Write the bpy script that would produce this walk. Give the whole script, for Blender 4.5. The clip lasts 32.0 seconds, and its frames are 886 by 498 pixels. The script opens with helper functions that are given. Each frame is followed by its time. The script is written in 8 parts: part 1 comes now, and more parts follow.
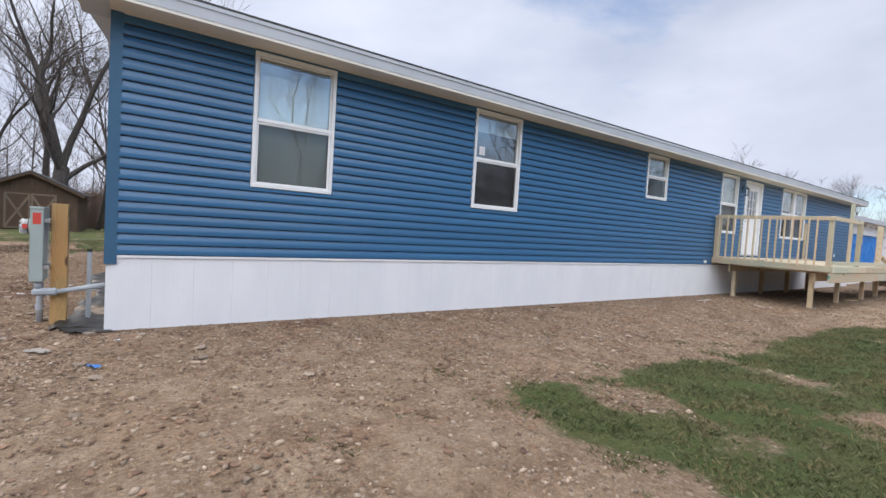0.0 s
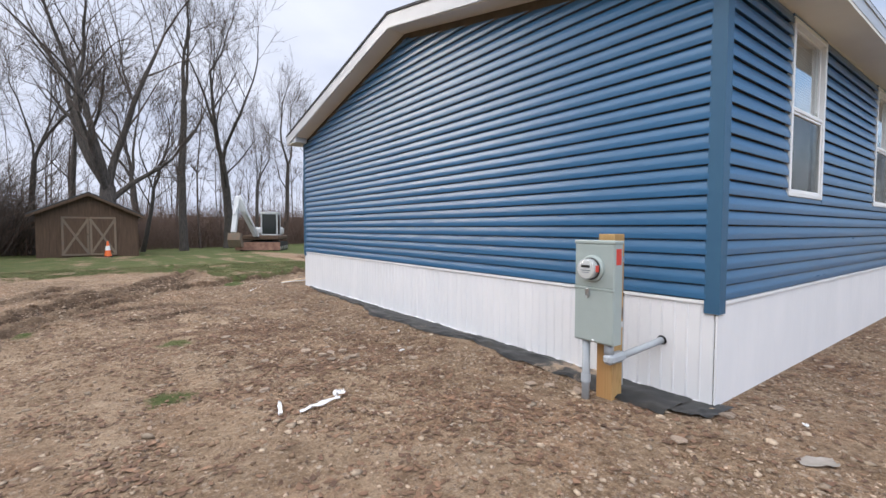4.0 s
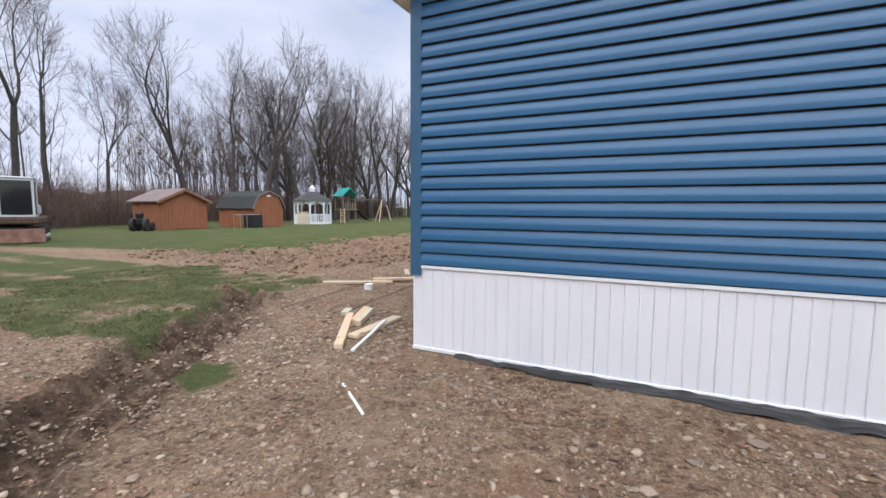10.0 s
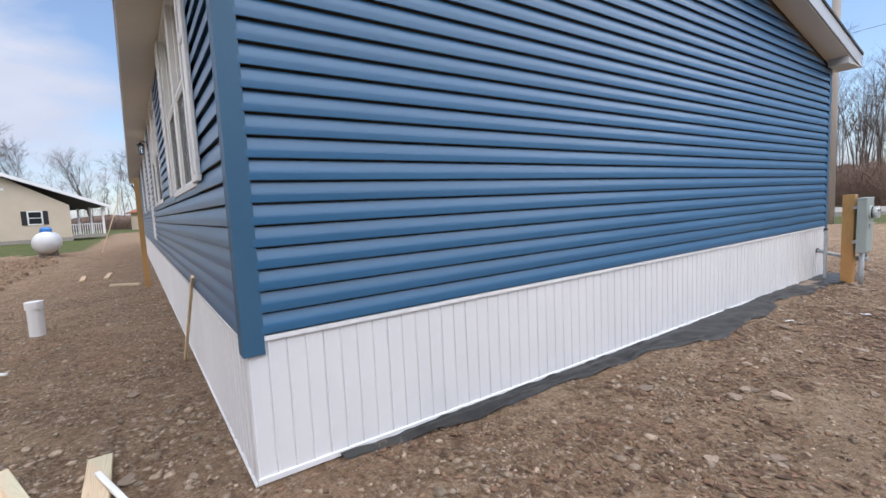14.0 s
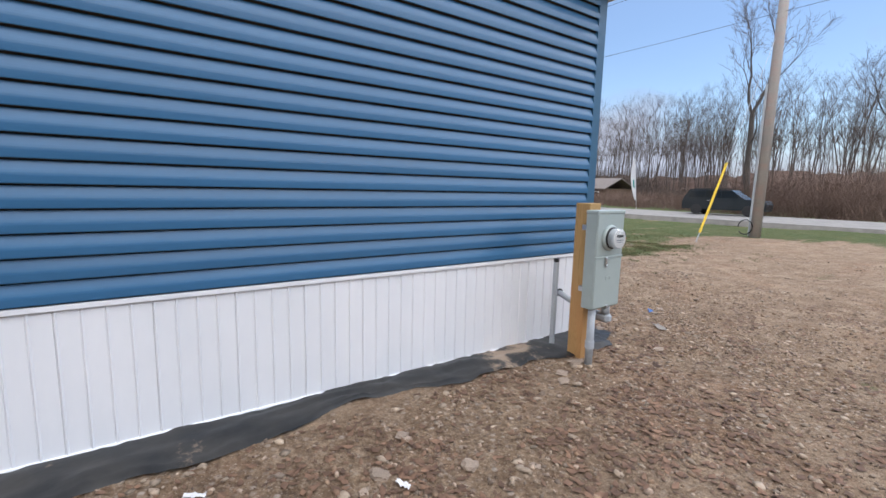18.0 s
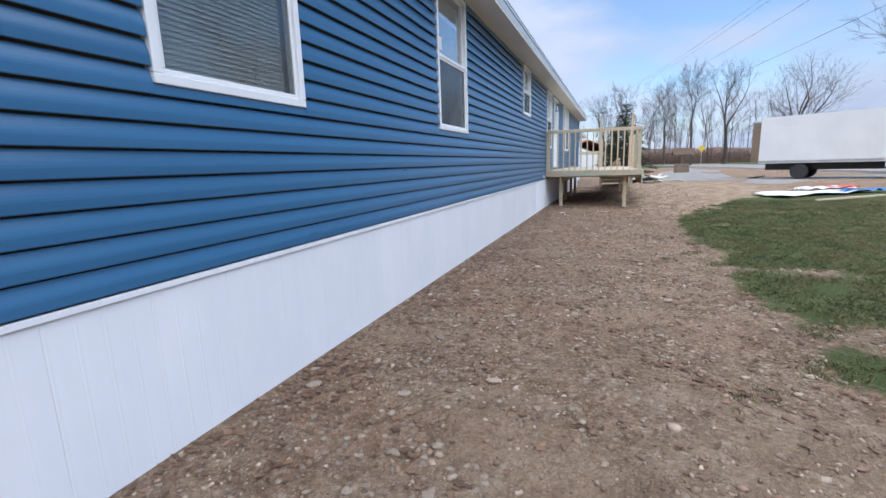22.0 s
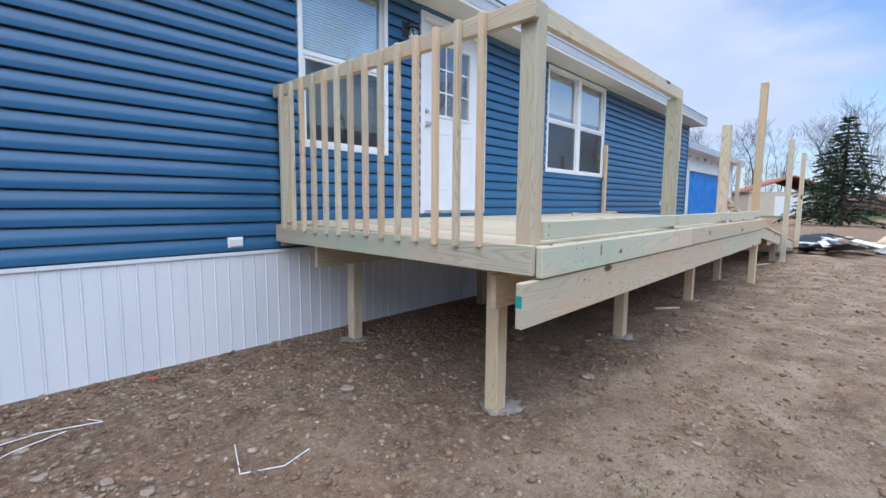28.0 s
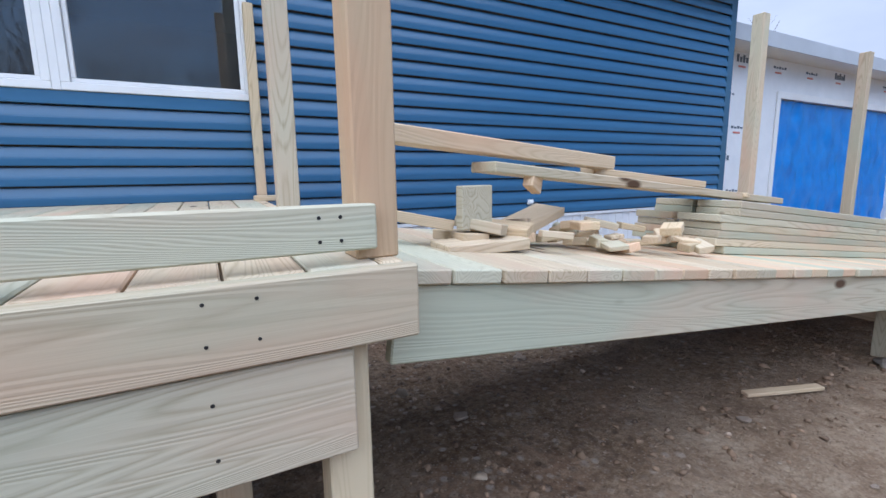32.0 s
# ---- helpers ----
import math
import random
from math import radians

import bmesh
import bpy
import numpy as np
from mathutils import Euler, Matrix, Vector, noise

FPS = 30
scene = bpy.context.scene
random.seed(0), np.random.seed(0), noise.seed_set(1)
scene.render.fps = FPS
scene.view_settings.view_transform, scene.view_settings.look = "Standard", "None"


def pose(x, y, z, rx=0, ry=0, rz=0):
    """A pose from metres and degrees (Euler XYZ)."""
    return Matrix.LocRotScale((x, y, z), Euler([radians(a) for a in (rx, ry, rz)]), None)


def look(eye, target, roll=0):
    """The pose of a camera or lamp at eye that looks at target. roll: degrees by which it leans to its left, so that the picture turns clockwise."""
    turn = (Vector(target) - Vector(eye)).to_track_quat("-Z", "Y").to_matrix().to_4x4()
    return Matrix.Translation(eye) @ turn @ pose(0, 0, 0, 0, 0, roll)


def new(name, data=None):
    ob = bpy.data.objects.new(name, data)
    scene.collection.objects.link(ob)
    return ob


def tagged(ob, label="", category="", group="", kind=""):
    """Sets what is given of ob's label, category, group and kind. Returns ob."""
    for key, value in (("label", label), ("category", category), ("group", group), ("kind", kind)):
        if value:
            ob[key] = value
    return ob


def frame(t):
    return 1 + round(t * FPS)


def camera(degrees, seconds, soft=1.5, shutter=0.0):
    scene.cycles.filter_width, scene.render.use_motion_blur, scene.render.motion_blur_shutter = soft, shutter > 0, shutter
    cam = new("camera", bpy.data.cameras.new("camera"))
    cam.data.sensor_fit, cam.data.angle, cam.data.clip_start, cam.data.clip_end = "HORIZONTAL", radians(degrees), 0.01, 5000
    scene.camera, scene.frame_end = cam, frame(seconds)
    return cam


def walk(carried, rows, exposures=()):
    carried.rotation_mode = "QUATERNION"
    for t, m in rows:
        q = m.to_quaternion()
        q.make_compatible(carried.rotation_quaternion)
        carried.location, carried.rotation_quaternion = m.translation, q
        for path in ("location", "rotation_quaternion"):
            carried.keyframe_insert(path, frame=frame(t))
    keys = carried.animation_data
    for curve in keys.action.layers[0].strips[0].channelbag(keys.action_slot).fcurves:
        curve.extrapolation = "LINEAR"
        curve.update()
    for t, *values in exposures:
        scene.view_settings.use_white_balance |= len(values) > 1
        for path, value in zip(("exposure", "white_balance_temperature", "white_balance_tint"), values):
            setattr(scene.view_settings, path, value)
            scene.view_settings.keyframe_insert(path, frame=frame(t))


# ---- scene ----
cam = camera(89.7, 32.0)
PATH = [
    (0, (0.288, -5.817, 1.279), (1.412, -4.165, 1.195), 3.55),
    (0.5, (-0.228, -5.327, 1.288), (0.926, -3.694, 1.254), 3.26),
    (1, (-0.823, -4.877, 1.373), (0.360, -3.265, 1.417), 2.12),
    (1.5, (-1.398, -4.357, 1.373), (-0.298, -2.687, 1.413), 0.17),
    (2, (-2.051, -3.790, 1.356), (-1.202, -1.979, 1.377), -1.84),
    (2.5, (-2.492, -3.205, 1.281), (-1.724, -1.359, 1.242), -1.52),
    (3, (-2.834, -2.659, 1.379), (-1.980, -0.852, 1.306), -1.20),
    (3.5, (-3.203, -2.072, 1.371), (-2.174, -0.360, 1.275), -0.59),
    (5.5, (-4.697, 0.499, 1.276), (-3.278, 1.907, 1.235), 0.69),
    (6, (-4.778, 1.157, 1.280), (-3.353, 2.560, 1.223), -0.03),
    (6.5, (-4.817, 1.816, 1.279), (-3.396, 3.220, 1.185), -0.65),
    (7, (-4.739, 2.433, 1.274), (-3.223, 3.731, 1.141), -0.15),
    (7.5, (-4.625, 3.209, 1.291), (-3.062, 4.453, 1.186), -0.20),
    (8, (-4.501, 3.972, 1.313), (-2.894, 5.160, 1.230), -0.37),
    (8.5, (-4.331, 4.708, 1.364), (-2.702, 5.866, 1.269), -0.82),
    (9, (-4.142, 5.432, 1.355), (-2.457, 6.509, 1.295), -0.87),
    (9.5, (-3.851, 6.152, 1.361), (-2.096, 7.111, 1.310), -0.31),
    (10, (-3.577, 6.902, 1.328), (-1.788, 7.777, 1.145), 0.35),
    (10.5, (-3.219, 7.553, 1.260), (-1.404, 8.354, 1.009), 1.06),
    (11, (-2.861, 8.274, 1.276), (-0.994, 8.969, 1.102), 0.51),
    (11.5, (-2.454, 8.936, 1.274), (-0.522, 9.428, 1.110), 0.91),
    (12, (-2.189, 9.554, 1.398), (-0.213, 9.797, 1.211), 1.91),
    (12.5, (-2.029, 10.093, 1.440), (-0.039, 10.016, 1.258), 1.08),
    (13, (-2.007, 10.236, 1.479), (-0.037, 9.925, 1.332), 0.92),
    (13.5, (-2.120, 9.965, 1.520), (-0.262, 9.225, 1.366), -1.00),
    (14, (-2.438, 9.373, 1.437), (-0.800, 8.241, 1.245), -2.80),
    (14.5, (-2.507, 8.778, 1.314), (-0.957, 7.539, 1.063), -1.50),
    (16.5, (-2.413, 6.103, 1.416), (-0.753, 5.013, 1.179), 1.05),
    (17, (-2.532, 5.306, 1.448), (-0.924, 4.139, 1.217), 0.44),
    (17.5, (-2.780, 4.531, 1.413), (-1.168, 3.373, 1.167), -0.27),
    (18, (-2.790, 3.746, 1.416), (-1.173, 2.602, 1.139), 1.40),
    (18.5, (-2.871, 2.982, 1.403), (-1.158, 1.982, 1.143), 0.92),
    (19, (-2.769, 2.162, 1.357), (-0.939, 1.413, 1.059), 1.48),
    (19.5, (-2.624, 1.257, 1.337), (-0.687, 0.942, 0.952), 1.62),
    (20, (-2.303, 0.473, 1.267), (-0.342, 0.464, 0.874), 0.50),
    (20.5, (-1.941, -0.229, 1.280), (-0.003, 0.058, 0.879), 1.08),
    (21, (-1.425, -0.803, 1.303), (0.469, -0.303, 0.903), -0.44),
    (21.5, (-0.754, -1.354, 1.293), (1.105, -0.744, 0.881), -1.73),
    (22, (-0.067, -1.874, 1.272), (1.765, -1.162, 0.905), -1.91),
    (22.5, (0.666, -2.342, 1.358), (2.478, -1.507, 1.225), -2.29),
    (23, (1.501, -2.609, 1.377), (3.211, -1.572, 1.340), -2.81),
    (23.5, (2.375, -2.861, 1.355), (3.992, -1.688, 1.260), -2.39),
    (24, (3.301, -3.074, 1.305), (4.841, -1.803, 1.191), -1.76),
    (24.5, (4.281, -3.268, 1.279), (5.754, -1.920, 1.158), -2.07),
    (25, (5.262, -3.489, 1.264), (6.779, -2.195, 1.106), -0.55),
    (25.5, (6.283, -3.555, 1.287), (7.830, -2.298, 1.122), 0.30),
    (27.5, (10.120, -3.561, 1.258), (11.610, -2.233, 1.122), 2.22),
    (28, (11.132, -3.616, 1.209), (12.581, -2.253, 1.001), 0.48),
    (28.5, (12.175, -3.600, 1.222), (13.576, -2.188, 1.019), -1.00),
    (29, (13.128, -3.634, 1.239), (14.544, -2.240, 1.011), -2.28),
    (29.5, (14.096, -3.564, 1.231), (15.459, -2.122, 0.979), -2.85),
    (30, (15.043, -3.590, 1.210), (16.346, -2.090, 0.958), -2.50),
    (30.5, (16.056, -3.527, 1.200), (17.292, -1.987, 0.884), -2.30),
    (31, (17.012, -3.525, 1.215), (18.158, -1.912, 0.912), -1.90),
    (31.5, (17.912, -3.407, 1.207), (18.850, -1.692, 0.784), -1.40),
    (32, (18.920, -3.335, 1.170), (19.842, -1.588, 0.853), -0.90),
]
EXPOSURES = [(0.0, 0.50, 6250, 10), (1.5, 0.46, 6200, 10), (3.0, 0.58, 6250, 10), (7.0, 0.6, 6400, 10), (9.5, 0.58, 6150, 11), (11.0, 0.56, 6150, 11), (13.0, 0.52, 6100, 11), (17.0, 0.44, 6050, 10), (19.0, 0.54, 5950, 10), (20.3, 0.54, 6000, 10), (21.0, 0.52, 6100, 10), (22.6, 0.55, 5400, 8), (24.0, 0.57, 5350, 8), (25.0, 0.51, 5400, 8), (28.0, 0.50, 5450, 9), (30.0, 0.41, 5450, 11), (32.0, 0.45, 5400, 10)]
walk(cam, [(t, look(eye, target, roll)) for t, eye, target, roll in PATH], EXPOSURES)

# ---------------------------------------------------------------- world and sun
SUN_ELEV, SUN_AZ = 68.0, 225.0
world = bpy.data.worlds.new("sky")
scene.world = world
world.use_nodes = True
wt = world.node_tree
wt.nodes.clear()
w_out = wt.nodes.new("ShaderNodeOutputWorld")
w_bg = wt.nodes.new("ShaderNodeBackground")
w_sky = wt.nodes.new("ShaderNodeTexSky")
w_sky.sky_type, w_sky.sun_disc = "NISHITA", False
w_sky.sun_elevation, w_sky.sun_rotation = radians(SUN_ELEV), radians(SUN_AZ)
w_sky.air_density, w_sky.dust_density, w_sky.ozone_density = 1.0, 0.6, 1.6
w_co = wt.nodes.new("ShaderNodeTexCoord")
# clouds: broken fleece with blue between, closing up towards the horizon and towards +y
w_map = wt.nodes.new("ShaderNodeMapping")
w_map.inputs["Scale"].default_value = (1.0, 1.0, 2.4)
w_map.inputs["Location"].default_value = (0.35, 0.9, 0.1)
w_no = wt.nodes.new("ShaderNodeTexNoise")
w_no.inputs["Scale"].default_value = 1.9
w_no.inputs["Detail"].default_value = 7.0
w_no.inputs["Roughness"].default_value = 0.52
w_no.inputs["Distortion"].default_value = 0.25
w_sep = wt.nodes.new("ShaderNodeSeparateXYZ")
w_up = wt.nodes.new("ShaderNodeMapRange")
w_up.inputs["From Min"].default_value, w_up.inputs["From Max"].default_value = 0.0, 0.55
w_up.inputs["To Min"].default_value, w_up.inputs["To Max"].default_value = 0.16, -0.10
w_side = wt.nodes.new("ShaderNodeVectorMath")
w_side.operation = "DOT_PRODUCT"
w_side.inputs[1].default_value = (-0.05, 0.20, 0.0)
w_s1 = wt.nodes.new("ShaderNodeMath")
w_s2 = wt.nodes.new("ShaderNodeMath")
w_ra = wt.nodes.new("ShaderNodeValToRGB")
w_ra.color_ramp.elements[0].position, w_ra.color_ramp.elements[1].position = 0.39, 0.54
w_ra.color_ramp.elements[0].color = (0.10, 0.10, 0.10, 1)
w_no2 = wt.nodes.new("ShaderNodeTexNoise")
w_no2.inputs["Scale"].default_value = 2.6
w_no2.inputs["Detail"].default_value = 6.0
w_cl = wt.nodes.new("ShaderNodeValToRGB")
w_cl.color_ramp.elements[0].position, w_cl.color_ramp.elements[1].position = 0.32, 0.68
w_cl.color_ramp.elements[0].color = (3.1, 3.35, 4.1, 1)
w_cl.color_ramp.elements[1].color = (4.35, 4.5, 5.1, 1)
w_mix = wt.nodes.new("ShaderNodeMix")
w_mix.data_type = "RGBA"
L = wt.links.new
L(w_co.outputs["Generated"], w_map.inputs["Vector"])
L(w_co.outputs["Generated"], w_sep.inputs[0])
L(w_co.outputs["Generated"], w_side.inputs[0])
L(w_map.outputs[0], w_no.inputs["Vector"])
L(w_map.outputs[0], w_no2.inputs["Vector"])
L(w_sep.outputs["Z"], w_up.inputs["Value"])
L(w_no.outputs["Fac"], w_s1.inputs[0])
L(w_up.outputs[0], w_s1.inputs[1])
L(w_s1.outputs[0], w_s2.inputs[0])
L(w_side.outputs["Value"], w_s2.inputs[1])
L(w_s2.outputs[0], w_ra.inputs[0])
L(w_no2.outputs["Fac"], w_cl.inputs[0])
L(w_ra.outputs[0], w_mix.inputs["Factor"])
w_blue = wt.nodes.new("ShaderNodeVectorMath")
w_blue.operation = "SCALE"
w_blue.inputs["Scale"].default_value = 1.3
L(w_sky.outputs[0], w_blue.inputs[0])
L(w_blue.outputs[0], w_mix.inputs["A"])
# cloud made brighter towards +y, away from the sun lamp, for the back wall
w_tow = wt.nodes.new("ShaderNodeVectorMath")
w_tow.operation = "DOT_PRODUCT"
w_tow.inputs[1].default_value = (0.10, 0.90, 0.0)
w_gain = wt.nodes.new("ShaderNodeMapRange")
w_gain.inputs["From Min"].default_value, w_gain.inputs["From Max"].default_value = -0.8, 0.9
w_gain.inputs["To Min"].default_value, w_gain.inputs["To Max"].default_value = 0.94, 1.42
w_lit = wt.nodes.new("ShaderNodeVectorMath")
w_lit.operation = "SCALE"
L(w_co.outputs["Generated"], w_tow.inputs[0])
L(w_tow.outputs["Value"], w_gain.inputs["Value"])
L(w_gain.outputs[0], w_lit.inputs["Scale"])
L(w_cl.outputs[0], w_lit.inputs[0])
L(w_lit.outputs[0], w_mix.inputs["B"])
# glow added to the sky, off the sun lamp, for the gable's sheen
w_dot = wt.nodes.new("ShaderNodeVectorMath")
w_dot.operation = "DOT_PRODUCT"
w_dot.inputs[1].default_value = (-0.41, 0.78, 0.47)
w_glow_mask = wt.nodes.new("ShaderNodeMapRange")
w_glow_mask.interpolation_type = "SMOOTHSTEP"
w_glow_mask.inputs["From Min"].default_value, w_glow_mask.inputs["From Max"].default_value = 0.945, 1.0
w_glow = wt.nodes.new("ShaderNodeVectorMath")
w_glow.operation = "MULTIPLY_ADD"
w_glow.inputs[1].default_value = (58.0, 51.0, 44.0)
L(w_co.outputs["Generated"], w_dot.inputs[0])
L(w_dot.outputs["Value"], w_glow_mask.inputs["Value"])
L(w_glow_mask.outputs[0], w_glow.inputs[0])
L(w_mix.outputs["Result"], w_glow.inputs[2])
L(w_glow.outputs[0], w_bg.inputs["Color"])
w_bg.inputs["Strength"].default_value = 0.10
L(w_bg.outputs[0], w_out.inputs[0])

sun = new("sun", bpy.data.lights.new("sun", "SUN"))
sun.data.energy, sun.data.angle, sun.data.color = 3.1, radians(100), (1.0, 0.95, 0.88)
_a, _e = radians(SUN_AZ), radians(SUN_ELEV)
sun.matrix_world = look((math.sin(_a) * math.cos(_e) * 50, math.cos(_a) * math.cos(_e) * 50, math.sin(_e) * 50), (0, 0, 0))

# ---------------------------------------------------------------- materials
MATS = {}


def nodes_of(name, rough=0.6, metal=0.0, spec=0.5):
    m = bpy.data.materials.new(name)
    m.use_nodes = True
    b = m.node_tree.nodes["Principled BSDF"]
    b.inputs["Roughness"].default_value, b.inputs["Metallic"].default_value = rough, metal
    b.inputs["Specular IOR Level"].default_value = spec
    MATS[name] = m
    return m, m.node_tree, b


def surf(name, c1, c2, scale=3.0, rough=0.6, bump=0.1, fine=60.0, rand=0.0, metal=0.0, stretch=(1, 1, 1), spec=0.5, place="object", detail=5.0, rough2=None, island=False):
    """A surface of two colours mixed by a coarse noise, with fine relief; rand: how far one piece differs from the next in brightness."""
    m, t, b = nodes_of(name, rough, metal, spec)
    n, l = t.nodes.new, t.links.new
    if place == "world":
        src = n("ShaderNodeNewGeometry").outputs["Position"]
    else:
        src = n("ShaderNodeTexCoord").outputs["Object"]
    info = n("ShaderNodeObjectInfo")
    mp = n("ShaderNodeMapping")
    mp.inputs["Scale"].default_value = stretch
    if place != "world":
        off = n("ShaderNodeVectorMath")
        off.operation = "ADD"
        mul = n("ShaderNodeVectorMath")
        mul.operation = "SCALE"
        mul.inputs[0].default_value = (37.0, 19.0, 53.0)
        l(info.outputs["Random"], mul.inputs["Scale"])
        l(src, off.inputs[0])
        l(mul.outputs[0], off.inputs[1])
        src = off.outputs[0]
    l(src, mp.inputs["Vector"])
    a = n("ShaderNodeTexNoise")
    a.inputs["Scale"].default_value, a.inputs["Detail"].default_value, a.inputs["Roughness"].default_value = scale, detail, 0.6
    l(mp.outputs[0], a.inputs["Vector"])
    r = n("ShaderNodeValToRGB")
    r.color_ramp.elements[0].position, r.color_ramp.elements[1].position = 0.32, 0.68
    r.color_ramp.elements[0].color, r.color_ramp.elements[1].color = (*c1, 1), (*c2, 1)
    l(a.outputs["Fac"], r.inputs[0])
    col = r.outputs[0]
    if rand:
        h = n("ShaderNodeHueSaturation")
        mr = n("ShaderNodeMapRange")
        mr.inputs["To Min"].default_value, mr.inputs["To Max"].default_value = 1 - rand, 1 + rand
        l(n("ShaderNodeNewGeometry").outputs["Random Per Island"] if island else info.outputs["Random"], mr.inputs["Value"])
        l(mr.outputs[0], h.inputs["Value"])
        l(col, h.inputs["Color"])
        col = h.outputs[0]
    l(col, b.inputs["Base Color"])
    f = n("ShaderNodeTexNoise")
    f.inputs["Scale"].default_value, f.inputs["Detail"].default_value = fine, 3.0
    l(mp.outputs[0], f.inputs["Vector"])
    if bump:
        bp = n("ShaderNodeBump")
        bp.inputs["Strength"].default_value, bp.inputs["Distance"].default_value = bump, 0.01
        l(f.outputs["Fac"], bp.inputs["Height"])
        l(bp.outputs[0], b.inputs["Normal"])
    if rough2 is not None:
        rr = n("ShaderNodeMapRange")
        rr.inputs["To Min"].default_value, rr.inputs["To Max"].default_value = rough, rough2
        l(a.outputs["Fac"], rr.inputs["Value"])
        l(rr.outputs[0], b.inputs["Roughness"])
    return m


def wood(name, c1, c2, c3, rough=0.65, rand=0.12, knots=True):
    """Sawn softwood: long grain along local x, rings drawn out into arches, dark knots, and a green tinge of preservative in patches."""
    m, t, b = nodes_of(name, rough, 0.0, 0.3)
    n, l = t.nodes.new, t.links.new
    co, info = n("ShaderNodeTexCoord"), n("ShaderNodeObjectInfo")
    off, mul = n("ShaderNodeVectorMath"), n("ShaderNodeVectorMath")
    off.operation, mul.operation = "ADD", "SCALE"
    mul.inputs[0].default_value = (91.0, 3.1, 2.3)
    l(info.outputs["Random"], mul.inputs["Scale"])
    l(co.outputs["Object"], off.inputs[0])
    l(mul.outputs[0], off.inputs[1])
    mp = n("ShaderNodeMapping")
    mp.inputs["Scale"].default_value = (0.33, 5.2, 5.2)
    l(off.outputs[0], mp.inputs["Vector"])
    big = n("ShaderNodeTexNoise")
    big.inputs["Scale"].default_value, big.inputs["Detail"].default_value, big.inputs["Distortion"].default_value = 1.3, 1.5, 0.4
    l(mp.outputs[0], big.inputs["Vector"])
    sc = n("ShaderNodeMath")
    sc.operation = "MULTIPLY"
    sc.inputs[1].default_value = 38.0
    l(big.outputs["Fac"], sc.inputs[0])
    fr = n("ShaderNodeMath")
    fr.operation = "PINGPONG"
    fr.inputs[1].default_value = 0.5
    l(sc.outputs[0], fr.inputs[0])
    mp2 = n("ShaderNodeMapping")
    mp2.inputs["Scale"].default_value = (2.5, 130.0, 130.0)
    l(off.outputs[0], mp2.inputs["Vector"])
    fib = n("ShaderNodeTexNoise")
    fib.inputs["Scale"].default_value, fib.inputs["Detail"].default_value = 1.0, 3.0
    l(mp2.outputs[0], fib.inputs["Vector"])
    mixf = n("ShaderNodeMath")
    mixf.operation = "MULTIPLY_ADD"
    mixf.inputs[1].default_value = 0.42
    l(fib.outputs["Fac"], mixf.inputs[0])
    l(fr.outputs[0], mixf.inputs[2])
    r = n("ShaderNodeValToRGB")
    e = r.color_ramp.elements
    e[0].position, e[1].position = 0.06, 0.46
    e[0].color, e[1].color = (*c2, 1), (*c1, 1)
    l(mixf.outputs[0], r.inputs[0])
    col = r.outputs[0]
    # patches of another tone
    pat = n("ShaderNodeTexNoise")
    pat.inputs["Scale"].default_value = 1.1
    l(off.outputs[0], pat.inputs["Vector"])
    pr = n("ShaderNodeValToRGB")
    pr.color_ramp.elements[0].position, pr.color_ramp.elements[1].position = 0.42, 0.66
    l(pat.outputs["Fac"], pr.inputs[0])
    gm = n("ShaderNodeMath")
    gm.operation = "MULTIPLY"
    gm.inputs[1].default_value = 0.8
    l(pr.outputs[0], gm.inputs[0])
    gx = n("ShaderNodeMix")
    gx.data_type = "RGBA"
    l(gm.outputs[0], gx.inputs["Factor"])
    l(col, gx.inputs["A"])
    gx.inputs["B"].default_value = (*c3, 1)
    col = gx.outputs["Result"]
    # warm heartwood drawn out along the grain
    mh = n("ShaderNodeMapping")
    mh.inputs["Scale"].default_value, mh.inputs["Location"].default_value = (0.8, 3.0, 3.0), (7.0, 1.0, 4.0)
    l(off.outputs[0], mh.inputs["Vector"])
    hw = n("ShaderNodeTexNoise")
    hw.inputs["Scale"].default_value, hw.inputs["Detail"].default_value = 1.4, 4.0
    l(mh.outputs[0], hw.inputs["Vector"])
    hr = n("ShaderNodeValToRGB")
    hr.color_ramp.elements[0].position, hr.color_ramp.elements[1].position = 0.48, 0.70
    hr.color_ramp.elements[1].color = (0.8, 0.8, 0.8, 1)
    l(hw.outputs["Fac"], hr.inputs[0])
    hx = n("ShaderNodeMix")
    hx.data_type = "RGBA"
    l(hr.outputs[0], hx.inputs["Factor"])
    l(col, hx.inputs["A"])
    hx.inputs["B"].default_value = (c1[0] * 1.04, c1[1] * 0.86, c1[2] * 0.84, 1)
    col = hx.outputs["Result"]
    if knots:
        mk = n("ShaderNodeMapping")
        mk.inputs["Scale"].default_value = (1.5, 4.0, 4.0)
        l(off.outputs[0], mk.inputs["Vector"])
        vo = n("ShaderNodeTexVoronoi")
        vo.inputs["Scale"].default_value = 1.2
        l(mk.outputs[0], vo.inputs["Vector"])
        kr = n("ShaderNodeValToRGB")
        kr.color_ramp.elements[0].position, kr.color_ramp.elements[1].position = 0.07, 0.13
        kr.color_ramp.elements[0].color, kr.color_ramp.elements[1].color = (1, 1, 1, 1), (0, 0, 0, 1)
        l(vo.outputs["Distance"], kr.inputs[0])
        kx = n("ShaderNodeMix")
        kx.data_type = "RGBA"
        l(kr.outputs[0], kx.inputs["Factor"])
        l(col, kx.inputs["A"])
        kx.inputs["B"].default_value = (0.10, 0.055, 0.028, 1)
        col = kx.outputs["Result"]
    h, mr = n("ShaderNodeHueSaturation"), n("ShaderNodeMapRange")
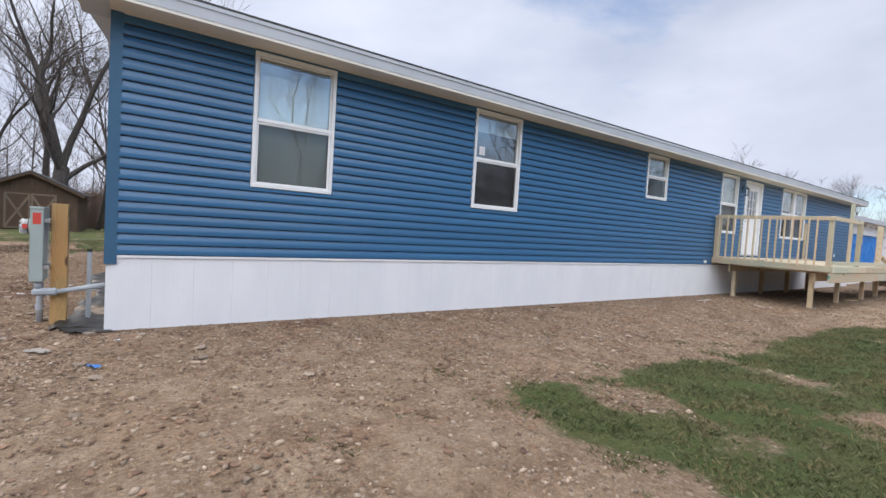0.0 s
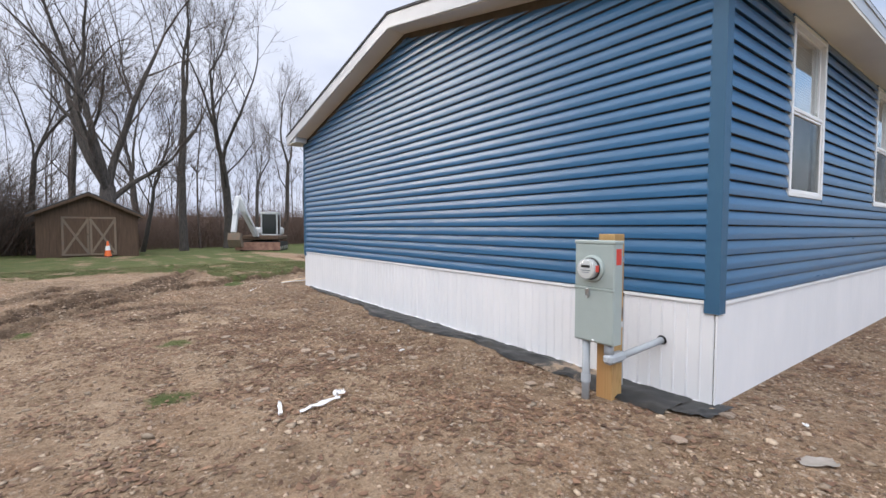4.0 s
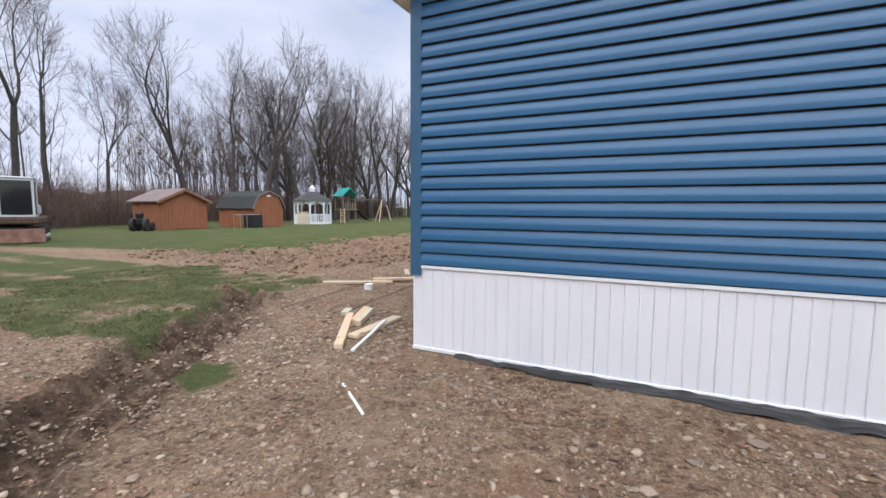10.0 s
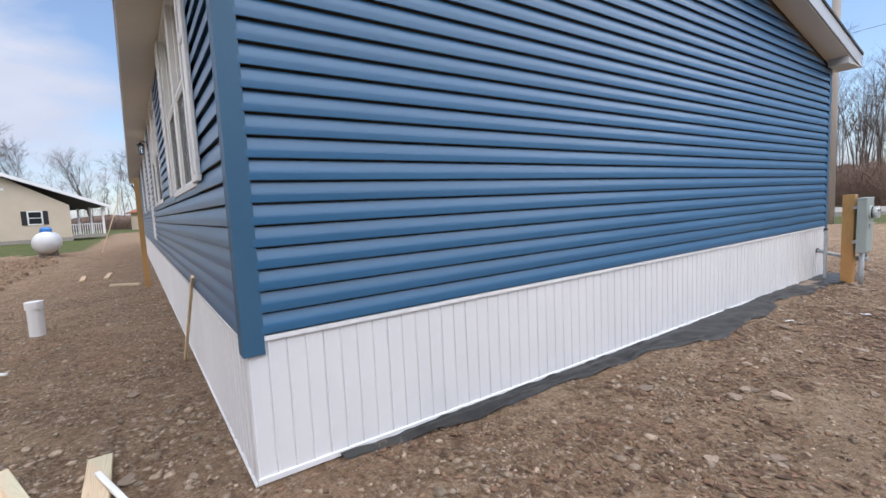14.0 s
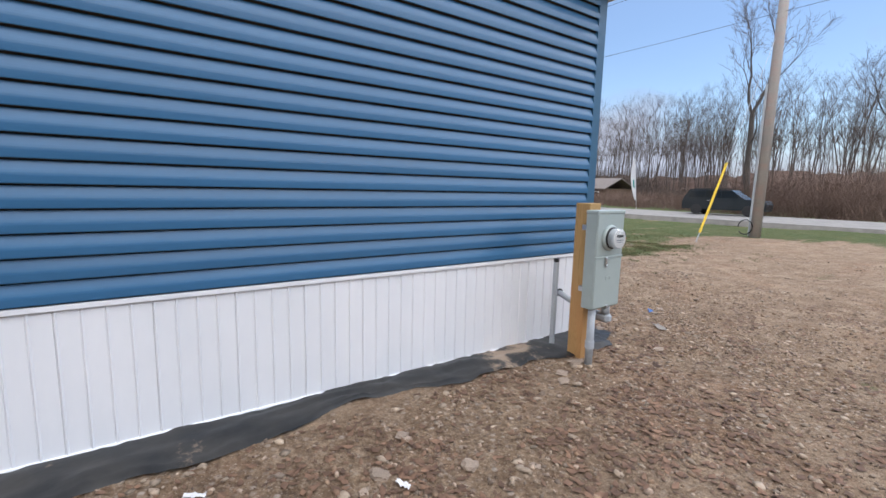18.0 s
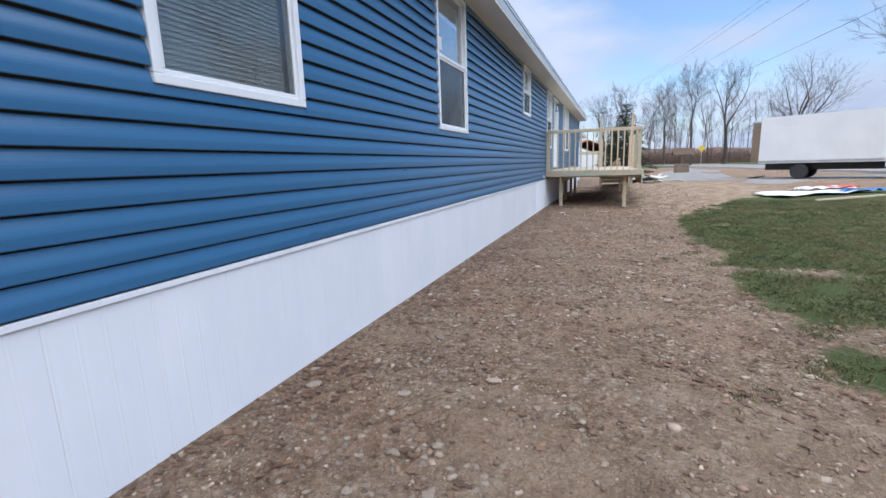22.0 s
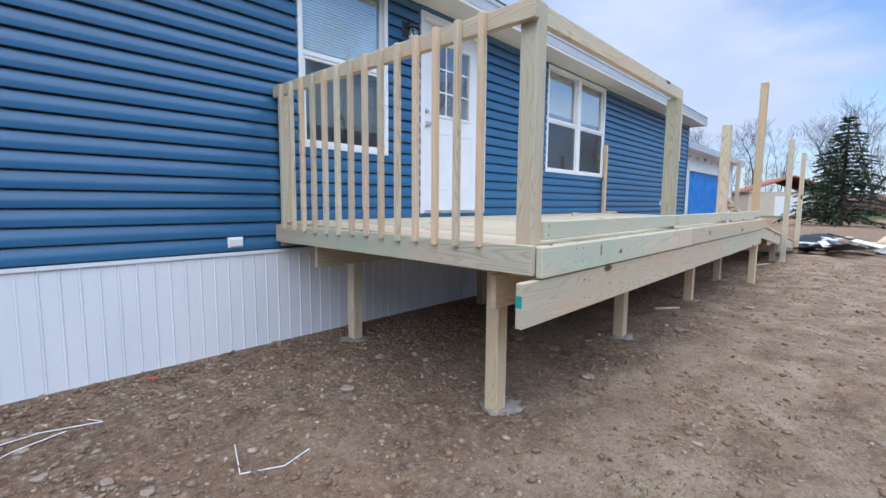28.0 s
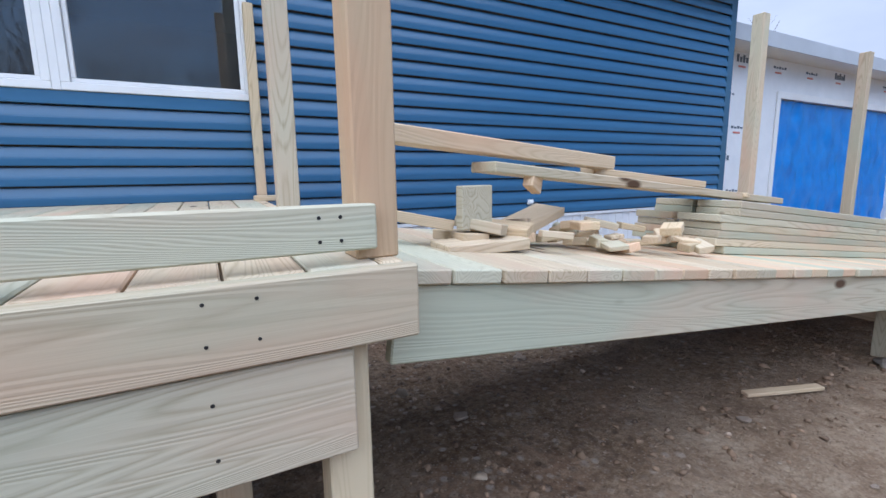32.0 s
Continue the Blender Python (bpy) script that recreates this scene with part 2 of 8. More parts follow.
    mr.inputs["To Min"].default_value, mr.inputs["To Max"].default_value = 1 - rand, 1 + rand
    l(info.outputs["Random"], mr.inputs["Value"])
    l(mr.outputs[0], h.inputs["Value"])
    l(col, h.inputs["Color"])
    l(h.outputs[0], b.inputs["Base Color"])
    bp = n("ShaderNodeBump")
    bp.inputs["Strength"].default_value, bp.inputs["Distance"].default_value = 0.25, 0.004
    l(mixf.outputs[0], bp.inputs["Height"])
    l(bp.outputs[0], b.inputs["Normal"])
    return m


SIDING = surf("blue_vinyl", (0.035, 0.116, 0.230), (0.042, 0.131, 0.254), 1.2, 0.25, 0.04, 90, rand=0.05, stretch=(0.5, 0.5, 9), place="world", rough2=0.33, spec=0.5)
TRIMBLUE = surf("blue_trim", (0.036, 0.105, 0.19), (0.042, 0.118, 0.205), 2, 0.45, 0.05, 80, place="world")
SKIRT = surf("white_vinyl", (0.74, 0.75, 0.77), (0.80, 0.80, 0.815), 2.5, 0.42, 0.05, 50, rand=0.006, stretch=(1, 1, 0.4), place="world")
WHITE = surf("white_paint", (0.76, 0.76, 0.76), (0.82, 0.82, 0.815), 3, 0.45, 0.06, 70)
SOFFIT = surf("soffit_vinyl", (0.72, 0.68, 0.60), (0.77, 0.73, 0.65), 2, 0.55, 0.05, 60, place="world")
FASCIA = surf("fascia_metal", (0.46, 0.48, 0.51), (0.52, 0.54, 0.57), 2, 0.4, 0.05, 40, place="world")
SHINGLE = surf("dark_shingle", (0.035, 0.035, 0.038), (0.075, 0.073, 0.072), 9, 0.9, 0.5, 160, place="world")
# plaster darkened in its colour so the rooms look unlit behind the glass
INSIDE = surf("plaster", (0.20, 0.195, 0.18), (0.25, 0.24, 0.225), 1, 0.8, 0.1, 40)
PINE = wood("treated_pine", (0.62, 0.510, 0.355), (0.38, 0.280, 0.168), (0.51, 0.492, 0.355))
PINE_G = wood("treated_pine_green", (0.56, 0.508, 0.375), (0.35, 0.295, 0.192), (0.44, 0.468, 0.355))
KNOT = surf("knot_wood", (0.12, 0.072, 0.040), (0.27, 0.18, 0.105), 40, 0.6, 0.1, 120)
AMBER = surf("amber_knot", (0.30, 0.18, 0.09), (0.42, 0.28, 0.16), 30, 0.6, 0.05, 90)
RESIN = surf("resin_stain", (0.065, 0.022, 0.014), (0.24, 0.12, 0.06), 18, 0.5, 0.05, 90)
DUSTCON = surf("dusty_concrete", (0.24, 0.20, 0.165), (0.36, 0.32, 0.28), 14, 0.95, 0.4, 60)
PINE_W = wood("pale_pine", (0.66, 0.515, 0.335), (0.46, 0.325, 0.185), (0.60, 0.48, 0.33))
POSTWOOD = wood("amber_post", (0.52, 0.33, 0.135), (0.30, 0.165, 0.055), (0.44, 0.29, 0.13))
PINE_O = wood("weathered_green_pine", (0.41, 0.375, 0.260), (0.25, 0.215, 0.135), (0.33, 0.355, 0.240))
PINE_B = wood("brown_pine", (0.53, 0.400, 0.245), (0.34, 0.240, 0.130), (0.48, 0.385, 0.245))
PINE_A = wood("tan_pine", (0.62, 0.49, 0.31), (0.42, 0.30, 0.165), (0.55, 0.47, 0.32))
OLDWOOD = wood("weathered_wood", (0.22, 0.17, 0.12), (0.11, 0.082, 0.058), (0.17, 0.14, 0.11), rough=0.85)
SHEDRED = surf("red_stained_board", (0.22, 0.075, 0.032), (0.33, 0.125, 0.055), 3, 0.75, 0.3, 40, stretch=(6, 6, 0.5), place="world")
SHEDBROWN = surf("brown_board", (0.075, 0.045, 0.028), (0.125, 0.078, 0.048), 3, 0.85, 0.4, 40, stretch=(6, 6, 0.5), place="world")
RUST = surf("rusty_red_steel", (0.17, 0.085, 0.06), (0.30, 0.17, 0.12), 4, 0.85, 0.2, 40)
POLEWOOD = wood("grey_pole_wood", (0.36, 0.335, 0.31), (0.22, 0.20, 0.185), (0.30, 0.285, 0.27), rough=0.9, knots=False)
GREYROOF = surf("grey_brown_shingle", (0.15, 0.125, 0.11), (0.22, 0.19, 0.17), 5, 0.9, 0.2, 30, place="world")
TIN = surf("old_tin_roof", (0.16, 0.12, 0.11), (0.25, 0.19, 0.17), 2, 0.5, 0.2, 30, place="world")
GREY = surf("grey_enamel", (0.33, 0.385, 0.37), (0.365, 0.42, 0.405), 4, 0.42, 0.05, 120)
PVC = surf("grey_pvc", (0.36, 0.39, 0.42), (0.42, 0.45, 0.48), 5, 0.45, 0.08, 60)
STEEL = surf("galvanised", (0.45, 0.46, 0.47), (0.62, 0.63, 0.64), 9, 0.32, 0.05, 60, metal=0.9)
BLACKP = surf("black_plastic", (0.013, 0.015, 0.017), (0.040, 0.038, 0.035), 4.5, 0.46, 0.25, 14, detail=8.0, spec=0.3)
# tan silt dried on the plastic in ragged patches
_t = BLACKP.node_tree
_b = _t.nodes["Principled BSDF"]
_n1, _r1, _m1 = _t.nodes.new("ShaderNodeTexNoise"), _t.nodes.new("ShaderNodeValToRGB"), _t.nodes.new("ShaderNodeMix")
_n1.inputs["Scale"].default_value, _n1.inputs["Detail"].default_value, _n1.inputs["Roughness"].default_value = 1.9, 9.0, 0.7
_r1.color_ramp.elements[0].position, _r1.color_ramp.elements[1].position = 0.63, 0.70
_m1.data_type = "RGBA"
_src = _b.inputs["Base Color"].links[0].from_socket
_geo, _far, _near, _sum = (_t.nodes.new("ShaderNode" + k) for k in ("NewGeometry", "VectorMath", "MapRange", "Math"))
_far.operation, _far.inputs[1].default_value = "DISTANCE", (-0.16, 1.15, 0.05)
_near.inputs["From Max"].default_value, _near.inputs["To Min"].default_value, _near.inputs["To Max"].default_value = 0.60, 0.26, 0.0
_t.links.new(_geo.outputs["Position"], _n1.inputs["Vector"])
_t.links.new(_geo.outputs["Position"], _far.inputs[0])
_t.links.new(_far.outputs["Value"], _near.inputs["Value"])
_t.links.new(_n1.outputs["Fac"], _sum.inputs[0])
_t.links.new(_near.outputs[0], _sum.inputs[1])
_t.links.new(_sum.outputs[0], _r1.inputs[0])
_t.links.new(_r1.outputs[0], _m1.inputs["Factor"])
_t.links.new(_src, _m1.inputs["A"])
_m1.inputs["B"].default_value = (0.30, 0.225, 0.16, 1)
_t.links.new(_m1.outputs["Result"], _b.inputs["Base Color"])
RUBBER = surf("rubber", (0.016, 0.016, 0.017), (0.03, 0.03, 0.03), 8, 0.8, 0.2, 60)
STEELFACE = surf("pale_grey_enamel", (0.42, 0.43, 0.44), (0.50, 0.51, 0.52), 6, 0.5, 0.02, 60)
REDTAG = surf("red_label", (0.55, 0.055, 0.04), (0.62, 0.075, 0.05), 5, 0.5, 0.02, 30)
STONE = surf("field_stone", (0.20, 0.148, 0.108), (0.38, 0.30, 0.23), 14, 0.85, 0.4, 90, rand=0.28, place="object")
GRAVEL = surf("gravel_bits", (0.12, 0.076, 0.050), (0.41, 0.315, 0.235), 25, 0.9, 0.3, 120, rand=0.45, place="world", island=True)
LEAF = surf("dead_leaves", (0.070, 0.036, 0.022), (0.215, 0.124, 0.074), 12, 0.8, 0.0, 40, rand=0.35, place="world", island=True)
STONE_S = surf("pebble_stone", (0.20, 0.150, 0.105), (0.40, 0.315, 0.230), 20, 0.85, 0.3, 90, rand=0.38, place="world", island=True)
CLOD = surf("soil_clods", (0.15, 0.093, 0.057), (0.28, 0.19, 0.122), 9, 0.95, 0.5, 60, rand=0.25, place="world", island=True)
BARK = surf("grey_bark", (0.040, 0.034, 0.030), (0.105, 0.090, 0.078), 6, 0.95, 0.6, 40, stretch=(4, 4, 0.7))
TWIG = surf("twigs", (0.075, 0.058, 0.049), (0.135, 0.108, 0.092), 4, 0.95, 0.0, 40)
BRUSH = surf("winter_brush", (0.105, 0.066, 0.050), (0.19, 0.13, 0.102), 0.12, 0.95, 0.0, 40, place="world")
NEEDLE = surf("needles", (0.030, 0.052, 0.030), (0.072, 0.102, 0.056), 2, 0.8, 0.0, 40)
BLADE = surf("grass_blades", (0.052, 0.085, 0.023), (0.190, 0.150, 0.070), 1.6, 0.75, 0.0, 40, rand=0.35, place="world", island=True)
ASPHALT = surf("asphalt", (0.20, 0.188, 0.172), (0.29, 0.272, 0.25), 2, 0.9, 0.3, 120, place="world")
BEIGE = surf("beige_vinyl", (0.56, 0.47, 0.36), (0.60, 0.505, 0.39), 1, 0.55, 0.05, 30, place="world")
GREENROOF = surf("green_roof", (0.022, 0.026, 0.025), (0.036, 0.040, 0.038), 4, 0.9, 0.3, 60, place="world")
TEAL = surf("teal_canvas", (0.02, 0.24, 0.22), (0.03, 0.30, 0.27), 4, 0.6, 0.1, 60)
TARP = surf("blue_tarp", (0.008, 0.17, 0.58), (0.02, 0.25, 0.74), 3, 0.32, 0.7, 7, spec=0.5)
WRAP = surf("house_wrap", (0.72, 0.74, 0.76), (0.80, 0.81, 0.83), 3, 0.5, 0.3, 8, place="world")
INK = surf("grey_print", (0.10, 0.13, 0.17), (0.13, 0.16, 0.2), 3, 0.6, 0.0, 30)
INKRED = surf("red_print", (0.55, 0.18, 0.13), (0.6, 0.22, 0.17), 3, 0.6, 0.0, 30)
CARWHITE = surf("white_enamel", (0.58, 0.59, 0.60), (0.64, 0.645, 0.65), 1, 0.3, 0.0, 30)
CARDARK = surf("dark_enamel", (0.018, 0.022, 0.026), (0.028, 0.032, 0.036), 1, 0.2, 0.0, 30)
YELLOW = surf("yellow_plastic", (0.72, 0.48, 0.02), (0.78, 0.55, 0.03), 3, 0.5, 0.0, 30)
ORANGE = surf("orange_plastic", (0.75, 0.13, 0.03), (0.8, 0.17, 0.04), 3, 0.5, 0.0, 30)
CONCRETE = surf("concrete", (0.27, 0.235, 0.205), (0.36, 0.325, 0.295), 9, 0.9, 0.4, 60)
BLIND = surf("blind_slats", (0.84, 0.86, 0.85), (0.88, 0.89, 0.88), 3, 0.6, 0.0, 40)
BLACKM = surf("black_metal", (0.012, 0.012, 0.013), (0.02, 0.02, 0.02), 5, 0.4, 0.05, 60)
CARDGREY = surf("grey_card", (0.20, 0.18, 0.155), (0.29, 0.26, 0.23), 6, 0.85, 0.2, 40)
CARTON = surf("brown_card", (0.30, 0.20, 0.115), (0.38, 0.26, 0.155), 4, 0.85, 0.1, 50)
PAPER = surf("white_plastic_film", (0.66, 0.66, 0.67), (0.76, 0.76, 0.77), 5, 0.45, 0.4, 25)
BLUEP = surf("blue_plastic", (0.03, 0.14, 0.42), (0.05, 0.2, 0.5), 5, 0.4, 0.1, 25)


def glass(name, tint, rough=0.02):
    m, t, b = nodes_of(name, rough)
    b.inputs["Base Color"].default_value = (*tint, 1)
    b.inputs["Transmission Weight"].default_value, b.inputs["IOR"].default_value = 1.0, 1.5
    return m


GLASS = glass("window_glass", (0.86, 0.96, 0.97))
_g = GLASS.node_tree.nodes["Principled BSDF"]
_g.inputs["Coat Weight"].default_value, _g.inputs["Coat IOR"].default_value, _g.inputs["Coat Roughness"].default_value = 1.0, 2.5, 0.01
METERGLASS = glass("meter_glass", (0.95, 0.97, 0.97))
# sheathing coloured dark to carry the shade in the siding's lap gaps
SHEATH = surf("board_sheathing", (0.10, 0.075, 0.05), (0.15, 0.11, 0.075), 6, 0.9, 0.2, 40)
GLASSD = nodes_of("dark_glass", 0.05)[0]
GLASSD.node_tree.nodes["Principled BSDF"].inputs["Base Color"].default_value = (0.015, 0.018, 0.02, 1)
SCREEN, _t, _b = nodes_of("insect_screen", 0.8)
_b.inputs["Base Color"].default_value = (0.02, 0.02, 0.022, 1)
_b.inputs["Alpha"].default_value = 0.48

# ---------------------------------------------------------------- mesh helpers
MESHES = {}


def mesh_of(bm, name, mat, smooth=False):
    me = bpy.data.meshes.new(name)
    bm.to_mesh(me)
    bm.free()
    for m in mat if isinstance(mat, (list, tuple)) else (mat,):
        me.materials.append(m)
    if smooth:
        me.shade_smooth()
    return me


def part(name, bm, mat, parent=None, label="", at=None, smooth=False):
    """Links a bmesh, or a ready mesh, as one object, under a thing or part if one is given."""
    me = bm if isinstance(bm, bpy.types.Mesh) else mesh_of(bm, name, mat, smooth)
    ob = new(name, me)
    if parent is not None:
        ob.parent = parent
    if at is not None:
        ob.matrix_basis = at
    if label:
        ob["label"] = label
    return ob


def thing(name, label, category, at=None, group="", kind=""):
    return tagged(_placed(new(name), at), label, category, group, kind)


def _placed(ob, at):
    if at is not None:
        ob.matrix_basis = at
    return ob


def solid(verts, faces):
    bm = bmesh.new()
    vs = [bm.verts.new(v) for v in verts]
    for f in faces:
        bm.faces.new([vs[i] for i in f])
    bmesh.ops.recalc_face_normals(bm, faces=bm.faces)
    return bm


def box(x0, x1, y0, y1, z0, z1, bm=None, bevel=0.0):
    own = bm is None
    b = bmesh.new() if own or bevel else bm
    vs = [b.verts.new((x, y, z)) for x in (x0, x1) for y in (y0, y1) for z in (z0, z1)]
    for f in ((0, 1, 3, 2), (4, 6, 7, 5), (0, 4, 5, 1), (2, 3, 7, 6), (0, 2, 6, 4), (1, 5, 7, 3)):
        b.faces.new([vs[i] for i in f])
    if bevel:
        bmesh.ops.bevel(b, geom=b.edges[:], offset=bevel, segments=1, affect="EDGES")
        if not own:
            me = bpy.data.meshes.new("tmp")
            b.to_mesh(me)
            b.free()
            bm.from_mesh(me)
            bpy.data.meshes.remove(me)
            return bm
    return b


def prism(profile, a, b, axis="x", shift=None):
    """A profile of (u, v) drawn along an axis from a to b: along x it is (y, z), along y (x, z), along z (x, y). shift(v) moves the two ends."""
    n, vs = len(profile), []
    for end, sgn in ((a, 0), (b, 1)):
        for u, v in profile:
            e = end + (shift(v)[sgn] if shift else 0.0)
            vs.append({"x": (e, u, v), "y": (u, e, v), "z": (u, v, e)}[axis])
    fs = [(i, (i + 1) % n, n + (i + 1) % n, n + i) for i in range(n)] + [tuple(range(n)), tuple(range(2 * n - 1, n - 1, -1))]
    return solid(vs, fs)


def tube(points, r, sides=8, bm=None, cap=True):
    """A round bar along points; r is one radius or one for each point."""
    bm = bm or bmesh.new()
    rs = r if isinstance(r, (list, tuple)) else [r] * len(points)
    pts = [Vector(p) for p in points]
    rings = []
    for i, p in enumerate(pts):
        d = (pts[min(i + 1, len(pts) - 1)] - pts[max(i - 1, 0)]).normalized()
        q = d.to_track_quat("Z", "Y")
        rings.append([bm.verts.new(p + q @ Vector((math.cos(k * math.tau / sides) * rs[i], math.sin(k * math.tau / sides) * rs[i], 0))) for k in range(sides)])
    for a, b in zip(rings, rings[1:]):
        for k in range(sides):
            bm.faces.new((a[k], a[(k + 1) % sides], b[(k + 1) % sides], b[k]))
    if cap:
        bm.faces.new(rings[0][::-1])
        bm.faces.new(rings[-1])
    return bm


def lathe(profile, sides=16, bm=None, at=(0, 0, 0)):
    """A profile of (radius, height) turned about the upright axis."""
    bm = bm or bmesh.new()
    rings = [[bm.verts.new((at[0] + r * math.cos(k * math.tau / sides), at[1] + r * math.sin(k * math.tau / sides), at[2] + z)) for k in range(sides)] for r, z in profile]
    for a, b in zip(rings, rings[1:]):
        for k in range(sides):
            bm.faces.new((a[k], a[(k + 1) % sides], b[(k + 1) % sides], b[k]))
    bm.faces.new(rings[0][::-1])
    bm.faces.new(rings[-1])
    return bm


def board_mesh(l, w, t, mat, bevel=0.004):
    """A sawn board along local x from 0 to l, w wide in y, t thick in z, with eased edges; alike boards share it."""
    key = (round(l, 3), round(w, 3), round(t, 3), mat.name)
    if key not in MESHES:
        MESHES[key] = mesh_of(box(0, l, -w / 2, w / 2, -t / 2, t / 2, bevel=min(bevel, t / 5)), "board", mat)
    return MESHES[key]


def board(name, a, b, w, t, mat, parent=None, up=(0, 0, 1), label=""):
    """A board from point a to b; up is the way its thickness faces."""
    a, b = Vector(a), Vector(b)
    x = (b - a).normalized()
    z = Vector(up)
    z = (z - x * z.dot(x)).normalized()
    y = z.cross(x)
    m = Matrix((x, y, z)).transposed().to_4x4()
    m.translation = a
    return part(name, board_mesh((b - a).length, w, t, mat), mat, parent, label, at=m)


# ---------------------------------------------------------------- the house: shell
ZS, COURSE = 0.80, 0.1143
HW, HL = 8.95, 24.6
EAVE_Z, PITCH = 3.38, 0.2126
RIDGE_Z = EAVE_Z + PITCH * (HW / 2)
NCOURSE = 23
# openings in the front wall: x0, x1, z0, z1, kind
FRONT = [(1.365, 2.375, 1.66, 3.28, "big"), (4.727, 5.753, 1.675, 3.285, "big"), (9.634, 10.482, 2.285, 3.285, "small"),
         (13.14, 14.12, 1.68, 3.28, "big"), (14.58, 15.72, 1.085, 3.25, "door"), (17.22, 19.26, 1.69, 3.285, "twin")]
BACK = [(1.2, 3.1, 1.66, 3.285, "twin"), (5.18, 7.7, 1.68, 3.285, "twin"), (8.95, 10.0, 1.0, 3.29, "door"), (11.4, 12.9, 1.7, 3.285, "twin"), (15.5, 16.5, 1.7, 3.285, "big")]


def wall_with_holes(x0, x1, y0, y1, z0, z1, holes):
    """A wall along x from y0 to y1 thick, as one closed mesh, with rectangular holes that go through it."""
    xs = sorted({x0, x1, *(min(max(v, x0), x1) for h in holes for v in h[:2])})
    zs = sorted({z0, z1, *(min(max(v, z0), z1) for h in holes for v in h[2:4])})
    full = {(i, k) for i in range(len(xs) - 1) for k in range(len(zs) - 1) if not any(h[0] < (xs[i] + xs[i + 1]) / 2 < h[1] and h[2] < (zs[k] + zs[k + 1]) / 2 < h[3] for h in holes)}
    bm, seen = bmesh.new(), {}

    def v(i, y, k):
        if (i, y, k) not in seen:
            seen[i, y, k] = bm.verts.new((xs[i], y, zs[k]))
        return seen[i, y, k]

    for i, k in full:
        for y in (y0, y1):
            bm.faces.new((v(i, y, k), v(i + 1, y, k), v(i + 1, y, k + 1), v(i, y, k + 1)))
        for di, dk, p, q in ((-1, 0, (i, k), (i, k + 1)), (1, 0, (i + 1, k), (i + 1, k + 1)), (0, -1, (i, k), (i + 1, k)), (0, 1, (i, k + 1), (i + 1, k + 1))):
            if (i + di, k + dk) not in full:
                bm.faces.new((v(p[0], y0, p[1]), v(q[0], y0, q[1]), v(q[0], y1, q[1]), v(p[0], y1, p[1])))
    bmesh.ops.recalc_face_normals(bm, faces=bm.faces)
    return bm


house = thing("house", "long blue vinyl-sided single-storey manufactured house with white skirting", "house")
wall_f = part("wall", wall_with_holes(0.15, HL - 0.15, 0.02, 0.15, 0.78, EAVE_Z + 0.02, FRONT), SHEATH, house, "front wall under blue siding")
wall_b = part("wall", wall_with_holes(0.15, HL - 0.15, HW - 0.15, HW - 0.02, 0.78, EAVE_Z + 0.02, BACK), SHEATH, house, "back wall under blue siding")


def gable_wall(x0, x1):
    return prism([(0.02, 0.78), (HW - 0.02, 0.78), (HW - 0.02, EAVE_Z), (HW / 2, RIDGE_Z), (0.02, EAVE_Z)], x0, x1)


wall_g = part("wall", gable_wall(0.02, 0.145), SHEATH, house, "gable end wall under blue siding")
wall_e = part("wall", gable_wall(HL - 0.145, HL - 0.02), SHEATH, house, "far gable end wall under blue siding")
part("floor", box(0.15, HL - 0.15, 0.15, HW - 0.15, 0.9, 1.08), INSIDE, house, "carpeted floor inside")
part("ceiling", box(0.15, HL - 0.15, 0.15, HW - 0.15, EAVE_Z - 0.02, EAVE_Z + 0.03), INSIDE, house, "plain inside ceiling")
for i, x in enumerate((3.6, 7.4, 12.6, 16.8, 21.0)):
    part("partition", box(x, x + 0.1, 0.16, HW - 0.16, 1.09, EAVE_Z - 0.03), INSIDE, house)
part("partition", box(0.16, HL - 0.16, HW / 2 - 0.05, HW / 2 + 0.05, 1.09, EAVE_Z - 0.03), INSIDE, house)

# siding: a lapped course has a hollow lip, an upright face and a sloping shoulder
LAP = [(-0.018, 0.030), (0.0185, 0.030), (0.0190, 0.008), (0.0235, 0.007), (0.0252, 0.011), (0.0250, 0.030), (0.0243, 0.046), (0.0224, 0.057), (0.0186, 0.070), (0.0125, 0.087), (0.0070, 0.102), (0.004, 0.1120), (-0.018, 0.1120)]


def course_cuts(x0, x1, zlo, zhi, holes, grow=0.006):
    """The stretches of a course between the openings."""
    segs = [(x0, x1)]
    for a, b, lo, hi, _ in holes:
        if lo - grow < zhi - 0.02 and hi + grow > zlo + 0.02:
            segs = [s for p, q in segs for s in ((p, min(q, a - grow)), (max(p, b + grow), q)) if s[1] - s[0] > 0.02]
    return segs


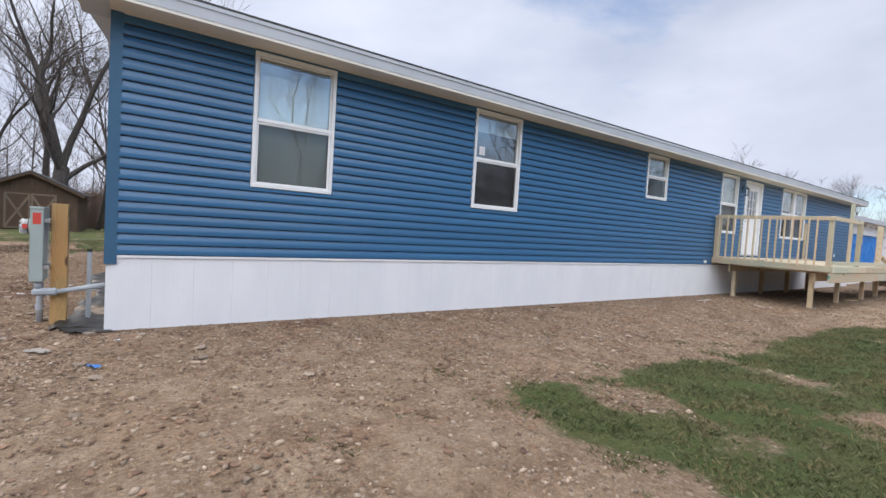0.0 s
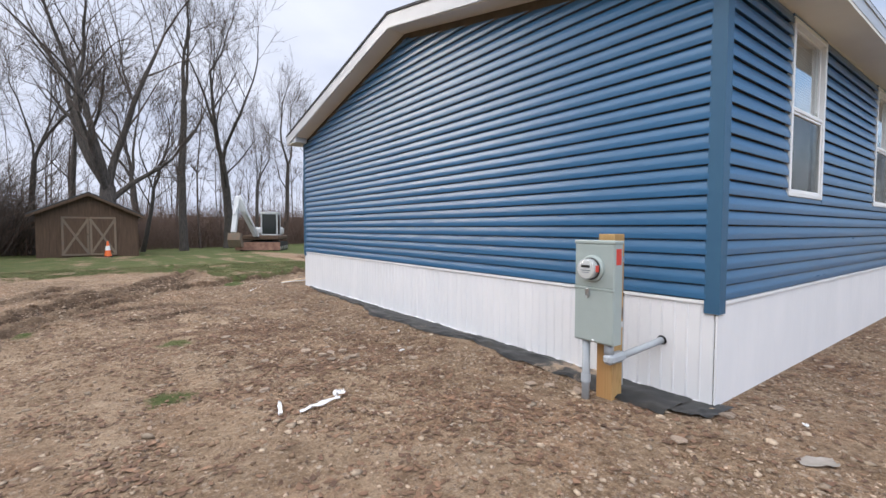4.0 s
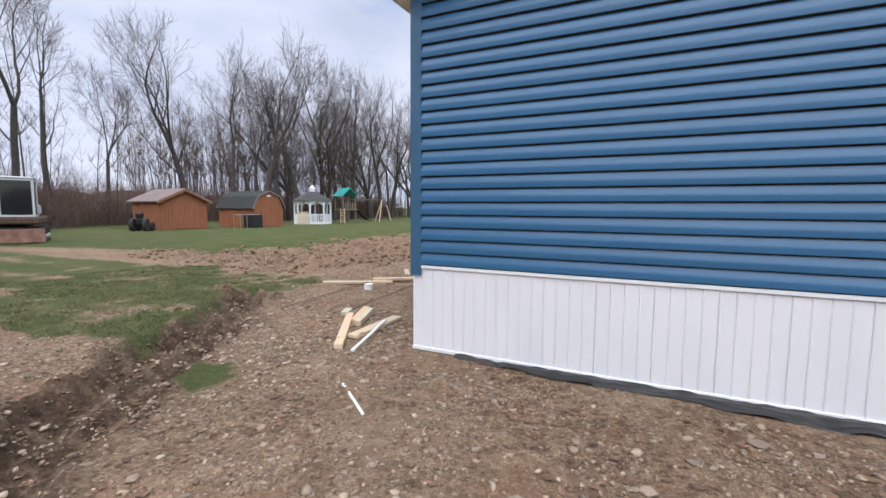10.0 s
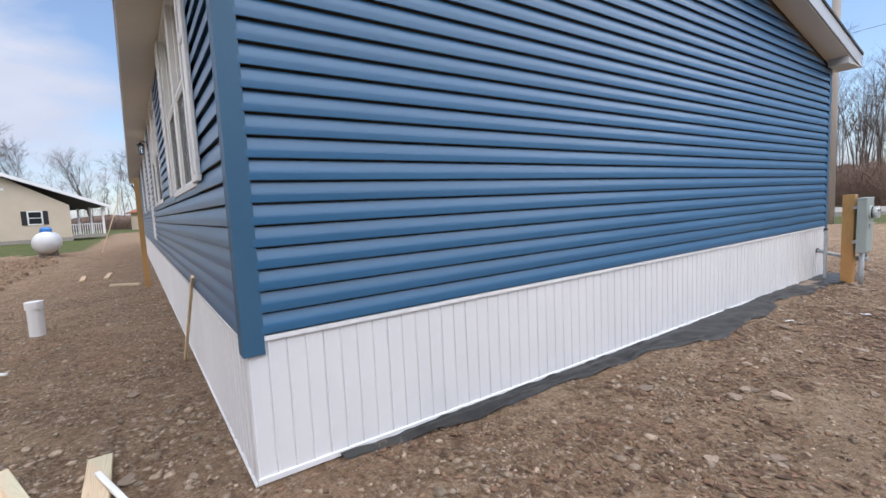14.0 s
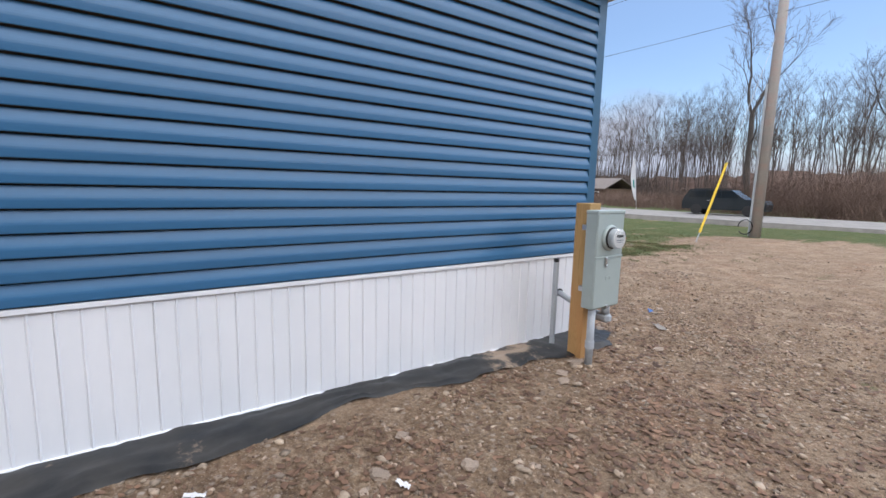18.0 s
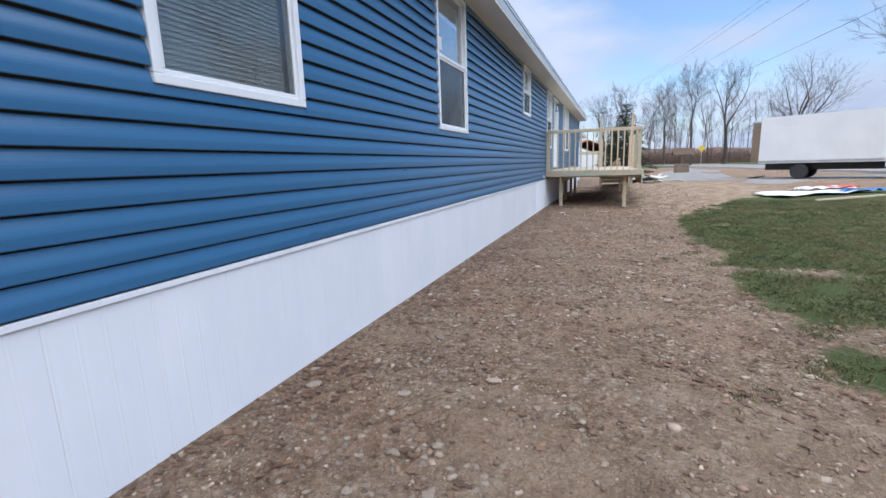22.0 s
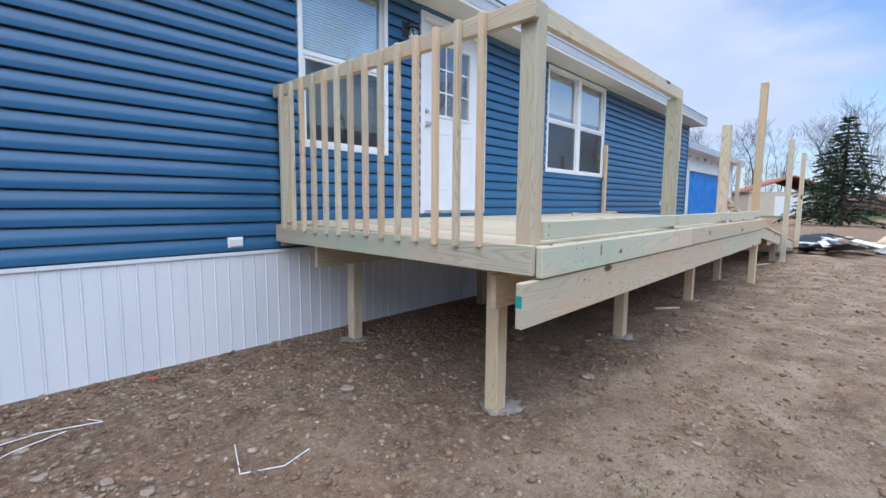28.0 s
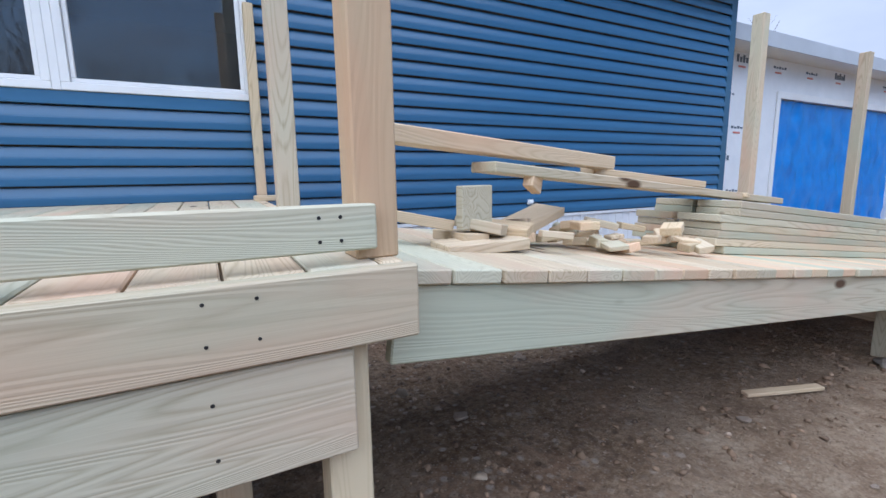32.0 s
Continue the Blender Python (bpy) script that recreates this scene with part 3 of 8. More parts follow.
for holes, wall, face in ((FRONT, wall_f, 0.0), (BACK, wall_b, HW)):
    out = -1 if face == 0.0 else 1
    for k in range(NCOURSE):
        z = ZS + 0.006 + k * COURSE
        top = min(COURSE + 0.004, EAVE_Z - 0.055 - z)
        if top < 0.03:
            continue
        prof = [(face + 0.02 * -out * 0 + out * u, z + min(v, top)) for u, v in LAP]
        for a, b in course_cuts(0.075, HL - 0.075, z, z + COURSE, holes):
            part("siding_board", prism(prof, a, b), SIDING, wall)
        # the trimmed strip between a sill or head and the next course
        for a, b, lo, hi, _ in holes:
            for cut_lo, cut_hi in ((z + 0.007, lo), (hi, z + top)):
                if 0.012 < cut_hi - cut_lo < COURSE - 0.02 and lo - 0.03 < z + COURSE - 0.02 and hi + 0.03 > z + 0.02:
                    part("siding_board", prism([(face - out * 0.018, cut_lo), (face + out * 0.022, cut_lo), (face + out * 0.0235, cut_lo + 0.004), (face + out * 0.021, cut_hi - 0.003), (face - out * 0.018, cut_hi - 0.003)], a - 0.004, b + 0.004), SIDING, wall)
for wall, face, out in ((wall_g, 0.0, -1), (wall_e, HL, 1)):
    k = 0
    while True:
        z = ZS + 0.006 + k * COURSE
        if z > RIDGE_Z - 0.12:
            break
        prof = [(face + out * u, z + v) for u, v in LAP]

        def ends(v):
            cut = max(0.0, (v - EAVE_Z + 0.10) / PITCH)
            return (cut, -cut)

        part("siding_board", prism(prof, 0.075, HW - 0.075, "y", ends), SIDING, wall)
        k += 1

# corner posts
for x, sx in ((0.0, -1), (HL, 1)):
    for y, sy in ((0.0, -1), (HW, 1)):
        w, t = 0.085, 0.024
        pr = [(x - sx * w, y + sy * 0.0), (x - sx * w, y + sy * t), (x + sx * t, y + sy * t), (x + sx * t, y - sy * w), (x, y - sy * w), (x, y)]
        part("corner_post", prism(pr, ZS - 0.09, EAVE_Z - 0.03, "z"), TRIMBLUE, house, "blue vinyl outside corner post")

# roof with boxed eaves
OV, RK = 0.37, 0.30


def roof_slab(side):
    s = 1 if side else -1
    ye = HW / 2 + s * (HW / 2 + OV)
    ze = EAVE_Z + 0.19 - OV * PITCH
    zr = RIDGE_Z + 0.19
    return prism([(ye, ze), (HW / 2, zr), (HW / 2, zr + 0.035), (ye, ze + 0.035)], -RK - 0.015, HL + RK + 0.015)


for s in (0, 1):
    part("roof", roof_slab(s), SHINGLE, house, "dark asphalt shingle roof slope")
    sg = 1 if s else -1
    y1 = HW / 2 + sg * (HW / 2 + OV)
    ze = EAVE_Z + 0.19 - OV * PITCH
    yw = HW / 2 + sg * HW / 2
    part("fascia", box(-RK, HL + RK, min(y1, y1 - sg * 0.02), max(y1, y1 - sg * 0.02), ze - 0.150, ze + 0.002), FASCIA, house, "white metal eave fascia")
    part("drip_edge", box(-RK, HL + RK, min(y1 + sg * 0.001, y1 + sg * 0.010), max(y1 + sg * 0.001, y1 + sg * 0.010), ze - 0.036, ze + 0.004), FASCIA, house, "white metal drip edge")
    part("soffit_lip", box(-RK + 0.01, HL + RK - 0.01, min(y1 - sg * 0.004, y1 - sg * 0.0205), max(y1 - sg * 0.004, y1 - sg * 0.0205), ze - 0.184, ze - 0.151), SOFFIT, house, "beige soffit edge")
    part("soffit", box(-RK + 0.01, HL + RK - 0.01, min(yw - sg * 0.03, y1 - sg * 0.021), max(yw - sg * 0.03, y1 - sg * 0.021), ze - 0.18, ze - 0.165), SOFFIT, house, "beige vented eave soffit")
    part("frieze", box(0.08, HL - 0.08, min(yw, yw + sg * 0.022), max(yw, yw + sg * 0.022), EAVE_Z - 0.075, EAVE_Z - 0.045), SOFFIT, house)
    for xg, gx in ((0.0, -1), (HL, 1)):
        xo = xg + gx * RK
        zr = RIDGE_Z + 0.19
        prof = [(y1, ze + 0.002), (HW / 2, zr + 0.002), (HW / 2, zr - 0.20), (y1, ze - 0.19)]
        part("rake_fascia", prism(prof, min(xo, xo - gx * 0.02), max(xo, xo - gx * 0.02)), FASCIA, house, "white metal rake board")
        prof = [(yw - sg * 0.02, EAVE_Z + 0.0), (HW / 2, RIDGE_Z - 0.0), (HW / 2, RIDGE_Z - 0.016), (yw - sg * 0.02, EAVE_Z - 0.016)]
        part("rake_soffit", prism(prof, min(xg + gx * 0.0, xo - gx * 0.021), max(xg + gx * 0.0, xo - gx * 0.021)), SOFFIT, house, "beige rake soffit")
        # boxed return where eave and rake meet
        part("eave_return", prism([(y1 - sg * 0.022, ze - 0.188), (yw - sg * 0.24, ze - 0.188), (yw - sg * 0.24, ze + 0.06), (y1 - sg * 0.022, ze - 0.05)], min(xg + gx * 0.03, xo - gx * 0.022), max(xg + gx * 0.03, xo - gx * 0.022)), FASCIA, house, "boxed white eave return")
for x in (9.0, 17.5):
    part("roof_vent", box(x, x + 0.4, 3.1, 3.5, RIDGE_Z - 0.15, RIDGE_Z + 0.07, bevel=0.02), BLACKM, house, "black roof vent")
part("vent_pipe", tube([(6.3, 2.2, RIDGE_Z - 0.7), (6.3, 2.2, RIDGE_Z + 0.05)], 0.04, 8), PVC, house, "small plumbing vent pipe")

# skirting: ribbed panels between a bottom track and a top trim
RIB = 0.1016


def skirt_panel(n, h, bead=0.0065, seam=0.0065):
    """A panel of n staves, along local x, facing -y, upright from 0 to h: a narrow groove and a raised bead between staves."""
    key = ("skirt", n, round(h, 3), bead, seam)
    if key not in MESHES:
        prof = []
        for i in range(n):
            x, d = i * RIB, bead if i else seam
            prof += [(x, 0.45 * d), (x + 0.0025, 0.3 * d), (x + 0.0045, -0.7 * d), (x + 0.0075, -d), (x + 0.0115, -0.8 * d), (x + 0.016, 0.0), (x + RIB - 0.003, 0.0)]
        prof += [(n * RIB - 0.001, 0.45 * seam), (n * RIB - 0.001, 0.014), (0.0, 0.014)]
        MESHES[key] = mesh_of(prism(prof, 0.0, h, "z"), "skirting_panel", SKIRT)
    return MESHES[key]


skirting = thing("skirting", "white ribbed vinyl skirting round the house base", "skirting")
SK_OUT = 0.006


def skirt_run(a, b, z0, bead=0.0065, seam=0.0065):
    """A run of panels from a to b; z0(s) is the height of its foot along the way."""
    a, b = Vector(a), Vector(b)
    d = (b - a).normalized()
    rz = math.degrees(math.atan2(d.y, d.x))
    length, x = (b - a).length, 0.0
    while x < length - 0.05:
        n = min(4, max(1, round((length - x) / RIB)))
        p = a + d * x
        part("panel", skirt_panel(n, round(ZS - 0.012 - z0(x), 3), bead, seam), SKIRT, skirting, at=pose(p.x, p.y, z0(x), 0, 0, rz))
        x += n * RIB
    m = pose(a.x, a.y, 0, 0, 0, rz)
    part("top_trim", box(0, length, -0.014, 0.012, ZS - 0.026, ZS + 0.004, bevel=0.004), SKIRT, skirting, at=m)
    f0, f1 = z0(0.0), z0(length)
    prof = [(-0.0125, -0.012), (-0.0125, 0.016), (-0.009, 0.020), (0.012, 0.020), (0.012, -0.012)]
    bm = solid([(0.0, y, z + f0) for y, z in prof] + [(length, y, z + f1) for y, z in prof],
               [(i, (i + 1) % 5, 5 + (i + 1) % 5, 5 + i) for i in range(5)] + [(0, 1, 2, 3, 4), (9, 8, 7, 6, 5)])
    part("bottom_track", bm, SKIRT, skirting, at=m)


skirt_run((-SK_OUT, -SK_OUT, 0), (100 * RIB, -SK_OUT, 0), lambda s: -0.055, 0.0007, 0.0007)
skirt_run((100 * RIB, -SK_OUT, 0), (112 * RIB, -SK_OUT, 0), lambda s: -0.055, 0.0022, 0.0022)
skirt_run((112 * RIB, -SK_OUT, 0), (HL + SK_OUT, -SK_OUT, 0), lambda s: -0.055, 0.0060)
skirt_run((-SK_OUT, HW + SK_OUT, 0), (-SK_OUT, -SK_OUT, 0), lambda s: 0.022 - 0.0033 * s)
skirt_run((HL + SK_OUT, HW + SK_OUT, 0), (-SK_OUT, HW + SK_OUT, 0), lambda s: -0.01)
skirt_run((HL + SK_OUT, -SK_OUT, 0), (HL + SK_OUT, HW + SK_OUT, 0), lambda s: -0.04)

# ---------------------------------------------------------------- windows and doors


def ring(x0, x1, z0, z1, y0, y1, w, bm=None, bevel=0.004, sill=None):
    """A frame of four bars."""
    bm = bm or bmesh.new()
    s = sill or w
    box(x0, x1, y0, y1, z1 - w, z1, bm, bevel)
    box(x0, x1, y0, y1, z0, z0 + s, bm, bevel)
    box(x0, x0 + w, y0, y1, z0 + s, z1 - w, bm, bevel)
    box(x1 - w, x1, y0, y1, z0 + s, z1 - w, bm, bevel)
    return bm


def hung_window(w, h, blind=0.0, screen=True):
    """A single-hung window, its outer face at y = 0 and facing -y, from its lower left corner."""
    win = new("window")
    part("window_frame", ring(0, w, 0, h, -0.032, 0.06, 0.044), WHITE, win, "white vinyl frame")
    mid = h * 0.5
    part("meeting_rail", box(0.045, w - 0.045, -0.022, 0.025, mid - 0.018, mid + 0.018, bevel=0.004), WHITE, win)
    part("lower_sash", ring(0.045, w - 0.045, 0.045, mid - 0.019, -0.015, 0.01, 0.026), WHITE, win)
    part("upper_sash", ring(0.045, w - 0.045, mid + 0.019, h - 0.045, 0.012, 0.04, 0.018), WHITE, win)
    for nm, a, b, y in (("lower_pane", 0.075, mid - 0.049, 0.0), ("upper_pane", mid + 0.038, h - 0.065, 0.028)):
        p = part(nm, box(0.068, w - 0.068, y, y + 0.006, a, b), GLASS, win, "clear glass pane")
        p.visible_shadow = False
    if screen:
        part("insect_screen", solid([(0.072, -0.008, 0.075), (w - 0.072, -0.008, 0.075), (w - 0.072, -0.008, mid - 0.049), (0.072, -0.008, mid - 0.049)], [(0, 1, 2, 3)]), SCREEN, win, "dark insect screen")
    if blind:
        bm = bmesh.new()
        z = h - 0.1
        while z > h - 0.1 - blind * (h - 0.2):
            vs = [bm.verts.new(v) for v in ((0.06, 0.088, z), (w - 0.06, 0.088, z), (w - 0.06, 0.073, z - 0.029), (0.06, 0.073, z - 0.029))]
            bm.faces.new(vs)
            z -= 0.026
        part("blind", bm, BLIND, win, "white slatted blind")
    return win


def as_part(win, wall, m, label):
    win.parent, win.matrix_basis = wall, m
    win["label"] = label


BLINDS = [1.0, 0.16, 0.14, 0.9, 0, 0.4]


def fill_openings(holes, wall, face, blinds):
    for (x0, x1, z0, z1, kind), bl in zip(holes, blinds):
        spans = [(x0, x1)]
        if kind == "twin":
            mid = (x0 + x1) / 2
            spans = [(x0, mid - 0.02), (mid + 0.02, x1)]
            bm = box(mid - 0.019, mid + 0.019, -0.03, 0.05, z0, z1)
            part("mullion", bm, WHITE, house, at=pose(0, face, 0) if face < 1 else pose(0, face, 0) @ pose(2 * mid, 0, 0, 0, 0, 180))
        if kind == "door":
            continue
        for a, b in spans:
            win = hung_window(b - a, z1 - z0, bl)
            as_part(win, house, pose(a, face, z0) if face < 1 else pose(b, face, z0, 0, 0, 180), "white single-hung vinyl window" + (" with blinds down" if bl > 0.7 else ""))


fill_openings(FRONT, wall_f, 0.0, BLINDS)
fill_openings(BACK, wall_b, HW, [0.5, 0.5, 0, 0.5, 0.5])


def panel_door(w, h):
    """A nine-lite exterior door in its casing, outer face at y = 0 and facing -y, from the casing's lower left corner."""
    d = new("door")
    c = 0.062
    bm = bmesh.new()
    box(0, c, -0.03, 0.10, 0, h, bm, 0.004)
    box(w - c, w, -0.03, 0.10, 0, h, bm, 0.004)
    box(c, w - c, -0.03, 0.10, h - c, h, bm, 0.004)
    part("casing", bm, WHITE, d, "white door casing")
    part("threshold", box(c, w - c, -0.035, 0.1, 0, 0.03), STEEL, d, "metal threshold")
    a, b, y = c + 0.006, w - c - 0.006, 0.03
    lw = b - a
    gx0, gx1, gz0, gz1 = a + 0.20 * lw, b - 0.20 * lw, 0.52 * h, 0.88 * h
    bm = wall_with_holes(a, b, y, y + 0.044, 0.033, h - c - 0.006, [(gx0, gx1, gz0, gz1)])
    leaf = part("leaf", bm, WHITE, d, "white steel door leaf")
    part("lite_frame", ring(gx0 - 0.03, gx1 + 0.03, gz0 - 0.03, gz1 + 0.03, y - 0.012, y, 0.032, bevel=0.003), WHITE, leaf)
    p = part("pane", box(gx0, gx1, y + 0.018, y + 0.024, gz0, gz1), GLASS, leaf, "door glass")
    p.visible_shadow = False
    for i in (1, 2):
        x = gx0 + (gx1 - gx0) * i / 3
        part("glazing_bar", box(x - 0.008, x + 0.008, y + 0.006, y + 0.017, gz0, gz1), WHITE, leaf)
        z = gz0 + (gz1 - gz0) * i / 3
        part("glazing_bar", box(gx0, gx1, y + 0.0055, y + 0.0165, z - 0.008, z + 0.008), WHITE, leaf)
    for i in (0, 1):
        px0 = a + lw * (0.13 + 0.41 * i)
        bm = ring(px0, px0 + 0.33 * lw, 0.13 * h, 0.43 * h, y - 0.006, y, 0.022, bevel=0.002)
        box(px0 + 0.05, px0 + 0.33 * lw - 0.05, y - 0.004, y + 0.001, 0.13 * h + 0.05, 0.43 * h - 0.05, bm, 0.003)
        part("raised_panel", bm, WHITE, leaf)
    for nm, z, r in (("knob", 0.43 * h + 0.06, 0.032), ("deadbolt", 0.43 * h + 0.21, 0.028)):
        bm = lathe([(r, 0), (r, 0.012), (0.012, 0.016), (0.012, 0.035), (r * 0.8, 0.042), (r * 0.9, 0.056), (r * 0.5, 0.066)] if nm == "knob" else [(r, 0), (r * 0.9, 0.018), (r * 0.5, 0.024)], 14)
        part(nm, bm, STEEL, leaf, "satin nickel " + nm, at=pose(a + 0.07, y, z, 90), smooth=True)
    return d


for holes, face in ((FRONT, 0.0), (BACK, HW)):
    for x0, x1, z0, z1, kind in holes:
        if kind == "door":
            as_part(panel_door(x1 - x0, z1 - z0), house, pose(x0, face, z0) if face < 1 else pose(x1, face, z0, 0, 0, 180), "white nine-lite exterior door, shut")


part("sticker", box(4.86, 4.98, 0.020, 0.0235, 2.56, 2.70), PAPER, house, "white sticker on the glass")


def wall_lantern():
    l = new("wall_lantern")
    part("back_plate", box(-0.05, 0.05, -0.02, 0, -0.08, 0.08, bevel=0.008), BLACKM, l)
    part("arm", tube([(0, -0.02, 0.03), (0, -0.08, 0.07), (0, -0.13, 0.05), (0, -0.13, 0.0)], 0.009, 6), BLACKM, l)
    bm = lathe([(0.015, 0.03), (0.05, 0.0), (0.075, -0.02), (0.07, -0.025)], 10, at=(0, -0.13, 0))
    part("cap", bm, BLACKM, l)
    bm = bmesh.new()
    for k in range(4):
        a = k * math.tau / 4 + 0.78
        tube([(0.058 * math.cos(a), -0.13 + 0.058 * math.sin(a), -0.02), (0.045 * math.cos(a), -0.13 + 0.045 * math.sin(a), -0.19)], 0.005, 5, bm)
    lathe([(0.05, -0.2), (0.05, -0.185)], 10, bm, (0, -0.13, 0))
    part("cage", bm, BLACKM, l)
    p = part("lantern_glass", lathe([(0.038, -0.185), (0.045, -0.03)], 10, at=(0, -0.13, 0)), GLASS, l)
    p.visible_shadow = False
    return l


for x, face in ((14.36, 0.0), (8.6, HW)):
    wl = wall_lantern()
    tagged(wl, "black metal and glass lantern on the house wall", "wall lamp", "porch lanterns")
    wl.matrix_basis = pose(x, -0.012, 2.98) if face == 0.0 else pose(x, HW + 0.012, 2.98, 0, 0, 180)


def outlet_box(x, z, w=0.12, h=0.085):
    o = thing("outlet_cover", "white weatherproof outlet cover on the siding", "outlet", pose(x, -0.016, z))
    part("base", box(-w / 2, w / 2, -0.012, 0, -h / 2, h / 2, bevel=0.004), WHITE, o)
    part("flap", box(-w / 2 + 0.01, w / 2 - 0.01, -0.03, -0.0125, -h / 2 + 0.01, h / 2 - 0.008, bevel=0.006), WHITE, o)


outlet_box(12.56, 0.88)
outlet_box(22.6, 1.23, 0.085, 0.12)
outlet_box(21.6, 0.93, 0.07, 0.05)


def shutter(x):
    """A white panelled shutter on the back wall."""
    sh = new("shutter")
    part("shutter_frame", ring(0, 0.3, 0, 1.60, -0.028, 0.0, 0.05), WHITE, sh)
    part("middle_rail", box(0.05, 0.25, -0.028, 0.0, 0.93, 0.99, bevel=0.004), WHITE, sh)
    for a, b in ((0.06, 0.92), (1.0, 1.54)):
        part("raised_panel", box(0.06, 0.24, -0.018, 0.0, a, b, bevel=0.008), WHITE, sh)
    sh.parent, sh.matrix_basis = house, pose(x + 0.3, HW + 0.024, 1.68, 0, 0, 180)
    sh["label"] = "white panelled shutter beside a window"


shutter(0.87)
shutter(3.13)

# ---------------------------------------------------------------- ground


def spaced(lo, hi, step, far, grow=1.22):
    """Grid lines: even between lo and hi, then ever wider apart out to far."""
    mid = list(np.arange(lo, hi + step / 2, step))
    up, d, v = [], step, mid[-1]
    while v < far:
        d *= grow
        v += d
        up.append(v)
    dn, d, v = [], step, mid[0]
    while v > -far:
        d *= grow
        v -= d
        dn.append(v)
    return np.array(dn[::-1] + mid + up)


def wave(x, y, seed, size):
    """A smooth field of about unit height made of sines, for arrays."""
    rng = np.random.RandomState(seed)
    out = np.zeros_like(x)
    for _ in range(9):
        a, k, p = rng.uniform(0, math.tau), rng.uniform(0.5, 1.8) / size, rng.uniform(0, math.tau)
        out = out + np.sin((x * math.cos(a) + y * math.sin(a)) * k * math.tau + p)
    return out / 3.0


def soft(v, a, b):
    t = np.clip((v - a) / (b - a), 0, 1)
    return t * t * (3 - 2 * t)


RUTS = [([(-6.1, 3.4), (-5.65, 5.2), (-5.2, 6.9), (-4.4, 8.5), (-3.55, 9.9), (-2.7, 11.6), (-1.7, 13.6)], 0.20, 0.17), ([(-5.9, 2.6), (-5.45, 4.3), (-5.05, 5.8), (-4.4, 7.2), (-3.4, 8.6)], 0.17, 0.13), ([(-4.6, 8.6), (-3.7, 9.15), (-2.9, 10.4), (-2.35, 12.0), (-1.9, 14.4), (-2.2, 16.5)], 0.16, 0.15), ([(-4.4, 8.0), (-3.3, 8.75), (-2.7, 9.65), (-1.95, 10.4)], 0.16, 0.15),
        ([(-2.6, 10.1), (-1.8, 10.74), (-1.27, 11.06), (0.26, 12.1), (1.18, 12.66)], 0.15, 0.26), ([(-2.3, 9.9), (-1.55, 10.42), (-1.05, 10.73), (0.45, 11.8), (1.1, 12.25)], 0.16, 0.22), ([(-4.6, 9.6), (-3.55, 10.3), (-3.0, 11.2), (-2.4, 12.8)], 0.16, 0.14),
        ([(-6.4, 8.2), (-5.2, 9.6), (-4.6, 11.4)], 0.18, 0.13), ([(-4.0, 7.0), (-3.1, 7.6), (-2.4, 7.3)], 0.12, 0.04), ([(-3.4, 6.4), (-2.5, 6.8)], 0.10, 0.035)]


def rut_depth(x, y):
    """Wheel ruts along broken lines: a groove with cleat marks and thrown-up, lumpy edges."""
    z, wet_shade = np.zeros_like(x), np.zeros_like(x)
    some = (x > -8.5) & (x < 3.0) & (y > 1.8) & (y < 18.5)
    if some.any():
        z[some], wet_shade[some] = rut_lines(x[some], y[some])
    return z, wet_shade


def rut_lines(x, y):
    groove, bank, wet_shade = np.zeros_like(x), np.zeros_like(x), np.zeros_like(x)
    x = x + 0.05 * wave(x, y, 31, 1.1) + 0.03 * wave(x, y, 32, 0.35)
    y = y + 0.05 * wave(x, y, 33, 1.2) + 0.03 * wave(x, y, 34, 0.3)
    for pts, w, d in RUTS:
        near, along, run = np.full_like(x, 1e9), np.zeros_like(x), 0.0
        for (ax, ay), (bx, by) in zip(pts, pts[1:]):
            dx, dy = bx - ax, by - ay
            ln = math.hypot(dx, dy)
            s = np.clip(((x - ax) * dx + (y - ay) * dy) / ln, 0, ln)
            o = np.hypot(x - ax - dx / ln * s, y - ay - dy / ln * s)
            along = np.where(o < near, run + s, along)
            near = np.minimum(near, o)
            run += ln
        on = 0.8 + 0.2 * np.sin(along * 1.9 + 1.0) if d < 0.15 else 0.9 + 0.1 * np.sin(along * 3.1)
        lugs = 1 + 0.35 * np.sin(along * 17)
        groove = np.minimum(groove, -0.75 * on * d * np.exp(-((near / w) ** 4)) * lugs)
        bank = np.maximum(bank, 0.22 * on * d * np.exp(-(((near - 1.7 * w) / (0.5 * w)) ** 2)) * (1 + 0.8 * wave(x, y, 35, 0.3)))
        # wet soil, widened over the banks so its dark tone also shades the ruts
        wet_shade = np.maximum(wet_shade, on * np.exp(-((near / (1.9 * w)) ** 4)))
    return np.where(groove < -0.01, groove, bank), wet_shade


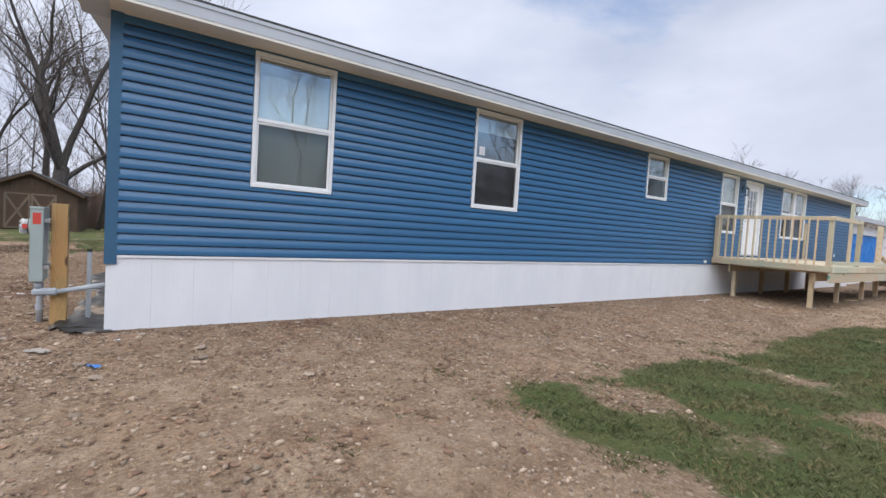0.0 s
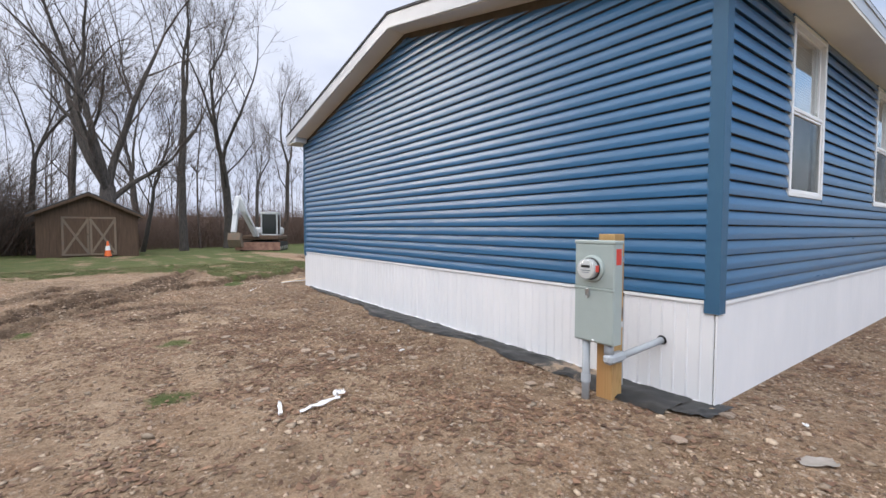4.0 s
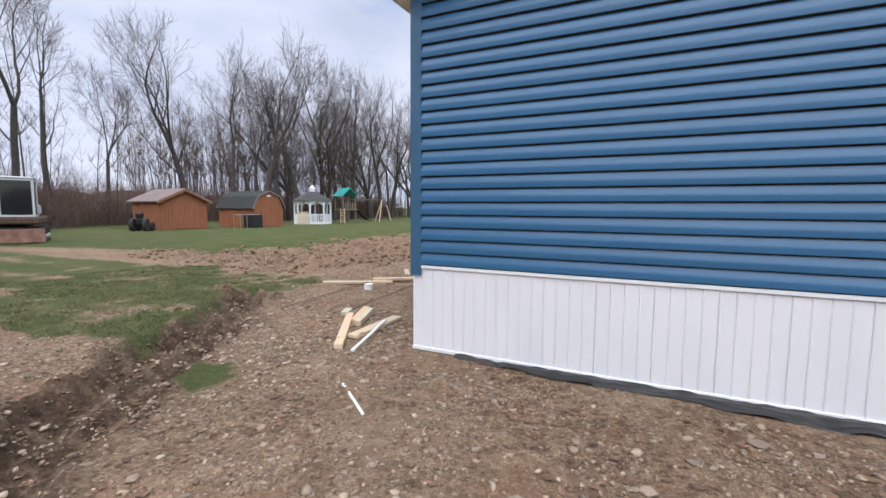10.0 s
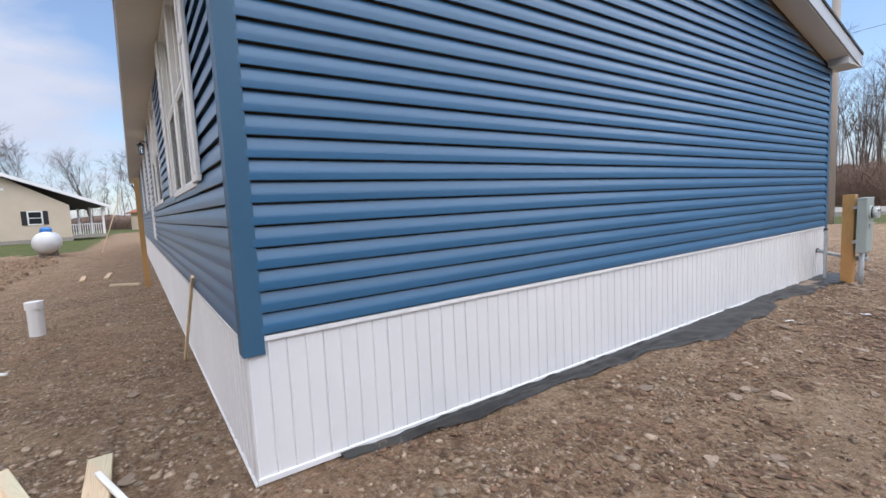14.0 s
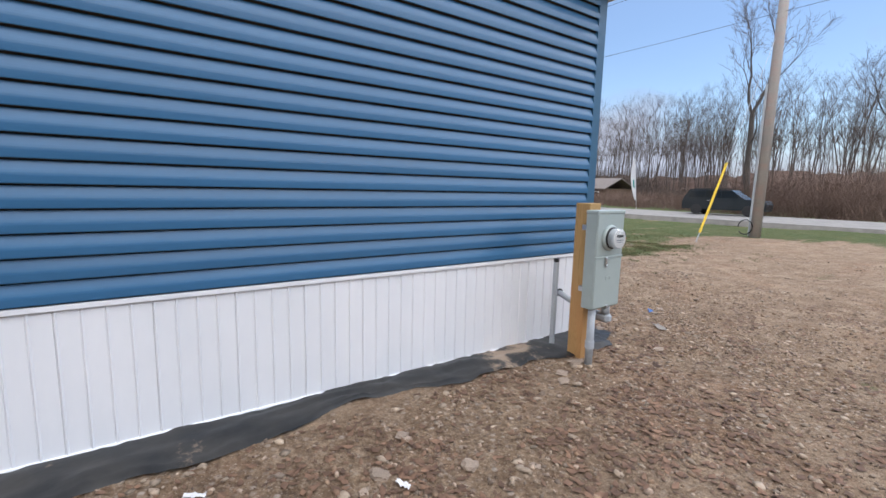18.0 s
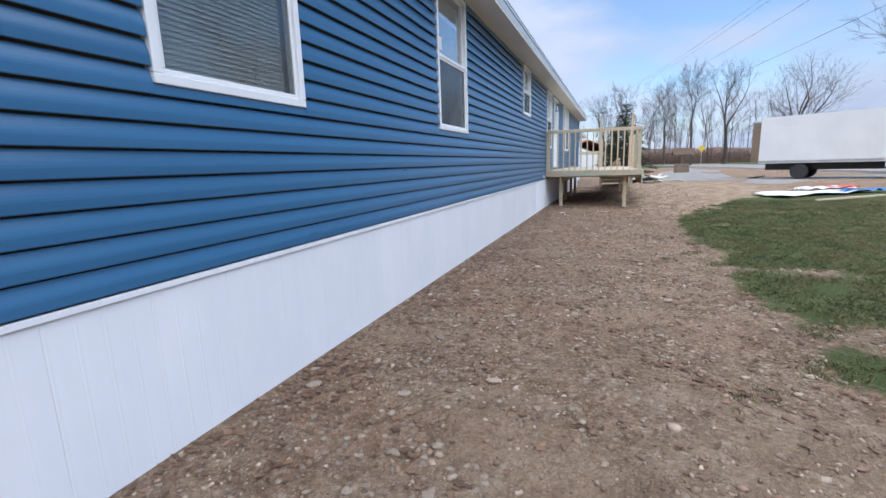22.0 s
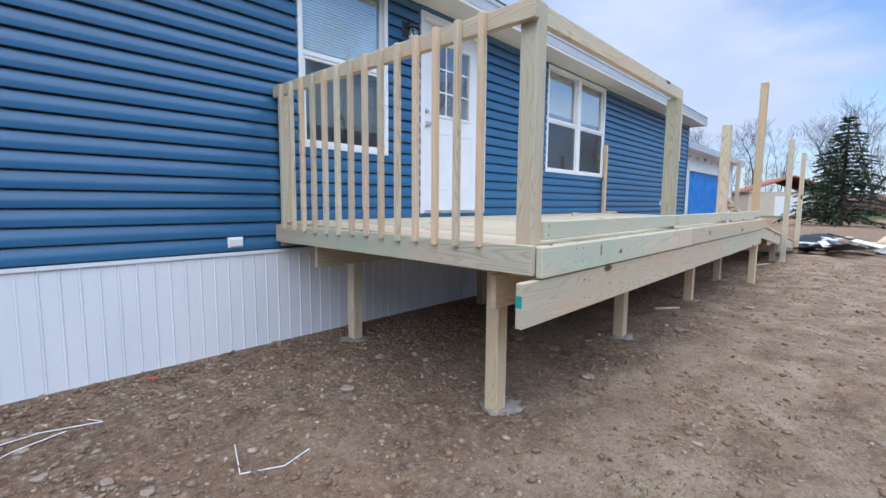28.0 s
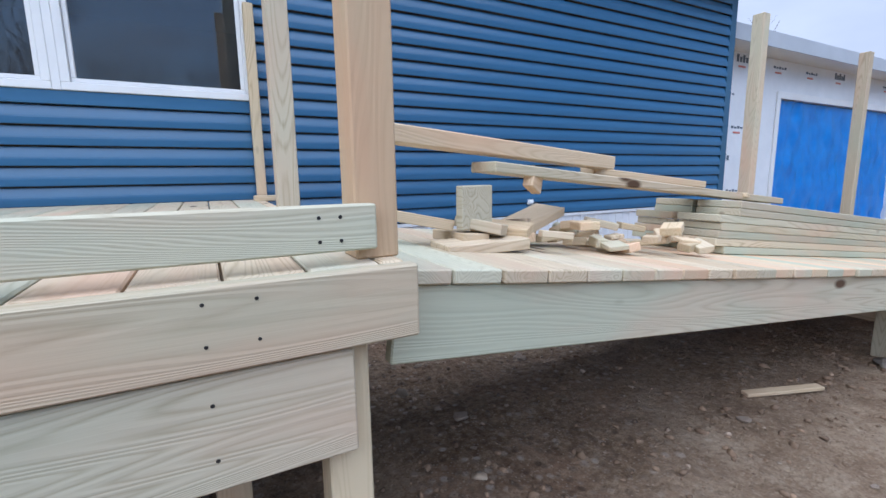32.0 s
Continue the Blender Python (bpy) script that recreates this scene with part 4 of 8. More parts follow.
def lawn(x, y):
    """How far the ground is grassed, 0 to 1."""
    n = 0.35 * wave(x, y, 3, 3.0) + 0.2 * wave(x, y, 4, 0.9)
    # front lawn, with the driveway to one end and bare soil round the meter
    edge = 2.95 + 0.48 * np.maximum(x - 11.0, 0) + 0.10 * wave(x, y, 5, 1.6)
    front = soft(-y - edge, -0.3, 0.6) * soft(x - 1.9 - 0.14 * np.maximum(-y - 4.5, 0) + 0.5 * n, -0.5, 1.3) * np.clip(0.74 + 0.30 * wave(x, y, 7, 1.7) + 0.35 * soft(x, 4, 9), 0.2, 1) * (1 - soft(x + 0.55 * (y + 4), 14.5, 16.0))
    # lawn behind, beyond the dug strip
    back = soft(y + 0.14 * x - 17.5 - 0.55 * np.maximum(x, 0) * 0.3 + 2.2 * n, -0.5, 0.8) * soft(x - 7 + y * 0.12, -1, 1) * soft(y - 12.2 - 0.0 * x + n, 0, 1.2)
    back = np.maximum(back, soft(y - 26 + 2 * n, -1.5, 1.5))
    mid = soft(y - np.minimum(10.95 + 0.66 * np.maximum(x + 1.6, 0), 12.75 - 0.75 * soft(x, 1.1, 1.7)) - 0.4 * soft(-x, 2.2, 3.5) + 0.25 * n, -0.15, 0.35) * (1 - soft(x - 2.75 + 0.5 * n, -0.5, 0.5)) * np.clip(0.74 + 0.20 * wave(x, y, 6, 1.6), 0.45, 1) * (1 - soft(y - 24, 0, 4)) * (1 - dug(x, y))
    mid = mid * (1 - soft(-x + 0.5 * n, 0.9, 2.2) * (1 - soft(y + n, 13.6, 15.2)))
    for cx, cy, cr in ((-1.35, 10.05, 0.5), (-2.05, -0.75, 0.16), (-3.4, 2.6, 0.3), (-3.05, 4.55, 0.13), (-4.6, 6.0, 0.25)):
        mid = np.maximum(mid, 0.75 * soft(cr - np.hypot(x - cx, y - cy) + 0.35 * n, -0.25, 0.35))
    strip = soft(x - 27 + n, -1, 1) * soft(y - 12.0, -1.5, 0.5)
    west = soft(-x - 8.5 + 3 * n, -1, 2) * 0.85
    south = soft(-y - 13.0 + 1.5 * n, -1, 2) * soft(-x + 7.0 + n, 0, 2) * 0.9
    south = np.maximum(south, 0.62 * soft(-y - 6.6 + 1.2 * n, -0.6, 1.0) * soft(-x - 0.2 + n, -0.3, 0.8))
    front = front * (1 - 0.85 * soft(1.7 - np.hypot(x - 3.2, (y + 11.8) * 0.6) + 0.7 * n, -0.5, 0.8))
    far = soft(np.hypot(x - 8, y - 4) - 55, 0, 10)
    return np.clip(np.maximum.reduce([front, back, mid, strip, west, south, far]), 0, 1)


def dug(x, y):
    """The freshly dug, clodded strip behind the house."""
    return soft(x - 2.5 - 0.3 * wave(x, y, 8, 3), 0, 1.0) * soft(y - np.maximum(14.1 - 0.33 * (x - 1.0), 12.2) - 0.25 * wave(x, y, 9, 2), -0.5, 0.5) * (1 - soft(y - 19.5 - 0.16 * x, -2, 2)) * (1 - soft(x, 22, 26))


def trodden(x, y):
    """The smooth, trampled soil before the deck and along the way round the house."""
    a = soft(x, 10.6, 13.0) * (1 - soft(x, 24, 27)) * soft(-y - 1.9 + 0.5 * wave(x, y, 41, 1.5), -0.6, 0.8) * (1 - soft(-y, 6, 8))
    b = soft(wave(x, y, 42, 1.6), 0.15, 0.9) * 0.45
    off = np.hypot(np.maximum(-x, 0), np.maximum(-y, 0))
    c = 0.72 * soft(off + 0.55 * wave(x, y, 43, 1.4), 1.0, 2.5) * (1 - soft(x - 0.3 * wave(x, y, 44, 1.5), 2.0, 3.4)) * soft(x, -9.0, -6.0) * (1 - soft(y, 6.8, 8.6)) * np.clip(0.75 + 0.45 * wave(x, y, 45, 0.8), 0.2, 1)
    return np.clip(np.maximum.reduce([a, b * (x < 11), c]), 0, 1)


def height(x, y):
    x, y = np.asarray(x, float), np.asarray(y, float)
    z = 0.02 * wave(x, y, 11, 4.0) + 0.012 * wave(x, y, 12, 1.1) + 0.007 * wave(x, y, 13, 0.35) + 0.004 * wave(x, y, 17, 0.21)
    near = soft(np.hypot(np.maximum(np.maximum(-x, x - HL), 0), np.maximum(np.maximum(-y, y - HW), 0)), 0.1, 1.2)
    z = z * near
    z = z - 0.09 * soft(-y, 1.0, 3.0) * soft(x, 2, 6) * (1 - soft(x, 10, 14)) + 0.06 * soft(x, 14, 19) * soft(-y, 0.5, 2.5) * (1 - soft(x, 24, 30))
    r, _ = rut_depth(x, y)
    d = dug(x, y)
    z = z + r + d * (0.07 * wave(x, y, 14, 1.3) + 0.05 * wave(x, y, 15, 0.5) + 0.02)
    far = soft(np.hypot(x - 8, y - 4), 30, 90)
    z = z - 0.3 * soft(y, 20, 40) + 0.25 * far * wave(x, y, 16, 40)
    return z - 0.0


GX, GY = spaced(-7.0, 24.0, 0.07, 1800.0), spaced(-5.0, 16.0, 0.07, 1800.0)
gx, gy = np.meshgrid(GX, GY, indexing="ij")
gz = height(gx, gy)
inside = (gx > 0.15) & (gx < HL - 0.15) & (gy > 0.15) & (gy < HW - 0.15)
nx, ny = gx.shape
idx = np.arange(nx * ny).reshape(nx, ny)
quads = np.stack([idx[:-1, :-1], idx[1:, :-1], idx[1:, 1:], idx[:-1, 1:]], -1).reshape(-1, 4)
gme = bpy.data.meshes.new("ground")
gme.vertices.add(nx * ny)
gme.vertices.foreach_set("co", np.stack([gx, gy, gz], -1).astype(np.float32).ravel())
gme.loops.add(quads.size)
gme.loops.foreach_set("vertex_index", quads.astype(np.int32).ravel())
gme.polygons.add(len(quads))
gme.polygons.foreach_set("loop_start", np.arange(0, quads.size, 4, dtype=np.int32))
gme.update(calc_edges=True)
for nm, val in (("grass", lawn(gx, gy)), ("trodden", trodden(gx, gy)), ("mud_shade", np.clip(np.maximum(rut_depth(gx, gy)[1], 0.25 * dug(gx, gy)), 0, 1))):
    at = gme.attributes.new(nm, "FLOAT", "POINT")
    at.data.foreach_set("value", val.astype(np.float32).ravel())
gme.shade_smooth()


def ground_material():
    m, t, b = nodes_of("soil_and_turf", 0.95, 0.0, 0.2)
    n, l = t.nodes.new, t.links.new
    pos = n("ShaderNodeNewGeometry").outputs["Position"]

    def noise(scale, detail=6.0, rough=0.6):
        x = n("ShaderNodeTexNoise")
        x.inputs["Scale"].default_value, x.inputs["Detail"].default_value, x.inputs["Roughness"].default_value = scale, detail, rough
        l(pos, x.inputs["Vector"])
        return x.outputs["Fac"]

    def ramp(src, stops):
        r = n("ShaderNodeValToRGB")
        e = r.color_ramp.elements
        while len(e) < len(stops):
            e.new(0.5)
        for el, (p, c) in zip(e, stops):
            el.position, el.color = p, (*c, 1)
        l(src, r.inputs[0])
        return r.outputs[0]

    def mix(f, a, c):
        x = n("ShaderNodeMix")
        x.data_type = "RGBA"
        l(f, x.inputs["Factor"])
        l(a, x.inputs["A"])
        l(c, x.inputs["B"])
        return x.outputs["Result"]

    def cells(scale):
        v = n("ShaderNodeTexVoronoi")
        v.inputs["Scale"].default_value = scale
        l(pos, v.inputs["Vector"])
        sp = n("ShaderNodeSeparateColor")
        l(v.outputs["Color"], sp.inputs[0])
        return v.outputs["Distance"], sp.outputs[0]

    soil = ramp(noise(1.3, 12.0, 0.74), [(0.34, (0.085, 0.046, 0.025)), (0.48, (0.225, 0.145, 0.086)), (0.66, (0.44, 0.318, 0.205))])
    crumb = ramp(noise(9.0, 8.0, 0.72), [(0.36, (0.060, 0.036, 0.022)), (0.48, (0.215, 0.142, 0.090)), (0.62, (0.46, 0.345, 0.240))])
    grit = ramp(noise(30.0, 5.0, 0.7), [(0.40, (0.036, 0.021, 0.012)), (0.52, (0.245, 0.168, 0.102)), (0.66, (0.60, 0.475, 0.335))])
    d1, c1 = cells(24.0)
    d2, c2 = cells(75.0)
    chips = ramp(c1, [(0.0, (0.075, 0.048, 0.032)), (0.45, (0.215, 0.155, 0.11)), (0.8, (0.36, 0.285, 0.22)), (1.0, (0.60, 0.52, 0.44))])
    fx = n("ShaderNodeMix")
    fx.data_type = "RGBA"
    fx.inputs["Factor"].default_value = 0.5
    l(soil, fx.inputs["A"])
    l(grit, fx.inputs["B"])
    cx = n("ShaderNodeMix")
    cx.data_type = "RGBA"
    cx.inputs["Factor"].default_value = 0.38
    l(fx.outputs["Result"], cx.inputs["A"])
    l(crumb, cx.inputs["B"])
    base = cx.outputs["Result"]
    # reddish clay showing in drifts
    clay_f = ramp(noise(0.75, 7.0, 0.7), [(0.50, (0, 0, 0)), (0.62, (0.55, 0.55, 0.55))])
    base = mix(clay_f, base, ramp(noise(6.0, 9.0, 0.75), [(0.34, (0.085, 0.040, 0.022)), (0.50, (0.27, 0.150, 0.088)), (0.66, (0.46, 0.30, 0.195))]))
    # stone chips lying in patches
    chip_f = n("ShaderNodeMath")
    chip_f.operation = "MULTIPLY"
    l(ramp(d1, [(0.25, (1, 1, 1)), (0.50, (0, 0, 0))]), chip_f.inputs[0])
    l(ramp(noise(1.7, 4.0), [(0.38, (0.15, 0.15, 0.15)), (0.60, (0.85, 0.85, 0.85))]), chip_f.inputs[1])
    base = mix(chip_f.outputs[0], base, chips)
    fine_f = n("ShaderNodeMath")
    fine_f.operation = "MULTIPLY"
    fine_f.inputs[1].default_value = 0.5
    l(ramp(d2, [(0.2, (1, 1, 1)), (0.48, (0, 0, 0))]), fine_f.inputs[0])
    base = mix(fine_f.outputs[0], base, ramp(c2, [(0.0, (0.06, 0.036, 0.022)), (0.5, (0.24, 0.17, 0.118)), (1.0, (0.56, 0.46, 0.365))]))
    tr_a = n("ShaderNodeAttribute")
    tr_a.attribute_name = "trodden"
    tread = mix(ramp(noise(38.0, 5.0, 0.75), [(0.42, (0, 0, 0)), (0.60, (0.55, 0.55, 0.55))]), ramp(noise(2.3, 14.0, 0.76), [(0.36, (0.125, 0.076, 0.045)), (0.48, (0.315, 0.222, 0.145)), (0.63, (0.52, 0.405, 0.285))]), ramp(noise(55.0, 3.0, 0.7), [(0.36, (0.10, 0.062, 0.038)), (0.50, (0.27, 0.19, 0.125)), (0.64, (0.58, 0.47, 0.35))]))
    base = mix(ramp(tr_a.outputs["Fac"], [(0.1, (0, 0, 0)), (0.9, (0.78, 0.78, 0.78))]), base, tread)
    mud_a = n("ShaderNodeAttribute")
    mud_a.attribute_name = "mud_shade"
    # dark wet soil colour, with the ruts' shade painted into it
    mud_shade = ramp(noise(7.0, 10.0, 0.76), [(0.34, (0.022, 0.014, 0.009)), (0.50, (0.080, 0.052, 0.034)), (0.66, (0.26, 0.185, 0.125))])
    base = mix(mud_a.outputs["Fac"], base, mud_shade)
    turf = ramp(noise(0.8, 10.0, 0.72), [(0.30, (0.19, 0.140, 0.080)), (0.42, (0.115, 0.104, 0.044)), (0.53, (0.064, 0.082, 0.027)), (0.75, (0.044, 0.073, 0.019))])
    turf2 = ramp(noise(48.0, 5.0, 0.7), [(0.33, (0.030, 0.040, 0.012)), (0.52, (0.085, 0.112, 0.035)), (0.7, (0.19, 0.185, 0.080))])
    tx = n("ShaderNodeMix")
    tx.data_type = "RGBA"
    tx.inputs["Factor"].default_value = 0.5
    l(turf, tx.inputs["A"])
    l(turf2, tx.inputs["B"])
    gr = n("ShaderNodeAttribute")
    gr.attribute_name = "grass"
    # ragged edge
    ad = n("ShaderNodeMath")
    ad.operation = "MULTIPLY_ADD"
    ad.inputs[1].default_value, ad.inputs[2].default_value = 1.6, -0.80
    l(noise(2.6, 10.0, 0.78), ad.inputs[0])
    sm = n("ShaderNodeMath")
    sm.operation = "ADD"
    l(ad.outputs[0], sm.inputs[0])
    l(gr.outputs["Fac"], sm.inputs[1])
    ms = n("ShaderNodeMapRange")
    ms.interpolation_type = "SMOOTHSTEP"
    ms.inputs["From Min"].default_value, ms.inputs["From Max"].default_value = 0.40, 0.70
    l(sm.outputs[0], ms.inputs["Value"])
    col = mix(ms.outputs[0], base, tx.outputs["Result"])
    l(col, b.inputs["Base Color"])
    bp, bp2, bp3 = n("ShaderNodeBump"), n("ShaderNodeBump"), n("ShaderNodeBump")
    bp.inputs["Strength"].default_value, bp.inputs["Distance"].default_value = 1.0, 0.045
    l(noise(14.0, 10.0, 0.72), bp.inputs["Height"])
    bp.inputs["Filter Width"].default_value = 0.1
    bp2.inputs["Strength"].default_value, bp2.inputs["Distance"].default_value, bp2.invert = 0.8, 0.012, True
    l(d1, bp2.inputs["Height"])
    bp3.inputs["Strength"].default_value, bp3.inputs["Distance"].default_value = 0.8, 0.010
    l(noise(80.0, 4.0, 0.7), bp3.inputs["Height"])
    l(bp.outputs[0], bp2.inputs["Normal"])
    l(bp2.outputs[0], bp3.inputs["Normal"])
    l(bp3.outputs[0], b.inputs["Normal"])
    return m


gme.materials.append(ground_material())
ground = tagged(new("ground", gme), "bare stony brown soil with worn winter lawn", "ground", kind="structure")


def gh(x, y):
    return float(height(np.array([x]), np.array([y]))[0])


# ---------------------------------------------------------------- scattered stones and clods


def quick_mesh(me, co, tri):
    me.vertices.add(len(co))
    me.vertices.foreach_set("co", np.asarray(co, np.float32).ravel())
    me.loops.add(tri.size)
    me.loops.foreach_set("vertex_index", np.asarray(tri, np.int32).ravel())
    me.polygons.add(len(tri))
    me.polygons.foreach_set("loop_start", np.arange(0, tri.size, tri.shape[1], dtype=np.int32))
    me.update(calc_edges=True)


def scatter_mesh(name, spots, sizes, seed, mat, label, category, flat=0.6, coarse=False):
    """Small lumps on the ground as one mesh."""
    rng = np.random.RandomState(seed)
    bm = bmesh.new()
    if coarse:
        bmesh.ops.create_cone(bm, cap_ends=True, segments=5, radius1=1.0, radius2=0.55, depth=1.2)
        bmesh.ops.triangulate(bm, faces=bm.faces[:])
    else:
        bmesh.ops.create_icosphere(bm, subdivisions=1, radius=1.0)
    bm.verts.index_update()
    base = np.array([v.co for v in bm.verts])
    tris = np.array([[v.index for v in f.verts] for f in bm.faces])
    bm.free()
    n = len(spots)
    lump = base[None] * (1 + 0.28 * rng.randn(n, len(base), 1)).clip(0.55, 1.6)
    ang = rng.uniform(0, math.tau, n)
    sx, sy, sz = sizes, sizes * rng.uniform(0.55, 0.95, n), sizes * rng.uniform(0.35, 0.75, n) * flat / 0.6
    p = lump * np.stack([sx, sy, sz], -1)[:, None]
    c, s = np.cos(ang)[:, None], np.sin(ang)[:, None]
    x, y = p[..., 0] * c - p[..., 1] * s, p[..., 0] * s + p[..., 1] * c
    zg = height(spots[:, 0], spots[:, 1])
    co = np.stack([x + spots[:, :1], y + spots[:, 1:2], p[..., 2] + (zg + sz * 0.25)[:, None]], -1).reshape(-1, 3)
    tr = (tris[None] + (np.arange(n) * len(base))[:, None, None]).reshape(-1, 3)
    me = bpy.data.meshes.new(name)
    quick_mesh(me, co, tr)
    me.materials.append(mat)
    return tagged(new(name, me), label, category, kind="stuff")


def outside_house(p, m=0.03):
    on_sheet = (p[:, 0] > -0.36) & (p[:, 0] < 0.1) & (p[:, 1] > 0.1) & (p[:, 1] < 6.6)
    return ~on_sheet & ~((p[:, 0] > -m) & (p[:, 0] < HL + m) & (p[:, 1] > -m) & (p[:, 1] < HW + m))


def bare_spots(n, x0, x1, y0, y1, seed, keep=None):
    rng = np.random.RandomState(seed)
    p = np.stack([rng.uniform(x0, x1, n), rng.uniform(y0, y1, n)], -1)
    ok = outside_house(p) & (lawn(p[:, 0], p[:, 1]) < 0.35 + 0.3 * rng.rand(n))
    if keep is not None:
        ok &= keep(p[:, 0], p[:, 1])
    return p[ok]


def clumped(p, seed, size=0.9, low=-0.3, high=0.9):
    """Thins spots out so that they lie in drifts, and on the trodden ground before the deck."""
    rng = np.random.RandomState(seed)
    p = p[(rng.rand(len(p)) > 0.8) | (p[:, 0] < 11.5) | (p[:, 1] > -1.6 - 0.3 * rng.randn(len(p)))]
    ok = rng.rand(len(p)) < 0.22 + 0.78 * soft(wave(p[:, 0], p[:, 1], seed, size), low, high)
    return p[ok & (rng.rand(len(p)) > 0.45 * trodden(p[:, 0], p[:, 1]))]


_r = np.random.RandomState(5)
_p = clumped(np.concatenate([bare_spots(60000, -5.5, 21, -4.6, 0.0, 21), bare_spots(60000, -5.5, 0.0, -2, 13.0, 22), bare_spots(18000, 0.0, 10.0, 8.9, 13.0, 23), bare_spots(12000, -3, 6.0, -9.0, -4.0, 27)]), 51)
scatter_mesh("gravel", _p, 0.005 + 0.013 * _r.rand(len(_p)) ** 1.8 + 0.010 * (_r.rand(len(_p)) > 0.92), 31, GRAVEL, "loose gravel bits strewn over the soil", "gravel", coarse=True)
_p = clumped(np.concatenate([bare_spots(8000, -5.0, 21, -4.2, 0.0, 61), bare_spots(6500, -5.0, 0.0, -1, 12.0, 62), bare_spots(3000, 0.0, 9.0, 8.9, 12.5, 63)]), 52, 1.0, 0.0, 1.0)
_p = np.concatenate([_p, bare_spots(1300, -1.7, 1.6, 8.95, 11.4, 64, lambda x, y: np.hypot(x + 0.1, y - 9.7) < 1.5 + 0.3 * wave(x, y, 65, 0.7))])
scatter_mesh("pebbles", _p, 0.010 + 0.030 * _r.rand(len(_p)) ** 2.6, 33, STONE_S, "flat tan pebbles lying about on the soil", "pebbles", flat=0.42)
_p = bare_spots(8000, 1.0, 22.0, 11.0, 20.0, 24, lambda x, y: dug(x, y) > 0.3)
scatter_mesh("soil_clods", _p, 0.02 + 0.05 * _r.rand(len(_p)) ** 2, 32, CLOD, "brown clods of freshly dug soil", "soil", flat=0.9)


_p = np.concatenate([bare_spots(4600, 10.8, 23.0, -2.6, -0.05, 25), bare_spots(2500, 11.0, 23.0, -4.5, -2.2, 26), bare_spots(2600, 11.0, 14.5, -3.4, -0.05, 126), bare_spots(1800, -6.5, 0.5, 7.0, 15.0, 28, lambda x, y: rut_depth(x, y)[1] > 0.10), bare_spots(4500, -4.5, 11.0, -3.2, -0.05, 29), bare_spots(6000, -5.0, -0.4, 1.0, 10.0, 30)])
scatter_mesh("soil_lumps", _p, 0.005 + 0.021 * _r.rand(len(_p)) ** 3.0, 34, CLOD, "dark crumbly lumps of soil", "soil", flat=0.6)


def leaf_mesh(name, spots, seed, label):
    """Curled dead leaves and chips, two triangles each."""
    rng = np.random.RandomState(seed)
    n = len(spots)
    a, l = rng.uniform(0, math.tau, n), 0.008 + 0.030 * rng.rand(n) ** 1.8
    w = l * rng.uniform(0.3, 0.7, n)
    z = height(spots[:, 0], spots[:, 1]) + 0.006
    c, s_ = np.cos(a), np.sin(a)
    pts = []
    for u, v, up_z in ((-1, 0, 0.3), (0, -1, 0.0), (1, 0, 0.5), (0, 1, 0.1)):
        pts.append(np.stack([spots[:, 0] + c * l * u - s_ * w * v, spots[:, 1] + s_ * l * u + c * w * v, z + l * up_z * rng.rand(n)], -1))
    co = np.stack(pts, 1).reshape(-1, 3)
    tri = (np.array([[0, 1, 2], [0, 2, 3]])[None] + (np.arange(n) * 4)[:, None, None]).reshape(-1, 3)
    me = bpy.data.meshes.new(name)
    quick_mesh(me, co, tri)
    me.materials.append(LEAF)
    return tagged(new(name, me), label, "leaves", kind="stuff")


_p = clumped(np.concatenate([bare_spots(26000, -5.0, 11.0, -4.0, 0.0, 81), bare_spots(34000, -5.0, 0.0, -1, 12.0, 82), bare_spots(5000, 0.0, 9.0, 8.9, 12.5, 83)]), 53, 1.1, 0.2, 1.0)
_p = np.concatenate([_p, bare_spots(15000, -4.4, -0.4, 0.2, 8.0, 85, lambda x, y: wave(x, y, 86, 0.9) > 0.3), bare_spots(5200, -0.3, 13.0, -0.9, -0.02, 87, lambda x, y: -y < 0.35 + 0.3 * wave(x, y, 88, 0.8))])
_d = np.concatenate([bare_spots(int(9000 * r * q), x - 1.6 * r, x + 1.6 * r, y - 1.6 * r, y + 1.6 * r, 90 + i, lambda u, v: np.hypot((u - x), (v - y)) < r * (1 + 0.55 * wave(u, v, 91 + i, 0.5)) * np.sqrt(np.random.RandomState(92 + i).rand(len(u)) * 1.2)) for i, (x, y, r, q) in enumerate(((-2.2, 4.65, 0.75, 1.3), (-3.4, 4.5, 0.55, 0.8), (-2.2, 2.8, 0.8, 1.0), (-3.35, 6.8, 0.6, 0.5), (-1.2, 3.2, 0.6, 0.7), (-1.6, 1.2, 0.7, 0.6)))])
leaf_mesh("leaf_litter", np.concatenate([_p, _d]), 84, "brown dead leaves and chips trodden into the soil")


